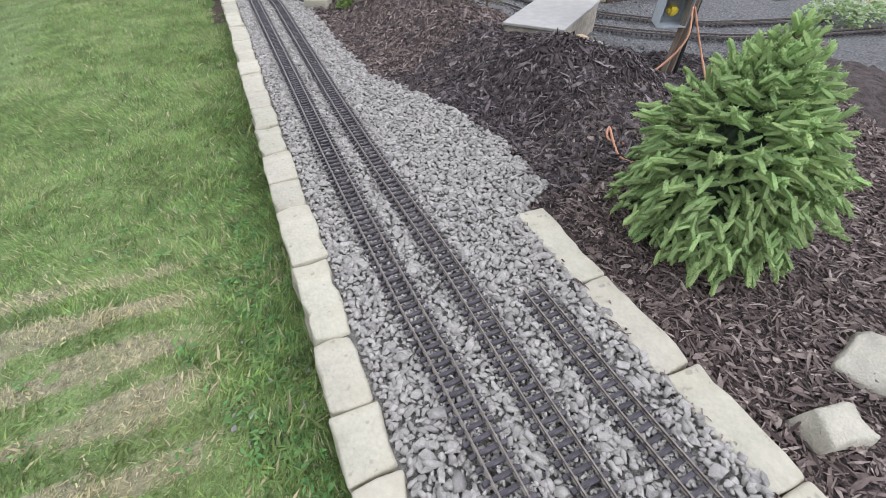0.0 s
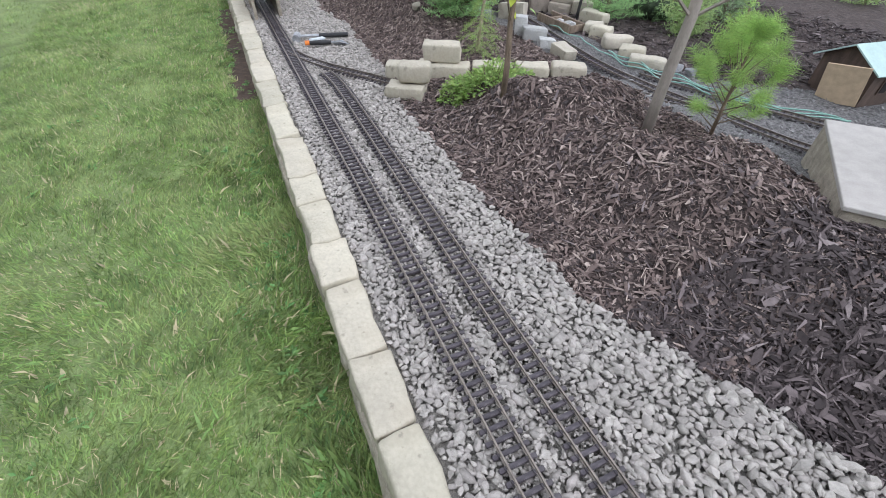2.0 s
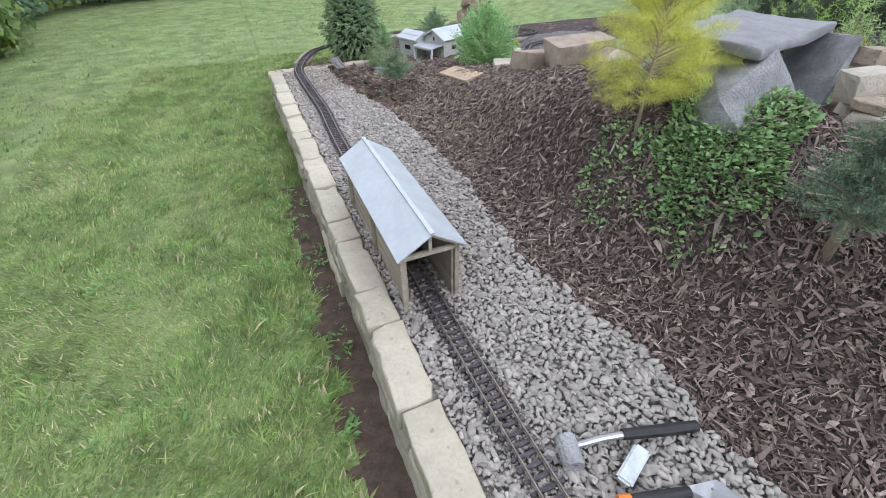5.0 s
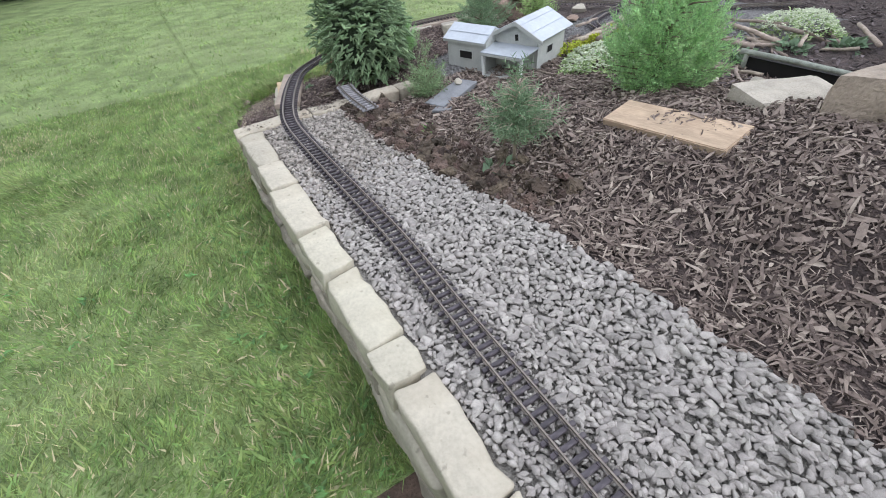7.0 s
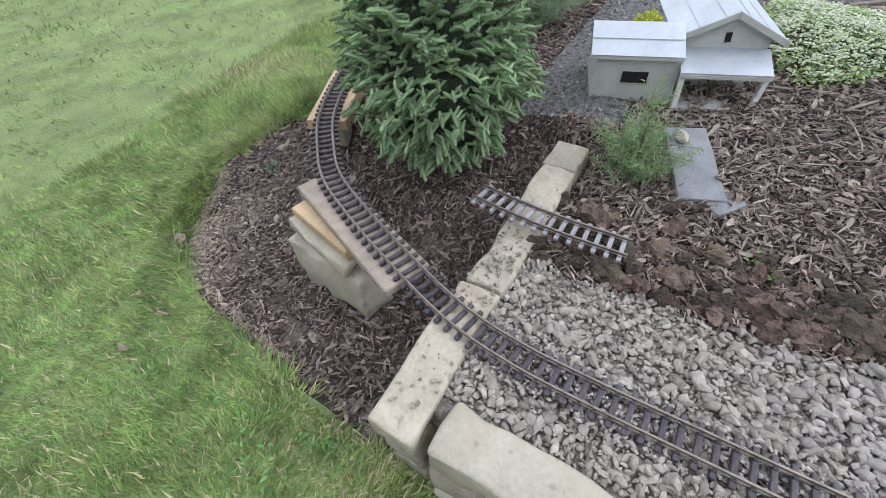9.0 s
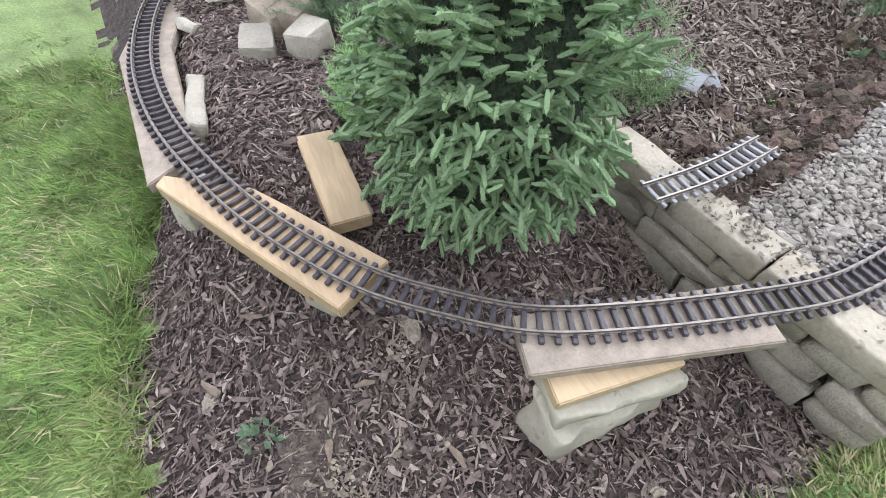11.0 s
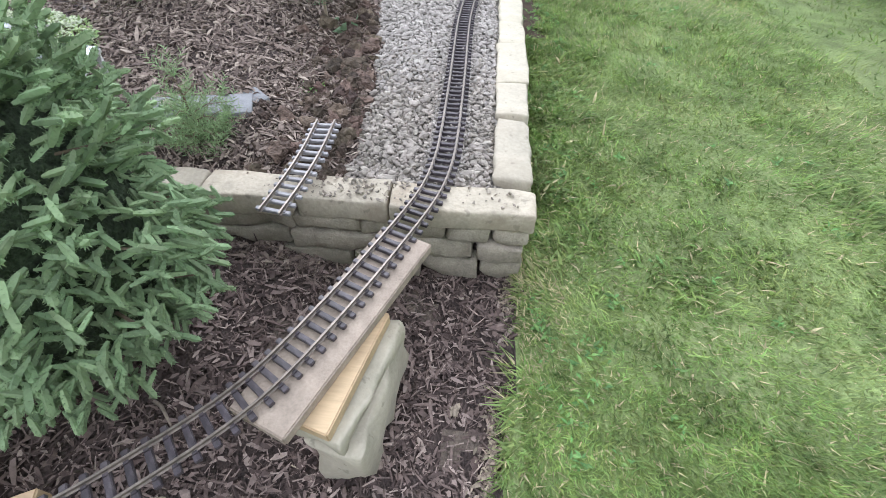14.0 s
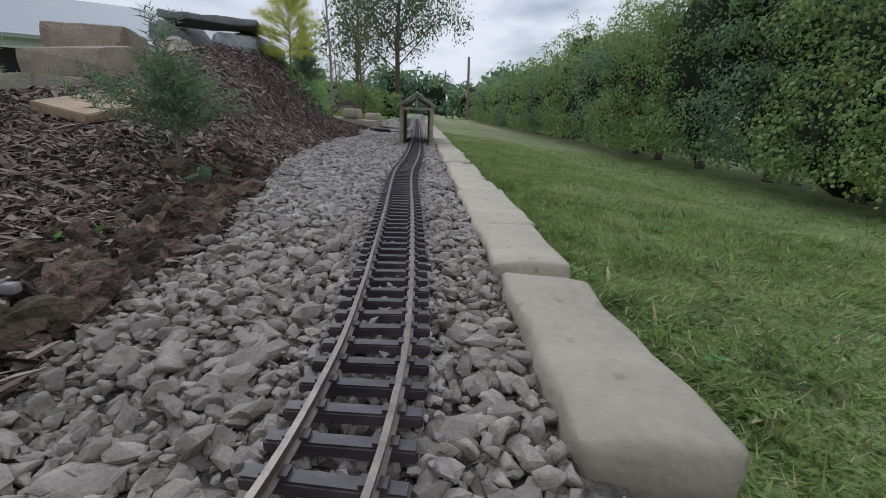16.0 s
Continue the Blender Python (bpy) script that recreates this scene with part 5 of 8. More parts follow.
def leaf_mound(name, x, y, rx, ry, h, n, size, mat, label, category="plant", seed=0, dome=True, stems=0, heads=0):
    """A low leafy plant or patch of many leaves."""
    r = np.random.default_rng(seed + 300)
    a, q = r.uniform(0, 6.283, n), np.sqrt(r.random(n))
    lx, ly = np.cos(a) * q * rx * (1 + 0.2 * np.sin(3 * a + seed)), np.sin(a) * q * ry * (1 + 0.2 * np.sin(4 * a + seed))
    top = h * (np.sqrt(np.clip(1 - q * q, 0, 1)) if dome else 1 - 0.3 * q)
    px, py = x + lx, y + ly
    pz = height(px, py) + top * r.uniform(0.35, 1.0, n) * (0.8 + 0.35 * wavy(px, py, 28, seed)) + 0.004
    s = size * r.uniform(0.6, 1.3, n)
    out = np.arctan2(ly, lx)
    m = poses(np.c_[px, py, pz], out - math.pi / 2 + r.normal(0, 0.9, n), r.normal(0.35, 0.45, n), r.normal(0, 0.4, n), np.c_[s * 1.1, s, s])
    v, f = joined([LEAF], np.zeros(n, int), m)
    root = thing(name, None, label, category)
    part("leaves", raw_mesh("leaves", v, f, mat), mat, root)
    if heads:
        a, q = np.arange(heads) * 2.39996, np.sqrt((np.arange(heads) + .5) / heads)
        q = q * r.uniform(.9, 1.06, heads)
        hx_, hy_ = x + np.cos(a) * q * rx * (1 + 0.2 * np.sin(3 * a + seed)) * .97, y + np.sin(a) * q * ry * (1 + 0.2 * np.sin(4 * a + seed)) * .97
        hz_ = height(hx_, hy_) + h * np.sqrt(np.clip(1.05 - q * q, .04, 1)) * r.uniform(.90, 1.08, heads)
        k = 7
        px, py, pz = (np.repeat(c_, k) + r.normal(0, .0075, heads * k) * w_ for c_, w_ in ((hx_, 1), (hy_, 1), (hz_, .35)))
        v, f = joined([pebble_arrays(640 + i, 8) for i in range(5)], r.integers(0, 5, heads * k), poses(np.c_[px, py, pz], r.uniform(0, 6.28, heads * k), None, None, r.uniform(.0038, .0066, heads * k)[:, None] * np.array([1, 1, .8])))
        part("flower_heads", raw_mesh("flower_heads", v, f, M_FLORET), M_FLORET, root, "whitish clustered flower heads")
    for i in range(stems):
        aa, qq = i * 2.4, 0.25 + 0.5 * (i % 3) / 2
        ex, ey = x + math.cos(aa) * rx * qq, y + math.sin(aa) * ry * qq
        part("stem", tube([(x + (ex - x) * .2, y + (ey - y) * .2, hz(x, y) - .01), (x + (ex - x) * .7, y + (ey - y) * .7, hz(x, y) + h * .45), (ex, ey, hz(ex, ey) + h * .85)],
                          [0.003, 0.0024, 0.0012], 5), M_BARK, root)
    return root


leaf_mound("leafy_shrub", 0.87, 4.72, 0.235, 0.12, 0.14, 2300, 0.021, M_LIME, "low bushy shrub with fresh light green leaves", "shrub", 1, stems=9)
leaf_mound("ground_cover", 0.94, 6.36, 0.16, 0.15, 0.030, 420, 0.022, M_GRN, "trailing green ground cover on the mulch slope", "plant", 2, dome=False)
leaf_mound("ground_cover", 1.04, 6.44, 0.19, 0.20, 0.050, 3000, 0.022, M_GRN, "dense green ground cover near the boulder", "plant", 3, dome=False)
leaf_mound("ground_cover", 0.87, 6.62, 0.13, 0.19, 0.032, 520, 0.021, M_GRN, "thin patch of creeping green plant in mulch", "plant", 4, dome=False)
leaf_mound("sedum", 1.72, 9.04, 0.34, 0.23, 0.085, 3000, 0.020, M_SEDUM, "rounded sedum with pale whitish green flower heads", "plant", 5, heads=620)
leaf_mound("sedum", 1.62, 9.30, 0.09, 0.07, 0.07, 420, 0.018, M_YEL, "small yellow-green sedum behind the model house", "plant", 6)
leaf_mound("yellow_plant", 1.86, 9.33, 0.09, 0.07, 0.05, 420, 0.020, M_YEL, "spreading yellow-green plant by the grey grit", "plant", 61)
leaf_mound("yellow_plant", 2.08, 9.38, 0.07, 0.06, 0.05, 300, 0.020, M_YEL, "small yellow-green plant by the curved track", "plant", 62)
leaf_mound("yellow_plant", 1.63, 9.60, 0.075, 0.06, 0.06, 420, 0.018, M_YEL, "small bright yellow-green plant", "plant", 7)
leaf_mound("sedum", 2.75, 8.75, 0.24, 0.2, 0.10, 900, 0.022, M_SEDUM, "pale sedum clump behind the twigs", "plant", 8, heads=260)
leaf_mound("leafy_weed", 0.61, 8.63, 0.05, 0.04, 0.025, 13, 0.055, M_WEED_G, "grey-green broad-leaved weed at the edge of the ballast", "weed", 9)
leaf_mound("leafy_weed", 0.60, 9.10, 0.035, 0.03, 0.02, 26, 0.018, M_WEED, "small green weed in the loose soil", "weed", 10)
leaf_mound("leafy_weed", 0.52, 10.62, 0.03, 0.03, 0.02, 24, 0.022, M_WEED_G, "tiny green weed in the mulch", "weed", 11)
leaf_mound("leafy_weed", 1.42, 7.55, 0.06, 0.05, 0.04, 40, 0.05, M_WEED_G, "green weed between the boulders", "weed", 12)
leaf_mound("sedum", 3.3, 2.95, 0.25, 0.2, 0.16, 900, 0.03, M_SEDUM, "pale green flowering clump beyond the yard", "plant", 13, heads=240)
for i, (px, py) in enumerate(((2.05, 8.65), (2.4, 8.6), (2.6, 8.45), (2.2, 8.75))):
    leaf_mound("leafy_weed", px, py, 0.07, 0.06, 0.05, 60, 0.045, M_WEED_G, "leafy grey-green plant among twigs", "weed", 14 + i)


M_PETAL = leafy("orange_petals", (0.75, 0.22, 0.04), 0.3, 0.3)
M_REDP = leafy("red_petals", (0.62, 0.05, 0.04), 0.3, 0.3)
leaf_mound("flower_clump", 5.13, 8.2, .07, .07, .09, 120, .035, M_PETAL, "clump of bright orange flowers in dark mulch", "flowers", 41)
leaf_mound("flower_clump", 6.9, 8.7, .16, .14, .5, 260, .05, M_REDP, "tall clump of red flowers among shrubs", "flowers", 42)


def bare_sapling(name, x, y, h, r0, label, lean=(0, 0), leaves=(), mat=None, seed=0, side=0):
    root = thing(name, pose(x, y, hz(x, y) - 0.02), label, "sapling")
    rr = random.Random(seed)
    pts = [(lean[0] * t + rr.uniform(-.006, .006), lean[1] * t + rr.uniform(-.006, .006), t * h) for t in np.linspace(0, 1, 9)]
    part("trunk", tube(pts, [r0 * (1 - 0.6 * i / 8) for i in range(9)], 9), mat or M_BARK, root, smooth=True)
    if side:
        for i in range(side):
            t = 0.3 + 0.65 * i / side
            a = i * 2.2 + seed
            b = Vector(pts[int(t * 8)])
            bm = tube([b, b + Vector((math.cos(a) * .09, math.sin(a) * .09, .07)), b + Vector((math.cos(a) * .16, math.sin(a) * .16, .17))], [r0 * .3, r0 * .22, r0 * .1], 5)
            part("limb", bm, mat or M_BARK, root)
    r = np.random.default_rng(seed)
    for mt, share in ((M_LIME, 2), (M_YEL, 1)):
        n = len(leaves) * share
        if n:
            c = np.repeat(np.array(leaves, float), share, 0)
            m = poses(c + r.normal(0, 0.03, (n, 3)), r.uniform(0, 6.28, n), r.normal(-0.5, .5, n), r.normal(0, .5, n), r.uniform(0.03, 0.052, n))
            v, f = joined([OVATE], np.zeros(n, int), m)
            part("leaves", raw_mesh("leaves", v, f, mt, smooth=True), mt, root)
    return root


OVATE = (np.array([[0, 0, 0], [-.22, .25, .05], [0, .28, 0], [.22, .25, .05], [-.26, .55, .05], [0, .58, -.01], [.26, .55, .05], [0, 1, -.16]]),
         np.array([[0, 2, 1], [0, 3, 2], [1, 2, 5], [1, 5, 4], [2, 3, 6], [2, 6, 5], [4, 5, 7], [5, 6, 7]]))
M_GREYBARK = material("grey_smooth_bark", (0.33, 0.29, 0.25), 0.2, 40, 0.8, 0.4, stretch=(1, 1, 0.3), stain=0.4, stain_scale=12, depth=0.002)
bare_sapling("young_tree", 1.176, 4.048, 1.7, 0.021, "smooth grey trunk of a young tree in mulch", (0.05, 0.0), mat=M_GREYBARK, seed=3, side=9,
             leaves=[(0.1 * math.cos(i * 2.1), 0.1 * math.sin(i * 2.1), 1.0 + 0.07 * i) for i in range(11)])
bare_sapling("young_tree", 0.775, 4.43, 1.15, 0.0125, "thin brown sapling trunk with a few yellowing leaves", (0.03, 0.03), seed=4, side=4,
             leaves=[(.03, .02, .33), (-.02, .03, .36), (.04, .02, .42), (0.03, .05, .8), (-.05, 0, .95), (0.06, .06, 1.1)])


# ---- stones and boulders ----
M_ROCK_P = material("pale_limestone", (0.50, 0.455, 0.37), 0.18, 14, 0.9, 0.7, fine=160, stain=0.4, stain_scale=9, stain_col=(0.34, 0.31, 0.25), random=0.12, depth=0.006)
M_ROCK_L = material("pale_grey_limestone", (0.46, 0.455, 0.44), 0.2, 14, 0.9, 0.8, fine=150, stain=0.4, stain_scale=9, stain_col=(0.32, 0.31, 0.29), random=0.12, depth=0.006)
M_ROCK_T = material("tan_fieldstone", (0.44, 0.40, 0.33), 0.2, 12, 0.9, 0.5, fine=150, stain=0.4, stain_scale=7, stain_col=(0.28, 0.25, 0.20), random=0.16, depth=0.005)
M_ROCK_G = material("grey_fieldstone", (0.32, 0.325, 0.335), 0.3, 14, 0.9, 0.8, fine=140, stain=0.5, stain_scale=8, stain_col=(0.22, 0.22, 0.225), random=0.2, depth=0.008)
M_ROCK_B = material("brown_sandstone", (0.34, 0.245, 0.195), 0.28, 12, 0.9, 0.7, fine=140, stain=0.5, stain_scale=8, stain_col=(0.20, 0.15, 0.11), random=0.12, depth=0.008)
M_ROCK_N = material("brown_grey_fieldstone", (0.33, 0.285, 0.235), 0.25, 13, 0.9, 0.6, fine=150, stain=0.5, stain_scale=8, stain_col=(0.23, 0.20, 0.165), random=0.18, depth=0.006)
M_ROCK_W = material("warm_tan_sandstone", (0.40, 0.325, 0.255), 0.25, 11, 0.9, 0.7, fine=120, stain=0.5, stain_scale=7, stain_col=(0.27, 0.21, 0.165), random=0.1, depth=0.008)
M_SLATE = material("blue_grey_slate", (0.235, 0.240, 0.252), 0.18, 20, 0.75, 0.6, fine=180, stain=0.4, stain_scale=12, stain_col=(0.2, 0.2, 0.2), depth=0.004)


def boulder(x, y, z, sx, sy, sz, turn=0, tilt=0, mat=M_ROCK_P, label="pale limestone rock lying in bark mulch", seed=0, name="rock", cat="rock", group="", lean=0, soft=False):
    v, f = rock_arrays(seed + 400, 3, 0.35, 1.0, 0.62 if soft else 0.5)
    v = v / np.abs(v).max(0) * np.array([sx, sy, sz])
    ob = new(name, raw_mesh(name, v, f, mat))
    ob.matrix_basis = pose(x, y, z, tilt, lean, turn)
    return tagged(ob, label, cat, group)


def slab_stone(name, lx, ly, lz, x, y, z, turn, mat, label, cat="stone block", tilt=0, lean=0, r=0.012, rough=0.005, seed=0, group=""):
    n = [max(2, min(7, int(l / 0.04))) for l in (lx, ly, lz)]
    v, f = block_arrays(lx, ly, lz, r, n, rough, seed)
    ob = new(name, raw_mesh(name, v, f, mat, smooth=True))
    ob.matrix_basis = pose(x, y, z, tilt, lean, turn)
    return tagged(ob, label, cat, group)


def roughen(bm, amount):
    """Breaks flat faces and straight edges up with chips and hollows."""
    bmesh.ops.subdivide_edges(bm, edges=bm.edges[:], cuts=5, use_grid_fill=True)
    bmesh.ops.triangulate(bm, faces=bm.faces[:])
    bm.normal_update()
    push = []
    for v in bm.verts:
        big, small = noise.noise(v.co * 13), noise.noise(v.co * 47)
        corner = 1 - min(f.normal.dot(v.normal) for f in v.link_faces)
        push.append(v.normal * (amount * (0.55 * big + 0.4 * small) - amount * 2.2 * corner))
    for v, d in zip(bm.verts, push):
        v.co += d


def crag(name, corners, mat, label, chamfer=0.009, cat="rock"):
    """An angular slab of broken rock with worn edges."""
    bm = bmesh.new()
    for c in corners:
        bm.verts.new(c)
    bmesh.ops.convex_hull(bm, input=bm.verts[:])
    bmesh.ops.delete(bm, geom=[v for v in bm.verts if not v.link_faces], context="VERTS")
    roughen(bm, chamfer)
    return tagged(part(name, bm, mat), label, cat)


def hewn(lx, ly, lz, x, y, z, turn, mat, label, seed, tilt=0, lean=0, group="", name="sandstone_block"):
    """A rough-split stone block: a box with uneven corners, broad facets and chipped edges."""
    r = random.Random(seed)
    bm = bmesh.new()
    for sx in (-1, 1):
        for sy in (-1, 1):
            for sz in (-1, 1):
                bm.verts.new((sx * lx / 2 * r.uniform(.80, 1.04), sy * ly / 2 * r.uniform(.78, 1.05), sz * lz / 2 * r.uniform(.78, 1.05)))
    for _ in range(7):
        bm.verts.new((r.uniform(-.48, .48) * lx, r.choice((-.52, .52)) * ly * r.uniform(.9, 1.05), r.uniform(-.4, .5) * lz))
    bmesh.ops.convex_hull(bm, input=bm.verts[:])
    bmesh.ops.delete(bm, geom=[v for v in bm.verts if not v.link_faces], context="VERTS")
    roughen(bm, 0.006)
    ob = part(name, bm, mat)
    ob.matrix_basis = pose(x, y, z, tilt, lean, turn)
    return tagged(ob, label, "stone block", group)


# edging blocks beside the short siding
for i, (a, b) in enumerate(zip((0.42, 0.76, 1.07, 1.352, 1.618, 1.915), (0.755, 1.062, 1.346, 1.612, 1.91, 2.235))):
    slab_stone("edging_block", 0.098, b - a, 0.12, 0.634 + (0.002, -0.003, 0.003, 0.004, 0, 0.004)[i], (a + b) / 2, -0.052, (-1, 1, 2, -1.5, 0.8, -2.5)[i],
               M_STONE, "long pale sandstone edging block beside the ballast", seed=700 + i, group="sandstone edging blocks", r=0.009)
# three rocks in the mulch
slab_stone("rock", 0.165, 0.11, 0.06, 1.10, 1.46, -0.062, 12, M_ROCK_P, "flat pale greenish limestone block in bark mulch", "rock", 5, -4, 0.012, 0.012, 802, "loose limestone rocks")
slab_stone("rock", 0.115, 0.08, 0.075, 0.862, 1.392, -0.05, -14, M_ROCK_P, "squarish pale limestone block in bark mulch", "rock", 4, 6, 0.012, 0.011, 803, "loose limestone rocks")
slab_stone("rock", 0.12, 0.08, 0.07, 1.045, 1.345, -0.045, 35, M_ROCK_P, "small greenish limestone block in bark mulch", "rock", 0, 8, 0.012, 0.012, 804, "loose limestone rocks")
# low wall of blocks at the branch line
slab_stone("wall_block", 0.19, 0.10, 0.065, 0.545, 4.930, 0.022, -40, M_STONE, "flat sandstone block lying beside the branch track", seed=720)
slab_stone("wall_block", 0.155, 0.10, 0.085, 0.60, 4.945, 0.098, -30, M_STONE, "rounded sandstone block stacked on a flat one", seed=721, r=0.02)
ROW_DIR = math.degrees(math.atan2(-0.50, 0.87))
for i, (s0, s1) in enumerate(((-.045, .112), (.118, .39), (.396, .60), (.606, .78), (.786, .96))):
    m = (s0 + s1) / 2
    slab_stone("wall_block", s1 - s0 - 0.006, 0.10, 0.100, 0.575 + 0.87 * m, 5.175 - 0.50 * m, 0.022 + 0.035 * m, ROW_DIR + (3, -2, 1, 2, -2, 3)[i],
               M_STONE, "pale sandstone block of the low wall by the branch line", seed=730 + i, group="blocks of the low wall", r=0.013)
slab_stone("wall_block", 0.188, 0.09, 0.088, 0.795, 5.070, 0.128, ROW_DIR, M_STONE, "large sandstone block set on top of the low wall", seed=740, r=0.012)
slab_stone("wall_block", 0.12, 0.06, 0.04, 1.285, 4.525, 0.085, -12, M_ROCK_P, "small pale stone slab by the yard", seed=741)
boulder(0.945, 5.79, 0.165, .038, .028, .026, 30, 0, M_ROCK_P, "small white stone on the mulch slope", 4)
# rock borders of the yard
for i, (lx, ly, lz, px, py, a, mm) in enumerate(((.20, .10, .11, 1.645, 5.79, -60, M_ROCK_P), (.085, .085, .115, 1.50, 5.455, -35, M_ROCK_L), (.150, .09, .085, 1.525, 5.34, -28, M_ROCK_L),
                                                 (.10, .075, .06, 1.53, 5.21, -25, M_ROCK_L), (.175, .085, .065, 1.51, 5.02, 86, M_ROCK_P), (.145, .14, .19, 1.94, 5.92, -30, M_ROCK_N),
                                                 (.16, .12, .085, 2.035, 5.79, -45, M_ROCK_N), (.14, .11, .08, 2.05, 5.80, -38, M_ROCK_T), (.155, .10, .10, 2.165, 5.71, -44, M_ROCK_P),
                                                 (.11, .09, .08, 1.36, 5.70, -20, M_ROCK_G), (.12, .09, .09, 1.80, 6.00, 10, M_ROCK_N), (.12, .10, .10, 2.24, 5.95, 30, M_ROCK_P))):
    hewn(lx, ly, lz, px, py, hz(px, py) + lz * .40 + (.075 if i == 7 else 0), a, mm, "irregular rough-split rock bordering the model yard", 910 + i, (i * 31) % 10 - 5, (i * 23) % 10 - 5, "yard border rocks")
slab_stone("stone_slab", .21, .12, .030, 1.99, 5.94, hz(1.94, 5.92) + .185, -35, M_ROCK_T, "flat tan slab laid over the yard rocks", "stone slab", seed=846, r=.007, rough=.008)
slab_stone("stone_slab", .15, .09, .025, 2.14, 5.83, hz(2.1, 5.8) + .135, -20, M_SLATE, "small dark slate resting on the yard rocks", "stone slab", seed=847, r=.006, rough=.008)
for i, (lx, px, py, a, lz) in enumerate(((.19, 2.085, 5.48, -76, .085), (.105, 1.93, 5.295, -53, .075), (.125, 1.92, 5.205, -62, .080), (.165, 1.895, 5.03, -32, .075),
                                        (.140, 1.855, 4.86, -52, .065), (.180, 1.835, 4.72, -44, .060))):
    slab_stone("wall_block", lx, 0.085, lz, px, py, 0.018 + lz / 2, a, M_ROCK_P if i % 2 else M_STONE, "pale stone block edging the yard track",
               seed=760 + i, group="yard edging blocks", rough=0.008, r=.013)
for i, (px, py, ss_) in enumerate(((1.925, 4.62, .04), (1.95, 4.53, .032), (1.97, 4.43, .028), (1.98, 4.33, .025), (2.58, 3.62, .045))):
    boulder(px, py, 0.045, ss_ * 1.3, ss_, ss_ * .7, i * 60, 0, M_ROCK_G, "small grey-green fieldstone by the track", 30 + i, group="small fieldstones")
# hilltop rocks
crag("boulder", [(1.01, 6.53, 0.385), (1.02, 6.49, 0.530), (1.24, 6.51, 0.645), (1.29, 6.54, 0.605), (1.36, 6.45, 0.485), (1.42, 6.49, 0.365), (1.09, 6.39, 0.405), (1.09, 6.71, 0.385),
                 (1.26, 6.75, 0.585), (1.42, 6.71, 0.405)], M_ROCK_G, "large dark grey wedge-shaped boulder on the hilltop")
crag("boulder", [(1.40, 6.50, .36), (1.50, 6.46, .38), (1.56, 6.46, .66), (1.68, 6.52, .63), (1.66, 6.72, .62), (1.50, 6.70, .40), (1.74, 6.60, .36), (1.42, 6.42, .44)], M_ROCK_G,
     "upright dark grey boulder beside the cap slab")
slab_stone("cap_slab", 0.52, 0.34, 0.040, 1.37, 6.72, 0.640, 12, M_SLATE, "broad flat grey rock slab capping the hilltop boulders", "rock slab", r=0.007, rough=0.008, seed=770, lean=-1)
boulder(1.20, 6.86, 0.49, .13, .11, .11, 55, 0, M_ROCK_G, "dark rock propping the cap slab", 143)
boulder(1.56, 6.88, 0.49, .12, .12, .12, 10, 0, M_ROCK_G, "dark boulder propping the cap slab", 43)
TUN = [(1.45, 6.28, 0.55, 0.061, 0.035), (1.42, 6.23, 0.52, 0.053, 0.014), (1.42, 6.20, 0.47, 0.060, 0.028), (1.65, 6.28, 0.52, 0.085, 0.052), (1.91, 6.33, 0.47, 0.077, 0.038),
       (1.64, 6.23, 0.46, 0.099, 0.030), (1.50, 6.16, 0.42, 0.060, 0.033), (1.57, 6.16, 0.34, 0.107, 0.058), (1.77, 6.16, 0.31, 0.077, 0.042), (1.36, 6.13, 0.35, 0.071, 0.041),
       (1.37, 6.10, 0.29, 0.065, 0.032), (1.38, 6.08, 0.23, 0.071, 0.050), (1.45, 6.28, 0.47, 0.048, 0.025), (1.61, 6.38, 0.59, 0.042, 0.025), (1.76, 6.20, 0.38, 0.093, 0.047),
       (1.61, 6.18, 0.44, 0.068, 0.020)]
for i, (px, py, pz, w, h) in enumerate(TUN):
    if i in (3, 4, 7):
        boulder(px, py + .065, pz, w * 1.16, w * .95, h * 1.25, (i * 37) % 50, (i * 23) % 14 - 7, M_ROCK_T, "rounded tan boulder stacked over the tunnel mouth", 60 + i, "boulder", "boulder", "tunnel boulders", soft=True)
    else:
        hewn(w * 2.3, w * 1.8, h * 2.6, px, py + .065, pz, (i * 37) % 50 - 25, (M_ROCK_T, M_ROCK_W, M_ROCK_T, M_ROCK_W)[i % 4], "rough-split tan stone stacked over the tunnel mouth", 930 + i,
             (i * 23) % 14 - 7, (i * 17) % 16 - 8, "tunnel boulders", "boulder")
# earth and rubble core behind the stacked boulders
for i, (px, py, pz, s) in enumerate(((1.56, 6.36, .36, .15), (1.74, 6.40, .30, .17), (1.88, 6.40, .18, .16), (1.40, 6.20, .28, .11))):
    boulder(px, py, pz, s, s * .8, s * .95, i * 70, 0, M_ROCK_B, "brown sandstone boulder behind the stacked stones", 150 + i, group="tunnel boulders", name="boulder", cat="boulder")
for i in range(10):
    px, py = 2.04 + 0.17 * (i % 5) + 0.05 * (i // 5), 6.25 + 0.3 * (i // 5) + 0.1 * math.sin(i * 2)
    boulder(px, py, hz(px, py) + 0.03, .08 - .02 * (i % 3), .06, .045, i * 41, 0, M_ROCK_T if i % 3 else M_ROCK_G, "rounded field boulder on the garden slope", 70 + i, group="slope boulders", soft=True)
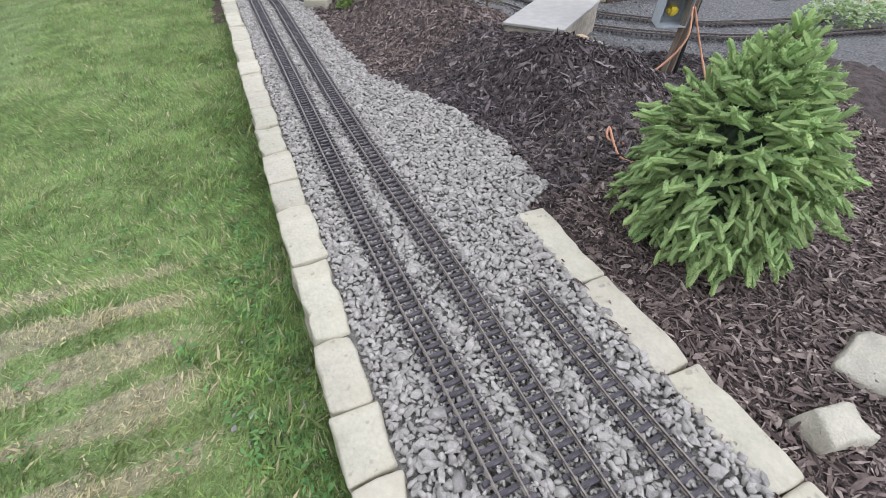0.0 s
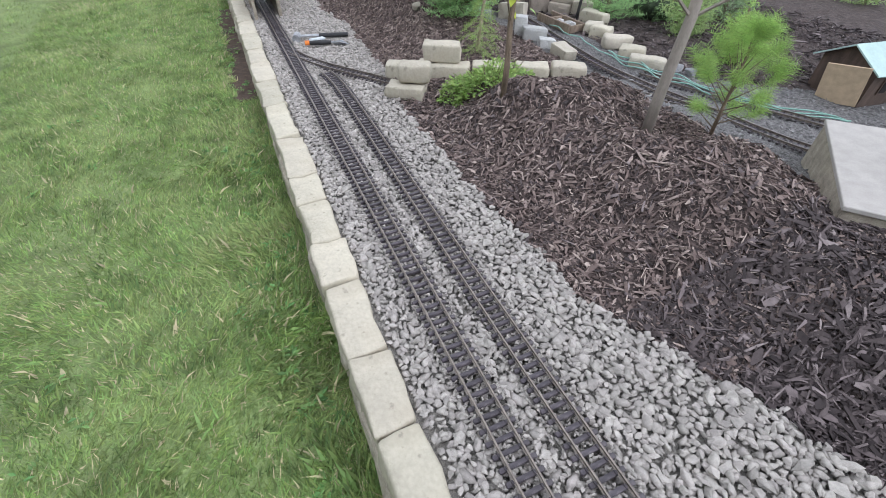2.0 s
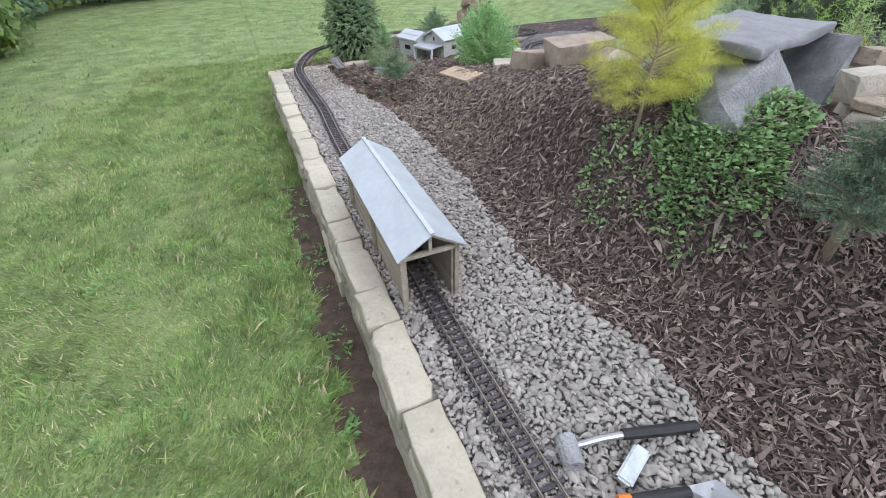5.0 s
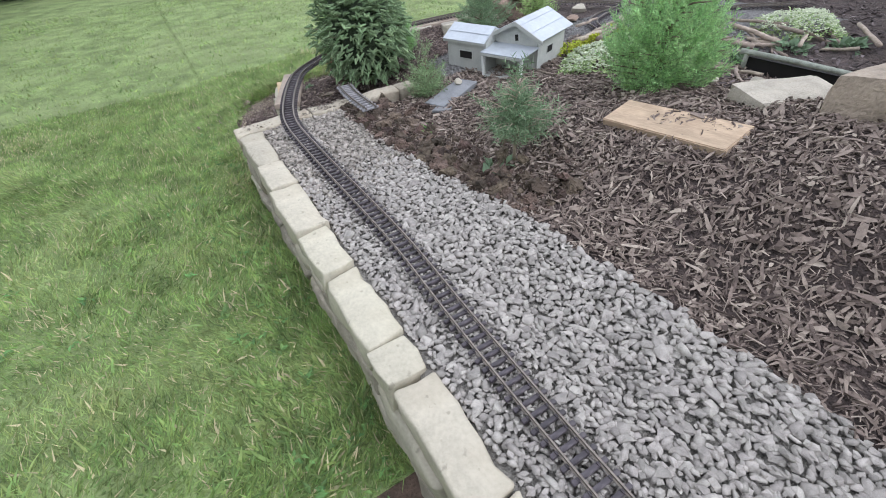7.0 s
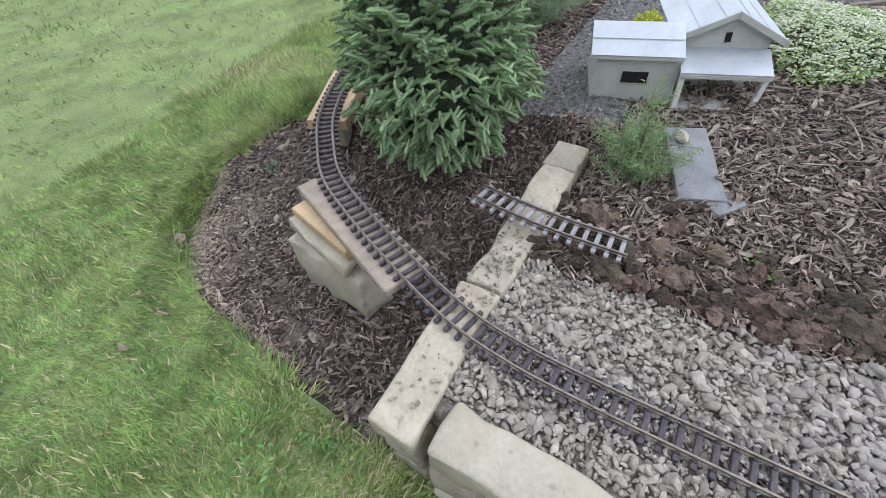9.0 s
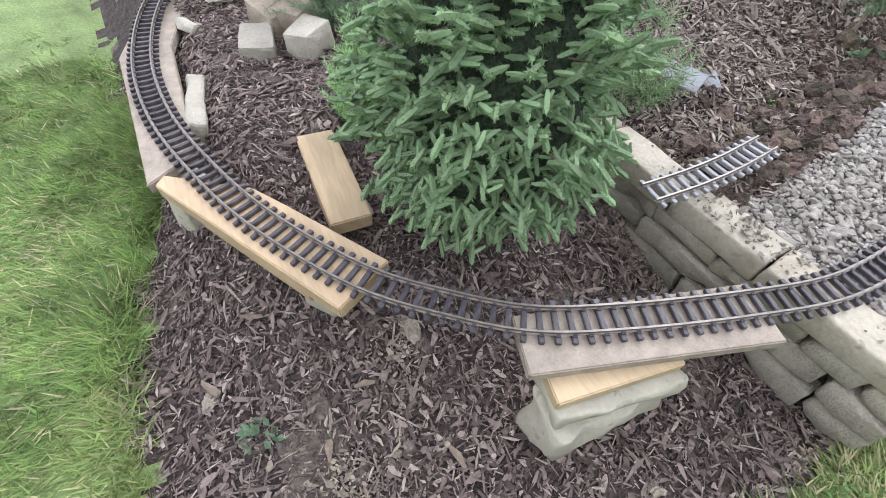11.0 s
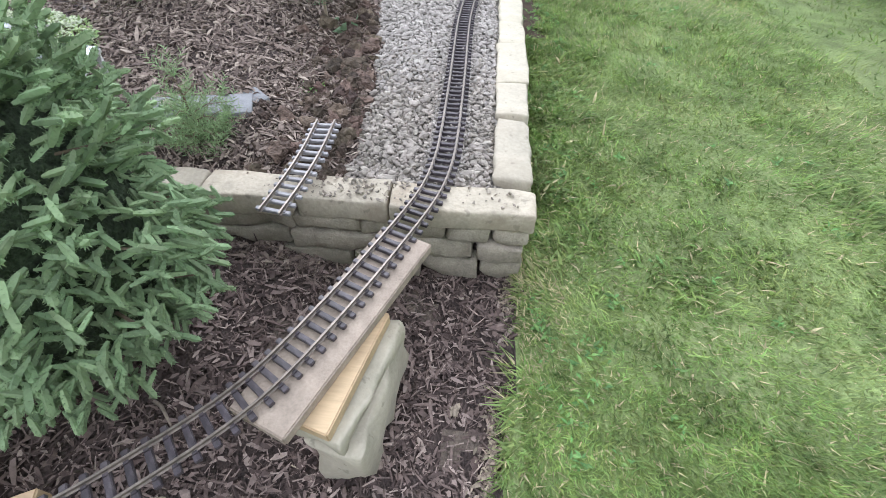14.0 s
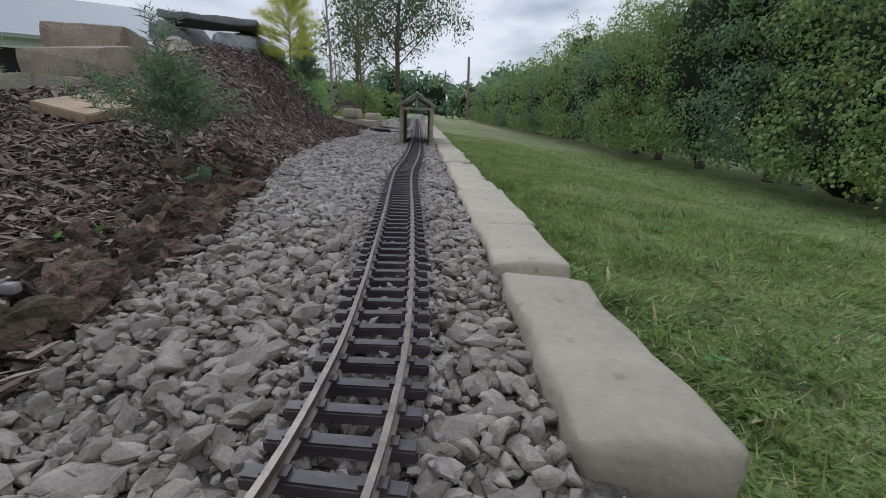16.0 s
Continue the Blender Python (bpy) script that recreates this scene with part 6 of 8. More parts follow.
# sandstone boulders along the bank
hewn(.36, .16, .15, 1.370, 8.150, 0.162, -24, M_ROCK_P, "long pale rough-split sandstone block along the bank", 811, 4, 3, "bank stones")
hewn(.36, .21, .19, 1.385, 7.885, 0.270, -8, M_ROCK_W, "big tan rough-split sandstone block on the bank", 812, -4, 2, "bank stones")
hewn(.37, .18, .16, 1.46, 7.68, 0.375, -5, M_ROCK_W, "tan sandstone block high on the bank", 813, 3, -3, "bank stones")
boulder(1.52, 7.45, 0.33, .16, .12, .11, 10, 0, M_ROCK_B, "brown weathered boulder high on the bank", 94)
boulder(1.35, 7.25, 0.40, .10, .08, .09, 10, 0, M_ROCK_P, "pale rock below the cap slab", 95)
# across the garden: rocks, slabs and a spread of pale field stones
slab_stone("stone_slab", .26, .13, .035, 2.30, 6.17, hz(2.3, 6.17) + .07, 20, M_ROCK_P, "flat pale slab laid on garden rocks", "stone slab", seed=841, r=.008)
boulder(2.24, 6.2, hz(2.24, 6.2) + .02, .08, .06, .05, 0, 0, M_ROCK_N, "grey-brown rock under a flat slab", 160)
slab_stone("stone_slab", .40, .28, .10, 3.26, 6.58, hz(3.26, 6.58) + .04, -45, M_ROCK_L, "thick flat pale grey stone slab in the garden", "stone slab", seed=842, r=.008, rough=.006)
slab_stone("stone_slab", .5, .3, .04, 4.85, 8.62, .02, 10, M_STONE, "pale flat paving slab across the garden", "stone slab", seed=845, r=.008)
rs = random.Random(77)
for i in range(44):
    u, w = rs.random(), rs.gauss(0, .16)
    px, py, s_ = 4.02 + 1.15 * u + .5 * w, 6.95 + .85 * u - .7 * w, rs.uniform(.035, .095)
    boulder(px, py, hz(px, py) + s_ * .3, s_, s_ * .75, s_ * .55, rs.uniform(0, 360), 0, (M_ROCK_P, M_ROCK_T, M_ROCK_P, M_ROCK_N)[i % 4],
            "pale rounded field stone in a long heap", 170 + i % 9, group="heaped field stones", soft=True)
for i in range(56):
    px, py, s_ = rs.uniform(3.35, 4.5), rs.gauss(0, .22), rs.uniform(.035, .085)
    py += 7.05 - .75 * (px - 3.3)
    boulder(px, py, hz(px, py) + s_ * .3, s_ * 1.2, s_ * .85, s_ * .55, rs.uniform(0, 360), 0, (M_ROCK_L, M_ROCK_P, M_ROCK_T, M_ROCK_L)[i % 4],
            "pale field stone in a broad spread of rocks", 200 + i % 9, group="spread field stones", soft=i % 2 == 0)
for i, (px, py, s_) in enumerate(((2.6, 6.6, .09), (2.85, 6.75, .07), (3.3, 7.5, .1), (3.6, 7.0, .08), (2.55, 7.1, .09), (3.9, 6.2, .09), (3.2, 6.15, .07), (2.75, 5.55, .06))):
    boulder(px, py, hz(px, py) + s_ * .25, s_ * 1.2, s_ * .85, s_ * .6, i * 50, 0, (M_ROCK_P, M_ROCK_N, M_ROCK_G)[i % 3], "scattered garden rock in dark mulch", 190 + i, group="scattered garden rocks")
# end bed
hewn(.150, .100, .085, 1.60, 10.19, 0.035, 15, M_ROCK_W, "tan blocky rock in a small pile", 921, 4, -6, "rock pile", "rock")
hewn(.150, .095, .075, 1.49, 10.27, 0.018, 165, M_ROCK_T, "flat pale rock in a small pile", 922, -5, 4, "rock pile", "rock")
hewn(.110, .095, .090, 1.41, 10.14, 0.038, 120, M_ROCK_P, "blocky pale rock in a small pile", 923, 3, 8, "rock pile", "rock")
hewn(.125, .095, .100, 1.53, 10.13, 0.055, 30, M_ROCK_W, "upright tan rock in a small pile", 924, -8, 3, "rock pile", "rock")
boulder(1.98, 10.25, 0.06, .19, .15, .09, 20, 0, M_ROCK_B, "broad brown sandstone boulder", 101, group="brown boulders")
boulder(2.02, 10.22, 0.18, .17, .13, .085, 50, 0, M_ROCK_B, "brown sandstone boulder stacked on another", 102, group="brown boulders")
boulder(2.05, 10.20, 0.30, .15, .12, .08, 90, 0, M_ROCK_B, "top brown sandstone boulder of a stack", 103, group="brown boulders")
boulder(2.15, 9.83, 0.03, .045, .035, .02, 0, 0, M_ROCK_B, "small rusty flat stone", 104)
slab_stone("slate_slab", 0.275, 0.11, 0.022, 0.857, 9.300, 0.014, 21, M_SLATE, "flat blue-grey slate slab lying on the mulch", "slate", r=0.003, rough=0.003, seed=780, lean=-5)
slab_stone("slate_slab", 0.085, 0.06, 0.014, 0.745, 9.205, 0.004, -38, M_SLATE, "broken end of the slate slab half under mulch", "slate", r=0.004, rough=0.007, seed=781, lean=-4)
boulder(0.925, 9.345, 0.046, .022, .02, .016, 0, 0, M_ROCK_P, "little tan stone on the slate slab", 105)


# ---- timber and piers under the loop ----
def plank(name, corners, z, t, mat, label, cat="plank", parent=None):
    bm = bmesh.new()
    lo = [bm.verts.new((x, y, z - t)) for x, y in corners]
    hi = [bm.verts.new((x, y, z)) for x, y in corners]
    bm.faces.new(hi)
    bm.faces.new(lo[::-1])
    for i in range(len(corners)):
        j = (i + 1) % len(corners)
        bm.faces.new((lo[i], lo[j], hi[j], hi[i]))
    bmesh.ops.recalc_face_normals(bm, faces=bm.faces)
    bmesh.ops.bevel(bm, geom=bm.edges[:], offset=0.0025, segments=2, affect="EDGES")
    return tagged(part(name, bm, mat), label, cat)


M_PLANK_G = material("grey_plank", (0.37, 0.305, 0.245), 0.2, 30, 0.85, 0.5, fine=200, stain=0.35, stain_scale=10, stain_col=(0.36, 0.29, 0.23), depth=0.003)
plank("bridge_plank", [(.299, 10.183), (.400, 10.145), (.240, 9.725), (.130, 9.768)], 0.0105, 0.024, M_PLANK_G, "weathered pinkish plank carrying the curved track")
plank("pine_board", [(.244, 10.163), (.345, 10.135), (.270, 9.90), (.190, 9.932)], -0.0140, 0.028, M_WOODY, "yellow pine board between plank and stones")
slab_stone("pier_stone", 0.25, 0.11, 0.046, 0.245, 10.035, -0.066, 77, M_STONE, "upper pale stone of a track pier", seed=790, group="pier stones", r=0.012, rough=0.012)
slab_stone("pier_stone", 0.27, 0.105, 0.18, 0.236, 10.025, -0.180, 83, M_STONE, "lower pale stone of a track pier", seed=791, group="pier stones", r=0.014, rough=0.014)
plank("pine_board", [(.613, 10.275), (.560, 10.396), (1.035, 10.622), (1.06, 10.600), (.93, 10.445), (.85, 10.40)], 0.0045, 0.034, M_WOODY, "fresh yellow pine board under the curved track")
plank("pine_board", [(.70, 10.33), (.64, 10.43), (.93, 10.565), (.98, 10.47)], -0.030, 0.03, M_WOODY, "second pine board laid below the first")
slab_stone("pier_stone", 0.09, 0.085, 0.26, 1.085, 10.585, -0.152, 20, M_STONE, "upright pale stone post carrying the planks", seed=792, group="pier stones", tilt=4, lean=-5)
slab_stone("pier_stone", 0.09, 0.07, 0.09, 0.68, 10.39, -0.10, 30, M_STONE, "small pale stone under the pine board", seed=793, group="pier stones")
plank("bridge_plank", [(1.035, 10.635), (1.10, 10.525), (1.62, 10.49), (2.2, 10.30), (2.24, 10.41), (1.62, 10.628)], 0.0080, 0.026, M_PLANK_G, "long weathered plank carrying the far curve")
slab_stone("pier_stone", 0.24, 0.05, 0.16, 1.33, 10.50, -0.07, -12, M_ROCK_P, "leaning pale stone slab beside the plank", seed=794, group="pier stones", tilt=14)
slab_stone("pier_stone", 0.12, 0.10, 0.24, 1.75, 10.53, -0.14, 5, M_STONE, "pale stone pier under the far plank", seed=795, group="pier stones")
tb = tagged(part("timber_offcut", box(0.285, 0.092, 0.042, 0, 0, 0, bevel=0.003), M_WOODY), "short yellow pine timber offcut lying on the mulch", "timber")
tb.matrix_basis = pose(0.918, 10.275, hz(.918, 10.275) + 0.020, 4, -6, -5)
M_PLANK_T = material("tan_plank", (0.50, 0.375, 0.26), 0.2, 30, 0.85, 0.5, fine=200, stain=0.45, stain_scale=9, stain_col=(0.34, 0.24, 0.16), stretch=(1, 0.2, 1), depth=0.003)
pl = tagged(part("loose_plank", box(0.135, 0.42, 0.026, 0, 0, 0, bevel=0.003), M_PLANK_T), "loose tan plank lying on the mulch bank", "plank")
pl.matrix_basis = pose(1.033, 8.295, 0.162, -7, -13, 2)


# ---- model buildings and railway fittings ----
M_GREYPAINT = material("grey_house_paint", (0.47, 0.475, 0.445), 0.10, 20, 0.8, 0.2, stain=0.25, stain_scale=9, stain_col=(0.33, 0.32, 0.29), depth=0.002)
M_WHITE = material("white_paint", (0.74, 0.74, 0.72), 0.06, 25, 0.6, 0.15, stain=0.2, stain_scale=12, stain_col=(0.6, 0.59, 0.55), depth=0.001)
M_WOODB = material("dark_brown_shed_wood", (0.095, 0.065, 0.05), 0.3, 40, 0.85, 0.4, stretch=(1, 1, 0.15), depth=0.002)
M_TEAL = material("pale_teal_roof", (0.42, 0.56, 0.53), 0.1, 12, 0.5, 0.15, stain=0.25, stain_scale=7, stain_col=(0.36, 0.46, 0.44), depth=0.001)
M_TAN = material("tan_fibreboard", (0.52, 0.40, 0.27), 0.12, 40, 0.85, 0.3, depth=0.001)
M_BLUE = material("sky_blue_paint", (0.20, 0.45, 0.70), 0.10, 25, 0.6, 0.15, depth=0.001)
M_CEMENT = material("cement_board", (0.40, 0.375, 0.345), 0.10, 25, 0.9, 0.3, fine=220, stain=0.3, stain_scale=6, stain_col=(0.34, 0.315, 0.285), depth=0.002)
M_RED = material("red_paint", (0.46, 0.075, 0.055), 0.15, 25, 0.6, 0.15, depth=0.001)
M_BLACK = material("black_rubber", (0.022, 0.022, 0.024), 0.25, 60, 0.55, 0.2, depth=0.001)
M_ORANGE = material("orange_plastic", (0.80, 0.22, 0.03), 0.1, 40, 0.4, 0.1, depth=0.001)
M_CORD = material("salmon_extension_cord", (0.68, 0.33, 0.20), 0.12, 40, 0.5, 0.1, depth=0.001)
M_STEEL = material("dull_steel", (0.42, 0.43, 0.45), 0.15, 40, 0.4, 0.1, metal=0.7, depth=0.001)
M_HOSE = material("faded_green_hose", (0.24, 0.43, 0.36), 0.15, 30, 0.55, 0.15, depth=0.001)
M_YELLOW = material("yellow_plastic", (0.65, 0.50, 0.05), 0.1, 40, 0.45, 0.1, depth=0.001)
M_BOXG = material("grey_box_plastic", (0.42, 0.45, 0.48), 0.08, 30, 0.45, 0.1, depth=0.001)
M_POST = material("old_post_wood", (0.26, 0.20, 0.15), 0.3, 40, 0.9, 0.5, stretch=(1, 1, 0.15), depth=0.003)
M_PACKET = material("cloudy_plastic", (0.60, 0.64, 0.66), 0.15, 40, 0.35, 0.6, depth=0.004)
M_LOG_G = material("grey_green_pole", (0.30, 0.32, 0.27), 0.25, 50, 0.9, 0.5, depth=0.002)
M_LOG = material("twig_bark", (0.35, 0.285, 0.23), 0.3, 50, 0.9, 0.5, random=0.25, stretch=(1, 1, 1), depth=0.002)


def prism(pts, y0, y1, axis="y"):
    """A solid with the outline pts (in x and z), from y0 to y1."""
    bm = bmesh.new()
    a = [bm.verts.new((x, y0, z)) for x, z in pts]
    b = [bm.verts.new((x, y1, z)) for x, z in pts]
    bm.faces.new(a)
    bm.faces.new(b[::-1])
    for i in range(len(pts)):
        j = (i + 1) % len(pts)
        bm.faces.new((a[j], a[i], b[i], b[j]))
    return bm


def roof_sheet(root, p, q, r_, s_, t, mat, name="roof_sheet"):
    """A thin sheet through four corners."""
    bm = bmesh.new()
    n = (Vector(q) - Vector(p)).cross(Vector(s_) - Vector(p)).normalized() * t
    lo = [bm.verts.new(Vector(c)) for c in (p, q, r_, s_)]
    hi = [bm.verts.new(Vector(c) + n) for c in (p, q, r_, s_)]
    bm.faces.new(lo)
    bm.faces.new(hi[::-1])
    for i in range(4):
        j = (i + 1) % 4
        bm.faces.new((lo[j], lo[i], hi[i], hi[j]))
    return part(name, bm, mat, root)


def model_house():
    ang = math.degrees(math.atan2(0.938, -0.347))
    root = thing("model_house", pose(1.195, 9.20, 0.010, 0, 0, ang), "grey wooden model house with tin roofs and white porch posts", "model house")
    # local x runs along the front, local -y into the depth
    V = lambda d: -d
    part("body", prism([(-.018, 0), (.222, 0), (.222, .163), (.102, .233), (-.018, .163)], V(.40), V(.118)), M_GREYPAINT, root, "grey two-storey gabled body")
    bm = bmesh.new()
    side = ((.028, 0), (.212, 0), (.212, .146), (.120, .196), (.028, .146))
    a = [bm.verts.new((.224, V(d), z)) for d, z in side]
    b = [bm.verts.new((.462, V(d), z)) for d, z in side]
    bm.faces.new(a)
    bm.faces.new(b[::-1])
    for i in range(5):
        bm.faces.new((a[(i + 1) % 5], a[i], b[i], b[(i + 1) % 5]))
    part("wing", bm, M_GREYPAINT, root, "lower side wing with gable end")
    slope = .072 / .148
    for sgn in (-1, 1):
        x1 = .102 + sgn * .150
        z1 = .243 - .150 * slope
        roof_sheet(root, (.102, V(.098), .243), (x1, V(.098), z1), (x1, V(.43), z1), (.102, V(.43), .243), .004 * sgn, M_TIN, "main_roof")
        for k in (1, 3):
            o = part("roof_seam", box(.003, .332, .0012, 0, 0, 0), M_TIN, root)
            u = k / 5 * .150
            o.matrix_basis = pose(.102 + sgn * u, V(.264), .2445 - u * slope, 0, sgn * math.degrees(math.atan(slope)), 0)
        o = part("bargeboard", box(.172, .006, .016, 0, 0, 0), M_GREYPAINT, root)
        o.matrix_basis = pose(.102 + sgn * .076, V(.0945), .243 - .075 * slope - .009, 0, sgn * math.degrees(math.atan(slope)), 0)
        d1 = .120 + sgn * .107
        z2 = .203 - .107 * .51
        roof_sheet(root, (.226, V(.120), .203), (.226, V(d1), z2), (.482, V(d1), z2), (.482, V(.120), .203), -.004 * sgn, M_TIN, "wing_roof")
        dm = .120 + sgn * .056
        o = part("roof_seam", box(.252, .003, .0015, 0, 0, 0), M_TIN, root)
        o.matrix_basis = pose(.354, V(dm), .203 - .056 * .51 + .003, sgn * 27, 0, 0)
    o = part("fascia", box(.256, .004, .012, 0, 0, 0), M_GREYPAINT, root)
    o.matrix_basis = pose(.354, V(.0165), .203 - .107 * .51 - .007)
    roof_sheet(root, (-.026, V(.118), .131), (.222, V(.118), .131), (.232, V(-.012), .113), (-.008, V(-.012), .113), .004, M_TIN, "porch_roof")
    o = part("fascia", box(.240, .004, .010, 0, 0, 0), M_GREYPAINT, root)
    o.matrix_basis = pose(.112, V(-.0125), .107)
    for px, tilt in ((.006, -3), (.215, 4)):
        o = part("porch_post", box(.014, .014, .108, 0, 0, .054, bevel=.001), M_WHITE, root, "white square porch post")
        o.matrix_basis = pose(px, V(-.002), .004, 0, tilt, 0)
    o = part("porch_floor", box(.232, .124, .012, 0, 0, 0, bevel=.001), M_GREYPAINT, root)
    o.matrix_basis = pose(.106, V(.055), .003)

    def window(x, d, z, w, h, side=False, turn=0):
        fr = part("window", box(w + .008, .004, h + .008, 0, 0, 0), M_GREYPAINT, root, "small dark window in a grey frame")
        fr.matrix_basis = pose(x, V(d), z, 0, turn, 90 if side else 0)
        part("pane", box(w, .0055, h, 0, .0005, 0), M_DARK, fr)
    window(.345, .0275, .080, .074, .034)
    window(.100, .1175, .166, .017, .028, turn=8)
    window(-.0185, .24, .10, .05, .03, True)
    # Near-black plates on the wall paint the shade of gaps.
    for x, z, w, h in ((.19, .105, .03, .014), (.163, .105, .008, .02)):
        o = part("gap", box(w, .004, h, 0, 0, 0), M_DARK, root, "near-black plate drawn as a shaded gap above the porch boards")
        o.matrix_basis = pose(x, V(.1174), z)
    for x, w, m in ((.155, .10, M_GREYPAINT), (.05, .095, M_GREYPAINT)):
        d = part("door", box(w, .005, .09, 0, 0, 0, bevel=.001), m, root, "grey panel door under the porch")
        d.matrix_basis = pose(x, V(.1165), .053)
    return root


model_house()


def yard_shed():
    root = thing("model_shed", pose(2.34, 3.95, hz(2.4, 4.0), 0, 0, -9), "long dark brown model shed with pale teal roof", "model shed")
    part("wall", prism([(0, 0), (.53, 0), (.53, .16), (0, .16)], 0, .26), M_WOODB, root, "dark brown board walls")
    for y0, z0, y1, z1 in ((-.03, .15, .13, .235), (.29, .15, .13, .235)):
        for i in range(3):
            roof_sheet(root, (-.03 + i * .2, y0, z0), (.168 + i * .2, y0, z0), (.168 + i * .2, y1, z1), (-.03 + i * .2, y1, z1), -.006 if y0 < 0 else .006, M_TEAL, "roof_panel")
    bm = bmesh.new()
    for x in (0.001, .529):
        a = [bm.verts.new((x, y, z)) for y, z in ((0, .16), (.26, .16), (.13, .23))]
        bm.faces.new(a)
    part("gable", bm, M_WOODB, root)
    for x in (.09, .25, .41):
        fr = part("window", box(.05, .006, .065, 0, 0, 0), M_WOODB, root, "dark narrow shed window")
        fr.matrix_basis = pose(x, -.002, .085)
        part("pane", box(.034, .008, .05, 0, -.001, 0), M_DARK, fr)
    dp = tagged(part("leaning_board", box(.16, .008, .17, 0, 0, 0, bevel=.001), M_TAN), "tan board with a small hole leaning against the shed", "board")
    dp.matrix_basis = pose(2.29, 4.03, hz(2.2, 4.0) + .088, -8, 6, 105)
    # A near-black plate paints the shaded hole on the board.
    bm = box(.02, .004, .02, 0, -.004, .03)
    part("hole", bm, M_DARK, dp)


yard_shed()


def blue_house():
    root = thing("model_house", pose(3.22, 4.05, hz(3.3, 4.0), 0, 0, -8), "light blue model house with white-framed windows", "model house")
    part("wall", prism([(0, 0), (.34, 0), (.34, .24), (.17, .33), (0, .24)], 0, .3), M_BLUE, root, "light blue painted walls")
    for s in (-1, 1):
        x1 = .17 + s * .20
        roof_sheet(root, (.17, -.02, .335), (x1, -.02, .229), (x1, .32, .229), (.17, .32, .335), .006 * s, M_BLUE, "roof_panel")
    for x, z in ((.07, .17), (.17, .20), (.27, .17), (.27, .07)):
        fr = part("window", box(.06, .006, .07, 0, 0, 0), M_WHITE, root, "white-framed window with dark panes")
        fr.matrix_basis = pose(x, -.002, z)
        for q in (-1, 1):
            part("pane", box(.019, .008, .054, q * .012, -.001, 0), M_DARK, fr)
    fr = part("door", box(.07, .006, .12, 0, 0, 0), M_WHITE, root, "white arched front door")
    fr.matrix_basis = pose(.11, -.002, .06)
    part("door_leaf", box(.05, .008, .10, 0, -.001, -.004), M_BLUE, fr)


blue_house()


def small_model(x, y, w, h, turn, label, wall=M_RED, roof=M_TIN):
    root = thing("model_building", pose(x, y, hz(x, y), 0, 0, turn), label, "model building")
    part("wall", prism([(0, 0), (w, 0), (w, h * .75), (w / 2, h), (0, h * .75)], 0, w * .8), wall, root)
    for s in (-1, 1):
        x1 = w / 2 + s * w * .58
        roof_sheet(root, (w / 2, -.01, h + .003), (x1, -.01, h * .72), (x1, w * .8 + .01, h * .72), (w / 2, w * .8 + .01, h + .003), .005 * s, roof, "roof_panel")
    for i in range(2):
        fr = part("window", box(w * .16, .006, h * .2, 0, 0, 0), M_WHITE, root)
        fr.matrix_basis = pose(w * (.28 + .44 * i), -.002, h * .45)
        part("pane", box(w * .1, .008, h * .14, 0, -.001, 0), M_DARK, fr)


small_model(3.75, 2.95, .38, .26, -30, "red model building with white windows beyond the yard")
small_model(3.78, 5.98, .30, .44, -40, "pale model building with a light teal roof among stones", M_WHITE, M_TEAL)
small_model(5.92, 8.16, .42, .40, -35, "small red model building on the far side")


def cement_lid():
    root = thing("lidded_box", None, "wooden box sunk in mulch with a grey cement-board lid", "box")
    bm = bmesh.new()
    cs = [(1.19, 3.40), (1.39, 3.155), (1.88, 3.50), (1.655, 3.745)]
    lo = [bm.verts.new((x, y, .178)) for x, y in cs]
    hi = [bm.verts.new((x, y, .192)) for x, y in cs]
    bm.faces.new(hi)
    bm.faces.new(lo[::-1])
    for i in range(4):
        j = (i + 1) % 4
        bm.faces.new((lo[i], lo[j], hi[j], hi[i]))
    bmesh.ops.recalc_face_normals(bm, faces=bm.faces)
    bmesh.ops.bevel(bm, geom=bm.edges[:], offset=.002, segments=1, affect="EDGES")
    part("lid", bm, M_CEMENT, root, "pale grey cement-board lid")
    mid = Vector((sum(c[0] for c in cs) / 4, sum(c[1] for c in cs) / 4, 0))
    inn = [mid + (Vector((x, y, 0)) - mid) * .94 for x, y in cs]
    for i in range(4):
        a, b = inn[i], inn[(i + 1) % 4]
        d = b - a
        o = part("side_board", box(d.length, .014, .20, 0, 0, 0, bevel=.001), M_WOODG, root)
        o.matrix_basis = pose(*((a + b) / 2)[:2], .076, 0, 0, math.degrees(math.atan2(d.y, d.x)))


cement_lid()
slab_stone("stone_slab", 0.13, 0.07, 0.02, 1.50, 3.06, hz(1.5, 3.06) + .02, 20, M_ROCK_P, "flat pale stone beside the lidded box", "stone slab", seed=801)
for i, (px, py, a) in enumerate(((1.435, 3.07, 70), (1.57, 3.04, 100))):
    o = tagged(part("wood_scrap", box(.085, .035, .018, 0, 0, 0, bevel=.002), M_WOODY), "small offcut of pale wood by the stone", "wood scrap", "wood scraps")
    o.matrix_basis = pose(px, py, hz(px, py) + .022, 3, 8, a)


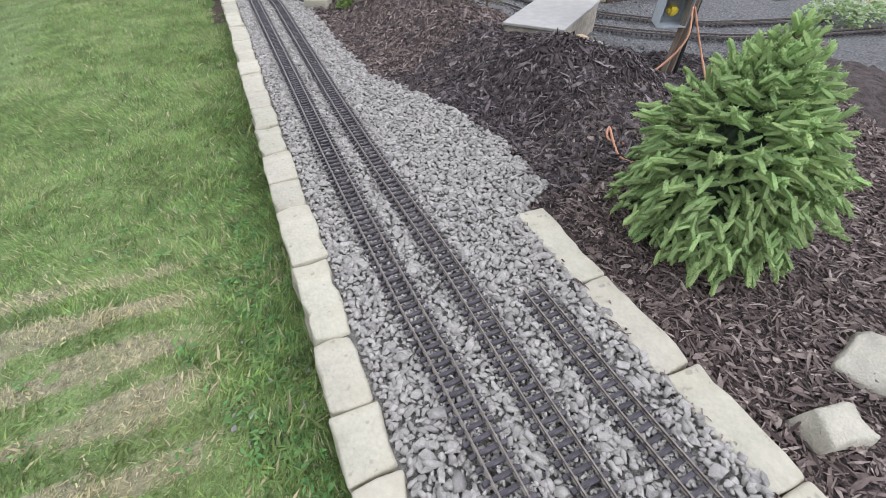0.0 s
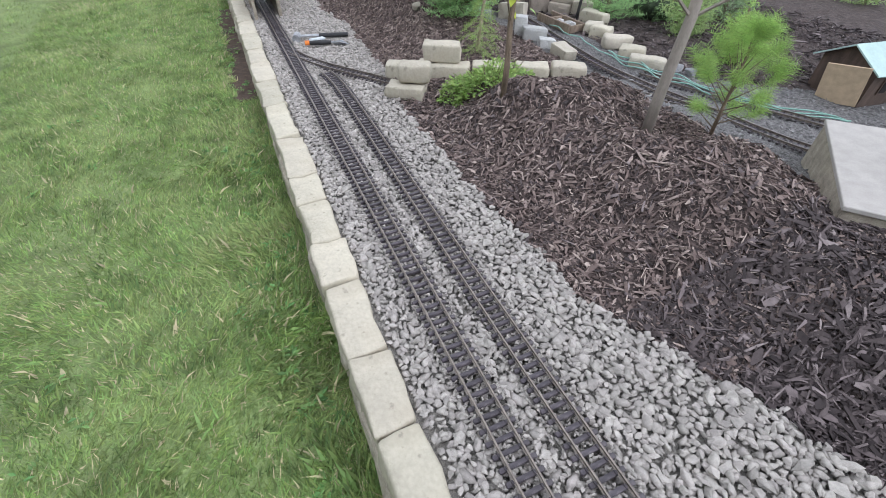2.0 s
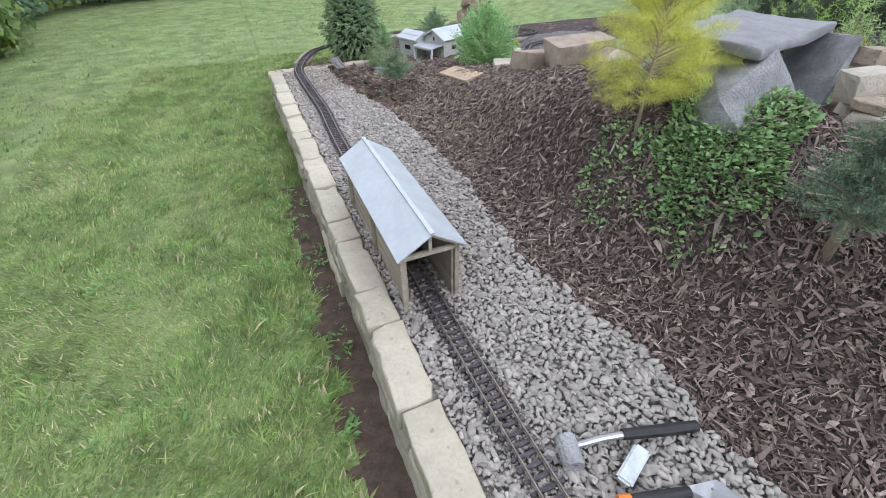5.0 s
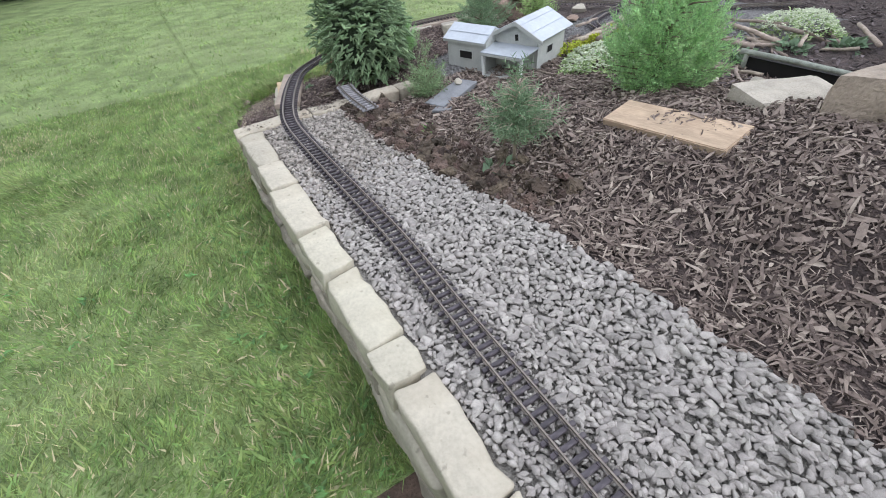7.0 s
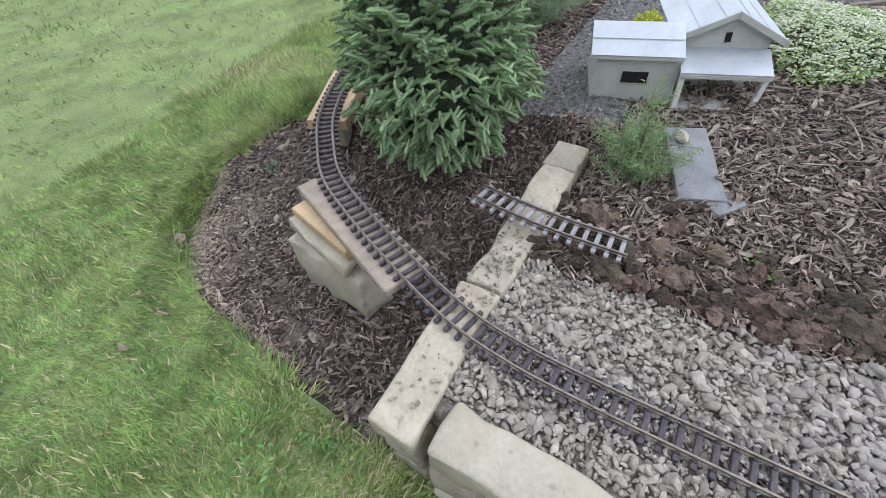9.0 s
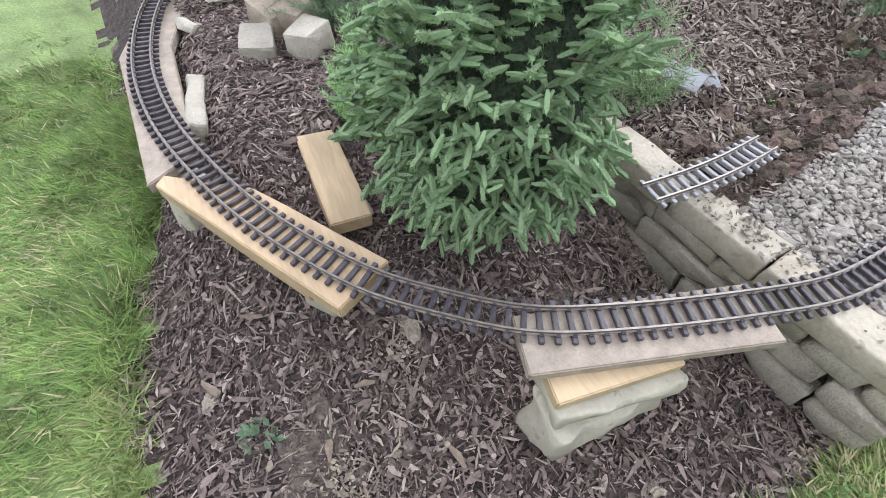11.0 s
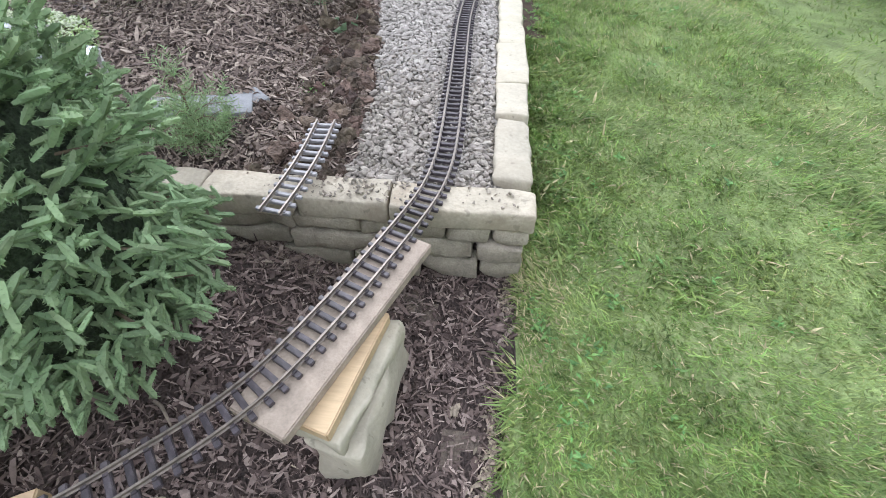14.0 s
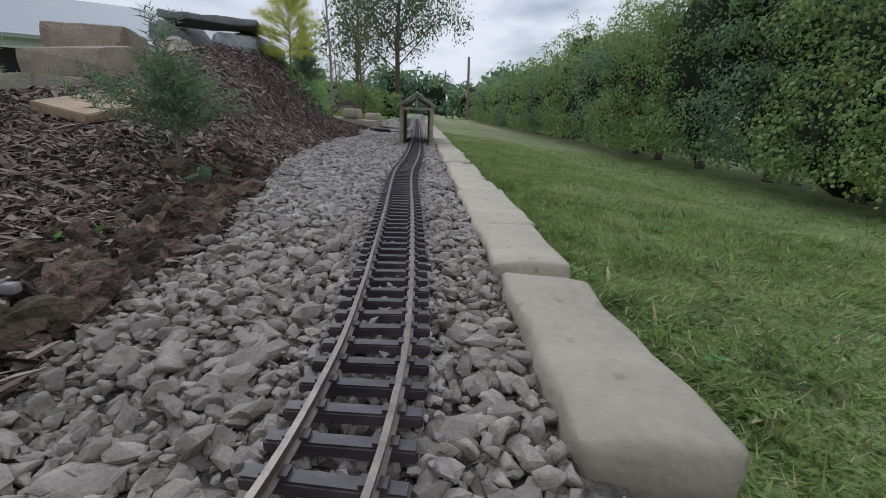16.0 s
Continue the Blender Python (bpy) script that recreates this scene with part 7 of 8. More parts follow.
def lathe(profile, sides=24):
    """A round vessel turned from (radius, height) pairs."""
    bm = bmesh.new()
    rings = [[bm.verts.new((r * math.cos(6.28319 * k / sides), r * math.sin(6.28319 * k / sides), z)) for k in range(sides)] if r > 0 else [bm.verts.new((0, 0, z))] for r, z in profile]
    for a, b in zip(rings, rings[1:]):
        for k in range(sides):
            j = (k + 1) % sides
            bm.faces.new((a[0], b[j], b[k]) if len(a) == 1 else (a[k], a[j], b[j], b[k]))
    return bm


M_TUB = leafy("cloudy_plastic_tub", (0.52, 0.53, 0.48), 0, 0.4, rough=0.45)


def power_post():
    x, y = 1.715, 2.785
    g = hz(x, y)
    root = thing("power_post", pose(x, y, g), "wooden post with grey weatherproof socket box and cords", "power post")
    for dx, a in ((-.022, 3), (.022, -2)):
        o = part("post", box(.022, .020, .75, 0, 0, .36, bevel=.002), M_POST, root)
        o.matrix_basis = pose(dx, 0, -.04, 4, a, 20)
    o = part("socket_box", box(.140, .006, .150, 0, .045, 0, bevel=.002), M_BOXG, root, "grey weatherproof box standing open")
    o.matrix_basis = pose(-.05, .02, .275, 6, 0, -24) @ Matrix.Diagonal((.86, .86, .86, 1))
    for dx in (-.069, .069):
        part("box_side", box(.004, .09, .150, dx, 0, 0), M_BOXG, o)
    for dz in (-.073, .073):
        part("box_side", box(.134, .09, .004, 0, 0, dz), M_BOXG, o)
    part("socket", box(.07, .02, .10, .01, .033, 0, bevel=.004), M_STEEL, o)
    part("plug", box(.048, .05, .042, -.005, .0, -.01, bevel=.012), M_YELLOW, o, "yellow cord plug")
    for nm, (tx, ty, tz), k in (("tub", (.060, .200, .330), .74), ("tub", (.270, -.165, .315), 0.95)):
        o = part(nm, lathe([(0, 0), (.07, .004), (.125, .03), (.155, .075), (.168, .16), (.178, .30), (.186, .302), (.176, .31)], 28), M_TUB, root, "cloudy pale plastic tub hung on the post", smooth=True)
        o.matrix_basis = pose(tx, ty, tz) @ Matrix.Diagonal((k, k, k, 1))
    part("bracket", tube([(.03, .0, .58), (.02, .12, .60), (.06, .20, .56)], .007, 8), M_STEEL, root)
    part("bracket", tube([(.03, .0, .58), (.15, -.09, .60), (.27, -.165, .60)], .007, 8), M_STEEL, root)
    part("conduit", tube([(.05, -.01, 0), (.05, -.01, .4), (.06, 0, .7)], .010, 8), M_BLACK, root)
    for j, pts in enumerate(([(-.02, -.045, .285), (-.045, -.085, .17), (-.13, -.05, .05), (-.245, -.02, .035)],
                             [(-.01, -.045, .285), (.03, -.09, .16), (.05, -.16, .04), (.0, -.24, .01), (-.07, -.31, -.0)],
                             [(-.185, -.215, .005), (-.04, -.24, .025), (.13, -.13, .05), (.17, -.10, .055), (.10, -.20, .03), (-.04, -.32, .0)])):
        q, _ = smooth_path(pts, .01)
        c = thing("extension_cord", pose(x, y, g + .006), "salmon orange extension cord trailing into mulch", "power cord", "extension cords")
        part("cable", tube([tuple(p) for p in q], .0042, 6), M_CORD, c, smooth=True)
        part("plug", box(.02, .013, .013, *q[-1], bevel=.002), M_CORD, c)


power_post()
q, _ = smooth_path([(1.13, 2.36, hz(1.13, 2.36) + .01), (1.08, 2.41, hz(1.08, 2.41) + .014), (1.10, 2.44, hz(1.10, 2.44) + .02), (1.08, 2.37, hz(1.08, 2.37) + .018), (1.08, 2.32, hz(1.08, 2.32) + .012), (1.16, 2.26, hz(1.16, 2.26) + .01)], .01)
part("cable", tube([tuple(p) for p in q], .0045, 6), M_CORD, thing("extension_cord", None, "short loop of orange cord beside the spruce", "power cord", "extension cords"), smooth=True)


# hand tools left on the ballast
def tools():
    m = thing("rubber_mallet", None, "rubber mallet with black handle lying on ballast", "mallet")
    part("head", tube([(.205, 5.945, .012), (.225, 6.01, .014)], [.024, .024], 14), M_ROCK_G, m, "grey worn rubber head")
    part("handle", tube([(.225, 5.985, .016), (.30, 5.975, .014), (.36, 5.96, .014)], [.008, .0085, .009], 10), M_STEEL, m, "steel shaft")
    part("grip", tube([(.35, 5.963, .014), (.44, 5.935, .014), (.52, 5.91, .016)], [.0125, .014, .0125], 12), M_BLACK, m, "black rubber grip")
    t = thing("garden_trowel", None, "black-handled trowel with orange end cap on ballast", "trowel")
    part("grip", tube([(.268, 5.845, .012), (.33, 5.825, .013), (.39, 5.81, .012)], [.012, .0145, .011], 12), M_BLACK, t, "black rubber grip")
    part("end_cap", tube([(.243, 5.853, .012), (.268, 5.845, .012)], [.0135, .0135], 12), M_ORANGE, t, "orange plastic end cap")
    bm = bmesh.new()
    v = [bm.verts.new(p) for p in ((.385, 5.823, .012), (.385, 5.797, .012), (.43, 5.765, .020), (.485, 5.745, .008), (.455, 5.805, .020), (.42, 5.785, .002))]
    for f in ((0, 1, 5), (1, 2, 5), (2, 3, 5), (3, 4, 5), (4, 0, 5)):
        bm.faces.new([v[i] for i in f])
    bmesh.ops.solidify(bm, geom=bm.faces[:], thickness=.002)
    part("blade", bm, M_STEEL, t, "dull steel scoop blade")
    b = tagged(part("plastic_packet", box(.105, .036, .012, 0, 0, 0, bevel=.005), M_PACKET), "crumpled white plastic packet on the ballast", "packet")
    b.matrix_basis = pose(.325, 5.90, .012, 4, 3, 24)


tools()

# yard lines
L_YARD = "dark garden track across the grey gravel yard"
lay_track([(1.60, 6.02, .06), (1.66, 5.70, .05), (1.64, 5.35, .045), (1.585, 4.85, .045), (1.60, 4.5, .045), (1.66, 4.15, .045), (1.74, 3.75, .045), (1.95, 3.44, .045),
           (2.2, 3.2, .045), (2.6, 2.95, .045), (3.3, 2.74, .045)], L_YARD)
lay_track([(1.70, 4.62, .045), (1.82, 4.28, .045), (2.0, 3.86, .045), (2.2, 3.56, .045), (2.5, 3.27, .045), (3.2, 3.0, .045)], L_YARD)
lay_track([(2.05, 9.12, .045), (2.22, 9.30, .045), (2.5, 9.37, .045), (2.9, 9.28, .045), (3.3, 9.0, .045)], "curved garden track beyond the model house")
lay_track([(2.15, 10.36, .03), (2.45, 10.1, .045), (2.58, 9.8, .045), (2.30, 9.72, .045), (2.12, 9.62, .045), (2.0, 9.40, .045)], "garden track looping back behind the shrubs")
bm = prism([(0, 0), (.13, 0), (.13, .015), (.03, .07), (0, .07)], -.03, .03)
bp = tagged(part("buffer_stop", bm, M_DARK), "black wedge-shaped buffer stop at the end of a yard track", "buffer stop")
bp.matrix_basis = pose(2.33, 3.48, .05, 0, 0, -40)
for j, off in enumerate((0, .03, .055)):
    run = [(1.70 + off, 4.92, .055), (1.70 + off * 1.4, 4.66, .055), (1.75 + off * 1.4, 4.44, .055), (1.86 + off, 4.15, .05), (2.08 + off, 3.85, .05)]
    q, _ = smooth_path(([(1.75, 5.50, .045), (1.765, 5.22, .045)] if j == 0 else []) + run, .03)
    part("hose", tube([(p[0] + .012 * math.sin(i * .9 + j), p[1], p[2] + .006 * math.sin(i * .7 + j * 2)) for i, p in enumerate(q)], .0032, 6), M_HOSE,
         thing("garden_hose", None, "thin faded green hose lying along the yard track", "hose", "green hoses"), smooth=True)
sc = thing("track_crossing_frame", None, "small dark timber trough beside the yard track", "timber frame")
for sx in (-.055, .055):
    o = part("side_board", box(.014, .34, .050, 0, 0, 0, bevel=.002), M_POST, sc)
    o.matrix_basis = pose(1.845 + sx, 5.52, .050, 0, 0, 2)
for sy in (-.165, .05):
    o = part("end_board", box(.096, .014, .045, 0, 0, 0, bevel=.002), M_POST, sc)
    o.matrix_basis = pose(1.845, 5.52 + sy, .048, 0, 0, 2)
for i in range(9):
    boulder(1.845 + .026 * math.sin(i * 2.3), 5.46 + .016 * (i - 4), .045 + .012 * (i % 2), .024 - .002 * (i % 3), .02, .017, i * 50, 0, M_ROCK_L, "white stone lying in the timber trough", 120 + i % 4, group="stones in the trough")
bp = thing("marker_post", pose(2.02, 5.58, .02, 0, 6, 0), "thin black post standing by the timber trough", "post")
part("shaft", box(.016, .014, .150, 0, 0, .075, bevel=.002), M_BLACK, bp)
part("cap", box(.024, .020, .012, 0, 0, .155, bevel=.002), M_BLACK, bp)


def tunnel():
    root = thing("tunnel_portal", pose(1.64, 6.105, .08, 0, 0, -14), "small wooden tunnel portal in the boulder bank", "tunnel portal")
    for s in (-1, 1):
        o = part("post", box(.020, .020, .22, 0, 0, .10, bevel=.002), M_WOODG, root)
        o.matrix_basis = pose(s * .115, 0, 0, 0, s * -7, 0)
        o = part("brace", box(.010, .012, .07, 0, 0, 0), M_WOODG, root)
        o.matrix_basis = pose(s * .072, -.006, .185, 0, s * 42, 0)
    o = part("lintel", box(.30, .026, .034, 0, 0, 0, bevel=.002), M_WOODG, root, "pale timber lintel")
    o.matrix_basis = pose(0, -.004, .228)
    # No opening is cut; a near-black block paints its shade.
    o = part("hollow", box(.20, .05, .22, 0, 0, 0), M_DARK, root, "near-black block in place of the shaded tunnel opening")
    o.matrix_basis = pose(0, .045, .1)


tunnel()


# twigs, logs and the little cave
def logs():
    r = random.Random(8)
    spots = [(2.06, 8.83, 120), (2.14, 8.90, 130), (2.2, 8.80, 95), (2.32, 8.86, 60), (2.45, 8.82, 80), (2.58, 8.74, 70), (2.68, 8.62, 65), (2.1, 8.72, 140), (2.72, 8.42, 40),
             (2.05, 9.48, 20), (2.10, 9.43, 25), (1.98, 9.54, 15), (2.2, 9.5, 35), (1.86, 9.38, 10), (1.95, 9.33, 18), (2.28, 9.56, 30), (2.5, 8.6, 20), (2.6, 8.9, 100)]
    for i, (x, y, a) in enumerate(spots):
        l, rad = r.uniform(.16, .34), r.uniform(.008, .016)
        pts = [((t - .5) * l, r.uniform(-.006, .006), r.uniform(-.003, .003)) for t in np.linspace(0, 1, 5)]
        o = tagged(part("twig_log", tube(pts, [rad, rad * .97, rad * .93, rad * .88, rad * .8], 8), M_LOG, smooth=True), "bark-covered twig log stacked in the garden", "twig", "model logs")
        o.matrix_basis = pose(x, y, hz(x, y) + rad + .012 + .016 * (i % 3), 0, r.uniform(-5, 5), a)


logs()
rl = random.Random(19)
for i in range(34):
    l, rad, px, py = rl.uniform(.10, .26), rl.uniform(.005, .011), rl.uniform(1.75, 2.75), rl.uniform(8.45, 9.05)
    o = tagged(part("twig_log", tube([((t - .5) * l, rl.uniform(-.006, .006), rl.uniform(-.003, .003)) for t in np.linspace(0, 1, 4)], [rad, rad * .95, rad * .9, rad * .8], 6), M_LOG, smooth=True),
               "thin bark-covered twig in a loose heap", "twig", "loose twigs")
    o.matrix_basis = pose(px, py, hz(px, py) + rad + .008, 0, rl.uniform(-6, 6), rl.choice((35, 60, 120)) + rl.uniform(-18, 18))
cv = thing("cave_shelter", pose(2.05, 8.43, hz(2.05, 8.43), 0, 0, -88), "dark hollow under a thin grey board", "shelter")
# This solid near-black block paints the shade below the pole.
part("hollow", box(.40, .075, .080, .03, -.012, .030), M_DARK, cv, "near-black block in place of the shaded opening")
part("roof_pole", tube([(-.20, -.055, .088), (0, -.06, .092), (.24, -.065, .090)], [.013, .012, .011], 8), M_LOG_G, cv, "grey-green weathered pole", smooth=True)
for sx, sy in ((-.17, -.05), (.22, -.05)):
    part("prop", tube([(sx, sy, -.02), (sx, sy - .008, .085)], [.012, .010], 7), M_LOG_G, cv, smooth=True)
for i, (px, py, s_) in enumerate(((1.63, 8.55, .07), (1.78, 8.42, .06), (1.55, 8.66, .05), (1.98, 10.05, .06), (1.88, 10.3, .05), (2.4, 10.0, .07), (1.72, 10.42, .05))):
    boulder(px, py, hz(px, py) + s_ * .3, s_, s_ * .6, s_ * .5, i * 35, 0, M_ROCK_P, "pale flat rock edging the garden bed", 130 + i, group="edging rocks")

# lumps of dry clay and a few big bark pieces in the end bed
for i, (px, py, sx, sy) in enumerate(((.565, 10.265, .042, .022), (.17, 10.655, .030, .024), (.10, 10.62, .026, .030), (.135, 10.60, .018, .016), (.30, 10.49, .020, .016), (.055, 10.0, .020, .016),
                                      (.64, 10.69, .026, .018), (.24, 10.62, .016, .013), (.36, 10.40, .012, .010), (.20, 10.40, .013, .011))):
    v, f = clod_arrays(660 + i, 3)
    ob = new("clay_lump", raw_mesh("clay_lump", v / np.abs(v).max(0) * np.array([sx, sy, .012]), f, M_CLAY))
    ob.matrix_basis = pose(px, py, hz(px, py) + .006, 0, 0, i * 53)
    tagged(ob, "pale dry clay lump in the bark mulch", "soil lump", "clay lumps")
for i, (px, py, l, a) in enumerate(((.43, 10.51, .055, 160), (.66, 10.68, .06, 30), (.50, 10.40, .05, 80), (.30, 10.30, .075, 5), (-.225, 10.41, .04, 100), (.74, 10.55, .05, 60))):
    v, f = CHIPS[i % len(CHIPS)]
    ob = new("bark_piece", raw_mesh("bark_piece", v / np.abs(v).max(0) * np.array([l / 2, .009, .004]), f, M_POST))
    ob.matrix_basis = pose(px, py, hz(px, py) + .014, 3, -4, a)
    tagged(ob, "large grey-brown piece of bark on the ground", "bark", "bark pieces")

# twigs and crumbs lying about
for i, (px, py, l, a) in enumerate(((.29, 10.56, .06, 20), (-.10, 10.42, .05, 95), (.31, 9.95, .16, 40), (1.30, 9.16, .13, 110), (.62, 10.1, .1, 150), (.80, 6.45, .09, 75), (.95, 7.4, .17, 60))):
    o = tagged(part("twig", tube([(-l / 2, 0, 0), (0, .006, .004), (l / 2, -.004, 0)], [.004, .0035, .002], 6), M_LOG, smooth=True), "short dry twig lying on the ground", "twig", "dry twigs")
    o.matrix_basis = pose(px, py, hz(px, py) + .012, 0, -4, a)


# ---- hedge, trees and the far side ----
M_HEDGE = leafy("hedge_leaves", (0.272, 0.382, 0.140), 0.4, 0.35)
M_HEDGE_B = leafy("blue_green_hedge_leaves", (0.21, 0.32, 0.19), 0.4, 0.35)
M_HEDGE_Y = leafy("yellowing_leaves", (0.33, 0.35, 0.10), 0.45, 0.3)
# Almost black: the shade behind the leaves is put into this colour.
M_CORE = material("shade_core", (0.03, 0.045, 0.022), 0.4, 9, 0.95, 0.8, depth=0.05)
M_BIRCH = leafy("birch_leaves", (0.12, 0.17, 0.075), 0.4, 0.3)
M_TRUNK = material("tree_bark", (0.16, 0.13, 0.10), 0.35, 12, 0.9, 0.6, stretch=(1, 1, 0.3), depth=0.01)
M_WALLW = material("white_siding", (0.62, 0.64, 0.66), 0.05, 4, 0.7, 0.1, depth=0.002)
M_ROOFG = material("pale_grey_roofing", (0.40, 0.43, 0.46), 0.08, 5, 0.6, 0.15, stretch=(4, 1, 1), depth=0.004)


def hedge_shrub(x, y, h, rad, n, leaf, mat, label, seed, name="hedge_shrub", cat="hedge", group="hedge row", base=-0.25, lobe=0.2):
    """A dense shrub: lobes of foliage heaped on an uneven egg, each clad in drooping leaves, with dark hollows between,
    painted in by an almost black core.
    """
    r = np.random.default_rng(seed + 5000)
    root = thing(name, pose(x, y, base), label, cat, group)
    part("trunk", tube([(0, 0, 0), (0.02, 0.01, h * .5), (0, 0, h * .8)], [rad * .07, rad * .05, rad * .02], 7), M_TRUNK, root)
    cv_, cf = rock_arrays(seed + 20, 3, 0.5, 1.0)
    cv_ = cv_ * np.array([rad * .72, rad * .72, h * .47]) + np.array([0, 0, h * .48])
    part("shade_core", raw_mesh("shade_core", cv_, cf, M_CORE, smooth=True), M_CORE, root)
    c = max(40, int(11 * (rad * h) / (lobe * rad) ** 2 * 0.6))
    u = r.normal(0, 1, (c, 3))
    u /= np.linalg.norm(u, axis=1, keepdims=True)
    sq = np.sign(u) * np.abs(u) ** np.array([0.85, 0.9, 0.62])
    bulge = 1 + 0.17 * np.sin(u[:, 0] * 5 + seed) * np.cos(u[:, 2] * 6 + seed) + 0.08 * np.sin(u[:, 1] * 8 + u[:, 2] * 7)
    mid = sq * (bulge * r.uniform(0.62, 1.06, c))[:, None] * np.array([rad, rad, h * .5]) + np.array([0, 0, h * .5])
    lr = lobe * rad * r.uniform(0.6, 1.35, c)
    k = max(8, n // c)
    n = c * k
    w = r.normal(0, 1, (n, 3)) + np.repeat(u, k, 0) * 0.9 + np.array([0, 0, 0.35])
    w /= np.linalg.norm(w, axis=1, keepdims=True)
    q = np.repeat(lr, k)[:, None] * w * r.uniform(0.55, 1.1, (n, 1)) * np.array([1, 1, 0.8])
    p = np.repeat(mid, k, 0) + q
    low = np.maximum(0.16, 0.07 * h) + 0.05 * np.sin(p[:, 1] * 9 + seed)
    p[:, 2] = np.where(p[:, 2] < low, low + r.uniform(0, 0.10, n), p[:, 2])
    face = w + r.normal(0, .38, (n, 3))
    face /= np.linalg.norm(face, axis=1, keepdims=True)
    d = np.array([0, 0, -0.8]) + 0.3 * w + r.normal(0, .6, (n, 3))
    d -= face * (d * face).sum(1, keepdims=True)
    d /= np.linalg.norm(d, axis=1, keepdims=True)
    s = (leaf * r.uniform(.6, 1.35, n))[:, None]
    m = np.zeros((n, 4, 4))
    m[:, :3, 0], m[:, :3, 1], m[:, :3, 2], m[:, :3, 3], m[:, 3, 3] = np.cross(face, d) * s * 1.1, face * s, d * s, p, 1
    lv, lf = np.array([[0, 0, 0], [-.36, .1, .5], [.36, .1, .5], [0, -.06, 1]]), np.array([[0, 2, 1], [1, 2, 3]])
    gone = np.zeros(n, bool)
    gone[np.repeat(r.random(c) < 0.10, k) & (r.random(n) < 0.45)] = True
    for nm, sel, mt in (("leaves", ~gone, mat), ("yellow_leaves", gone, M_HEDGE_Y)):
        if sel.any():
            v, f = joined([(lv, lf)], np.zeros(sel.sum(), int), m[sel])
            part(nm, raw_mesh(nm, v, f, mt), mt, root)
    return root


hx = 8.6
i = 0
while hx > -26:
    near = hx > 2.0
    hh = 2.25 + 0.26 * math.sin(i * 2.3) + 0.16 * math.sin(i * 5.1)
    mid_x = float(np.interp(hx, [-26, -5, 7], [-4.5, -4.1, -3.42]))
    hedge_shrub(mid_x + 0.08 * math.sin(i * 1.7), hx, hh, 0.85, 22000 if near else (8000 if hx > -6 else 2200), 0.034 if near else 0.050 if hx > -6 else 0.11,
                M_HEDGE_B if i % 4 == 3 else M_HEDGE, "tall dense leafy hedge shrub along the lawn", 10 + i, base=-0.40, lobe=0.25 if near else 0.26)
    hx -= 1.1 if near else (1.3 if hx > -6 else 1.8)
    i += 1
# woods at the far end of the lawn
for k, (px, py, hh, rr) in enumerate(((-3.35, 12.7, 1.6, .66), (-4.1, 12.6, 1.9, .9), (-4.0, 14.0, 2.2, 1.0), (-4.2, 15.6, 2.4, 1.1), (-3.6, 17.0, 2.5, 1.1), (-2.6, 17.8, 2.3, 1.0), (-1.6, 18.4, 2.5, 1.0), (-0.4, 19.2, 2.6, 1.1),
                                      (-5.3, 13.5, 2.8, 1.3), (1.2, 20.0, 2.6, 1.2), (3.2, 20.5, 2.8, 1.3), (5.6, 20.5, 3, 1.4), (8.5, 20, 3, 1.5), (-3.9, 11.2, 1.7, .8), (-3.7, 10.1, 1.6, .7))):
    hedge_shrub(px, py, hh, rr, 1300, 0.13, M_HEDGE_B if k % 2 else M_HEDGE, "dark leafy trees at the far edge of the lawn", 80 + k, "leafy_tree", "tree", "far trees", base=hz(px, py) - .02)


def birch(x, y, h, seed, leaf=.15, n=1700, base=-0.1, label="slender birch tree with airy drooping foliage", mat=None):
    r = random.Random(seed)
    rn = np.random.default_rng(seed)
    root = thing("birch_tree", pose(x, y, base), label, "tree")
    part("trunk", tube([(0, 0, 0), (.05, .02, h * .4), (-.03, .03, h * .75), (0, 0, h)], [h * .018, h * .014, h * .008, h * .002], 9), M_TRUNK, root, smooth=True)
    ends = []
    for i in range(26):
        t = .28 + .7 * i / 26
        a = i * 2.4
        l = h * .30 * (1.15 - t) + h * .07
        b = Vector((0, 0, t * h))
        e = b + Vector((math.cos(a) * l, math.sin(a) * l, l * .75))
        tip = e + Vector((math.cos(a) * l * .35, math.sin(a) * l * .35, -l * .15))
        part("limb", tube([b, (b + e) / 2 + Vector((0, 0, -.03)), e, tip], [h * .005, h * .0035, h * .002, h * .001], 5, cap=False), M_TRUNK, root)
        ends += [(b + (e - b) * q) for q in (.45, .7, 1)] + [tip]
    e = np.array([v_[:] for v_ in ends])
    c = e[rn.integers(0, len(e), n)] + rn.normal(0, h * .035, (n, 3)) * np.array([1, 1, 1.3])
    s = leaf * rn.uniform(.6, 1.2, n)
    d = rn.normal(0, .6, (n, 3)) + np.array([0, 0, -.8])
    v, f = joined([(LEAF[0][:, [0, 2, 1]], LEAF[1])], np.zeros(n, int), along(c, d, rn.uniform(0, 6.28, n), np.c_[s, s, s]))
    part("crown", raw_mesh("crown", v, f, mat or M_BIRCH), mat or M_BIRCH, root)
    return root


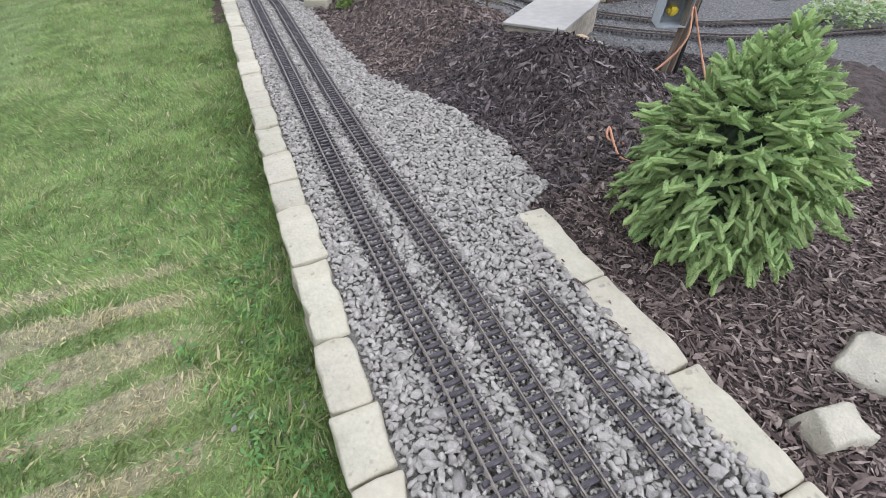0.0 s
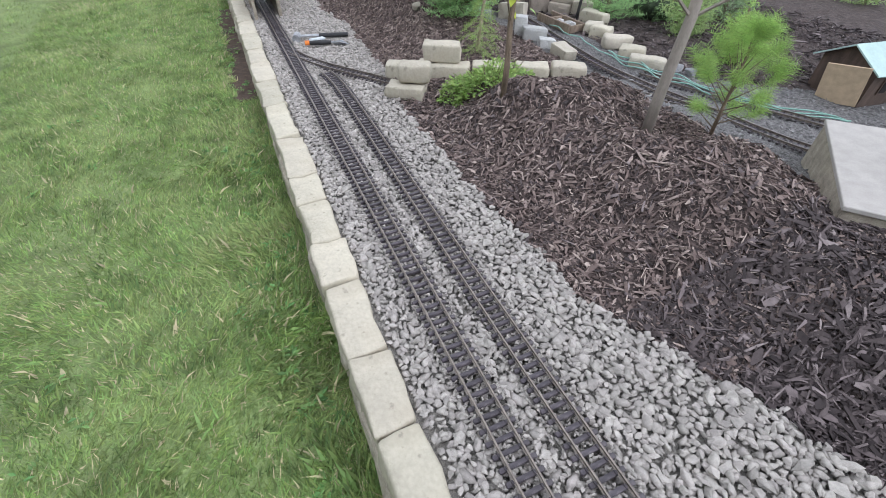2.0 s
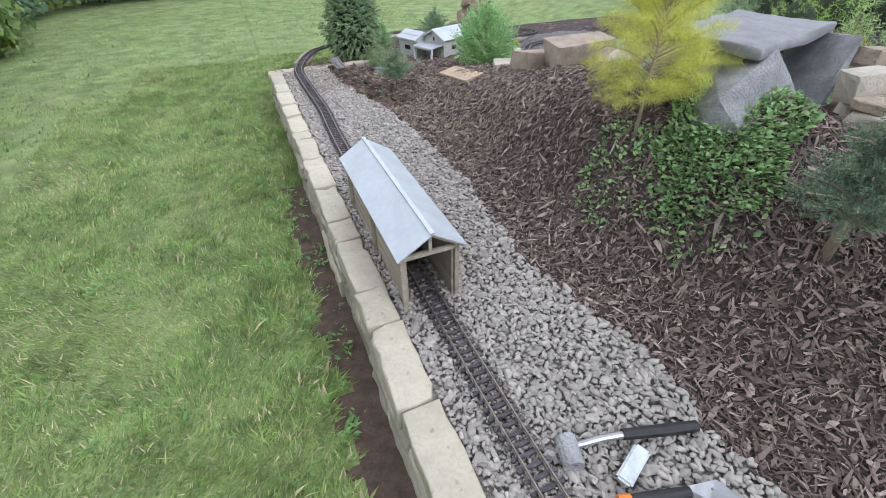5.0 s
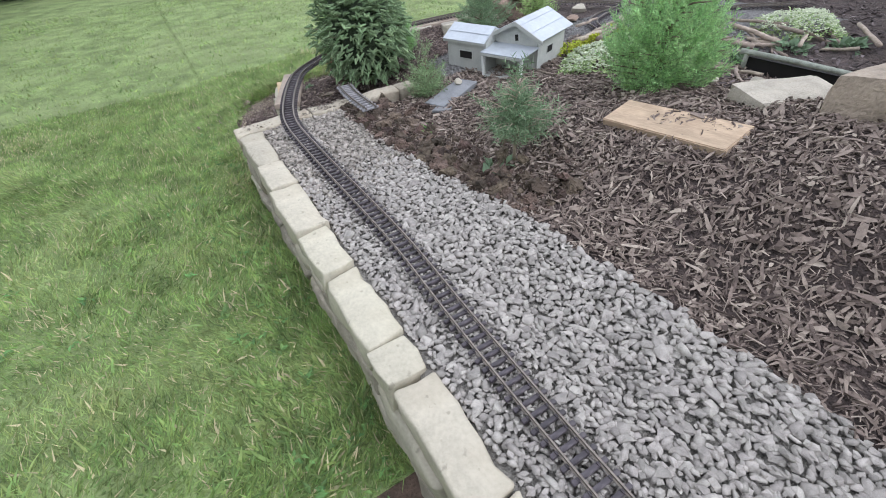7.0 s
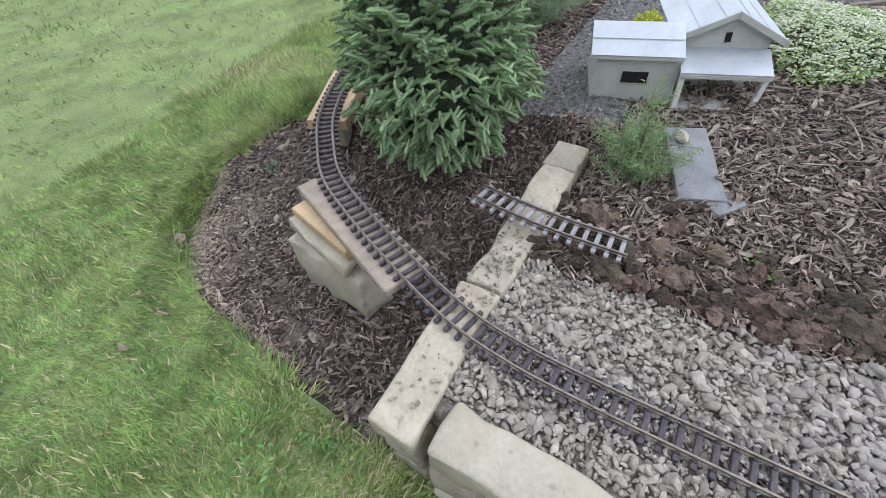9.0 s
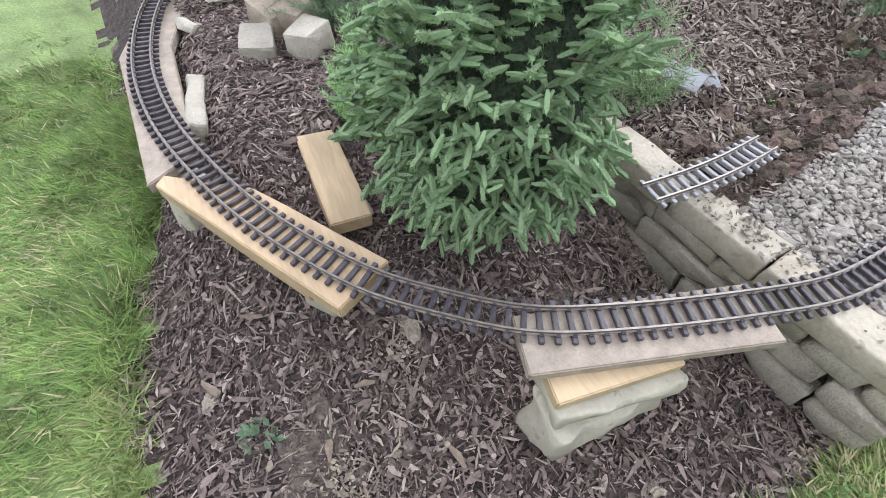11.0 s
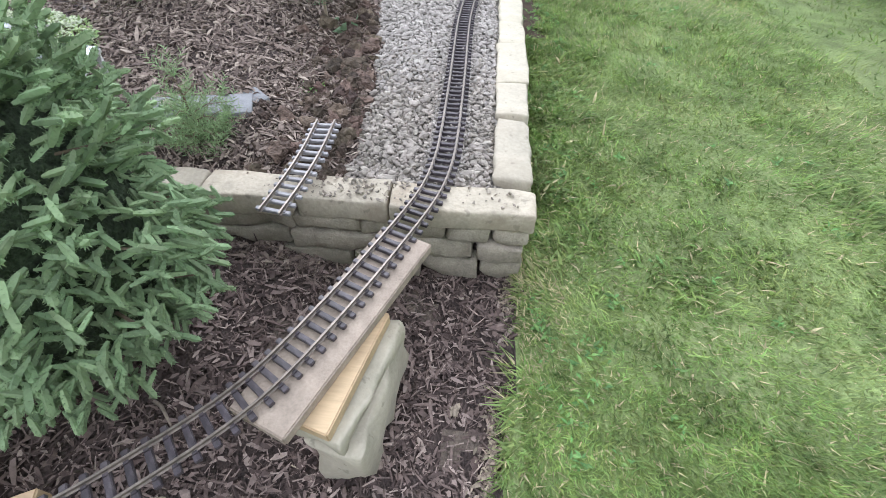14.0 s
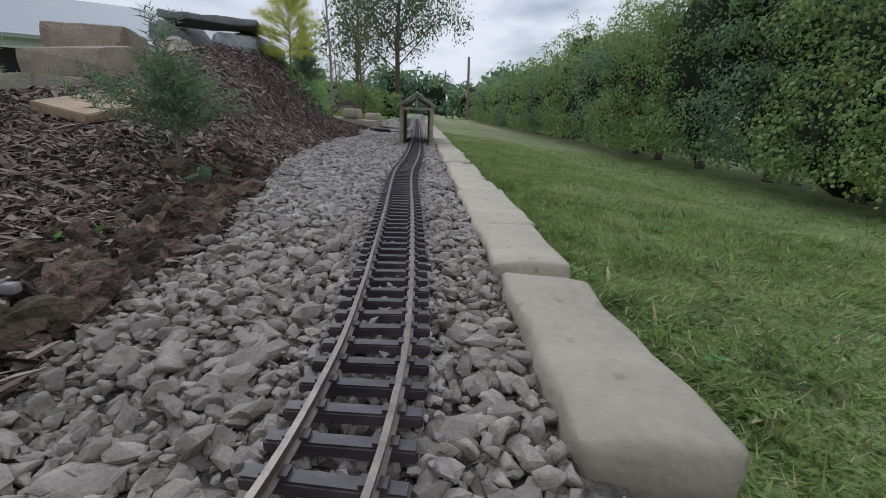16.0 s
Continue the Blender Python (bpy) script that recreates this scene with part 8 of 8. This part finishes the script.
birch(1.0, -8.5, 6.3, 5, n=17000, leaf=.105)
birch(2.9, -11.0, 5.0, 7, label="thin half-bare tree behind the garden", n=1800)
birch(2.3, -6.5, 3.0, 8, label="small open tree behind the garden", n=1300, leaf=.10)
for k, (px, py, hh, rr) in enumerate(((1.9, -4.0, .9, .5), (2.7, -4.6, 1.1, .6), (3.6, -5.0, 1.3, .6), (1.2, -6.0, .8, .5), (4.8, -6.2, 1.4, .8))):
    hedge_shrub(px, py, hh, rr, 900, .09, M_HEDGE, "green shrub beyond the garden", 120 + k, "garden_shrub", "shrub", "shrubs beyond the garden", base=-.1)
for k, (px, py, hh) in enumerate(((2.15, -2.0, 1.35), (2.45, -1.2, 0.9), (2.9, -3.2, 1.25), (3.3, -1.6, 1.4))):
    conifer("open_spruce", px, py, hh, .30, 40, 7, SOFT, .14, M_SPRUCE_D, "thin open spruce beyond the garden", "tree", z=-.1, profile=cone, rise=15, droop=0, seed=60 + k, trunk=.02)
for k, (px, py) in enumerate(((-5, -34), (-1.0, -38), (3, -40), (7, -36), (12, -38), (-9, -36), (18, -34), (25, -30))):
    hedge_shrub(px, py, 3.0 + (k % 3) * .8, 2.6, 700, .38, M_HEDGE_B, "distant dark tree on the horizon", 140 + k, "far_tree", "tree", "distant trees", base=-.2)


def utility_pole(x, y, h):
    root = thing("utility_pole", pose(x, y, -.25, 0, 1.5, 0), "distant grey wooden utility pole", "utility pole", "utility poles")
    part("pole", tube([(0, 0, 0), (0, 0, h)], [.11, .08], 8), M_POST, root)


utility_pole(-3.4, -24, 4.3)
utility_pole(-2.9, -46, 5.2)


def far_house():
    root = thing("house", pose(13.0, -9.0, -0.1, 0, 0, 28), "white house with long pale grey roof beyond the garden", "house")
    part("wall", prism([(-5.5, 0), (5.5, 0), (5.5, 2.1), (-5.5, 2.1)], -3, 3), M_WALLW, root, "white siding walls")
    for s in (-1, 1):
        roof_sheet(root, (-6, 0, 3.6), (6, 0, 3.6), (6, s * 3.5, 1.95), (-6, s * 3.5, 1.95), .12 * s, M_ROOFG, "roof")
    bm = bmesh.new()
    for x in (-5.49, 5.49):
        bm.faces.new([bm.verts.new((x, y, z)) for y, z in ((-3, 2.1), (3, 2.1), (0, 3.5))])
    part("gable", bm, M_WALLW, root)
    for x in (-3.5, -1, 1.5, 4):
        fr = part("window", box(1.1, .06, 1.1, 0, 0, 0), M_WHITE, root)
        fr.matrix_basis = pose(x, 3.02, 1.2)
        part("pane", box(.95, .08, .95, 0, 0, 0), M_DARK, fr)


far_house()
for px, py, hh, sd in ((1.62, -2.4, 2.6, 21), (2.35, -3.0, 2.2, 22)):
    bare_sapling("young_tree", px, py, hh, 0.022, "thin young tree with few leaves beyond the garden", (0.1, 0.05), seed=sd, side=12,
                 leaves=[(0.16 * math.cos(i * 2.1), 0.16 * math.sin(i * 2.1), 0.35 * hh + 0.05 * hh * i) for i in range(13)])
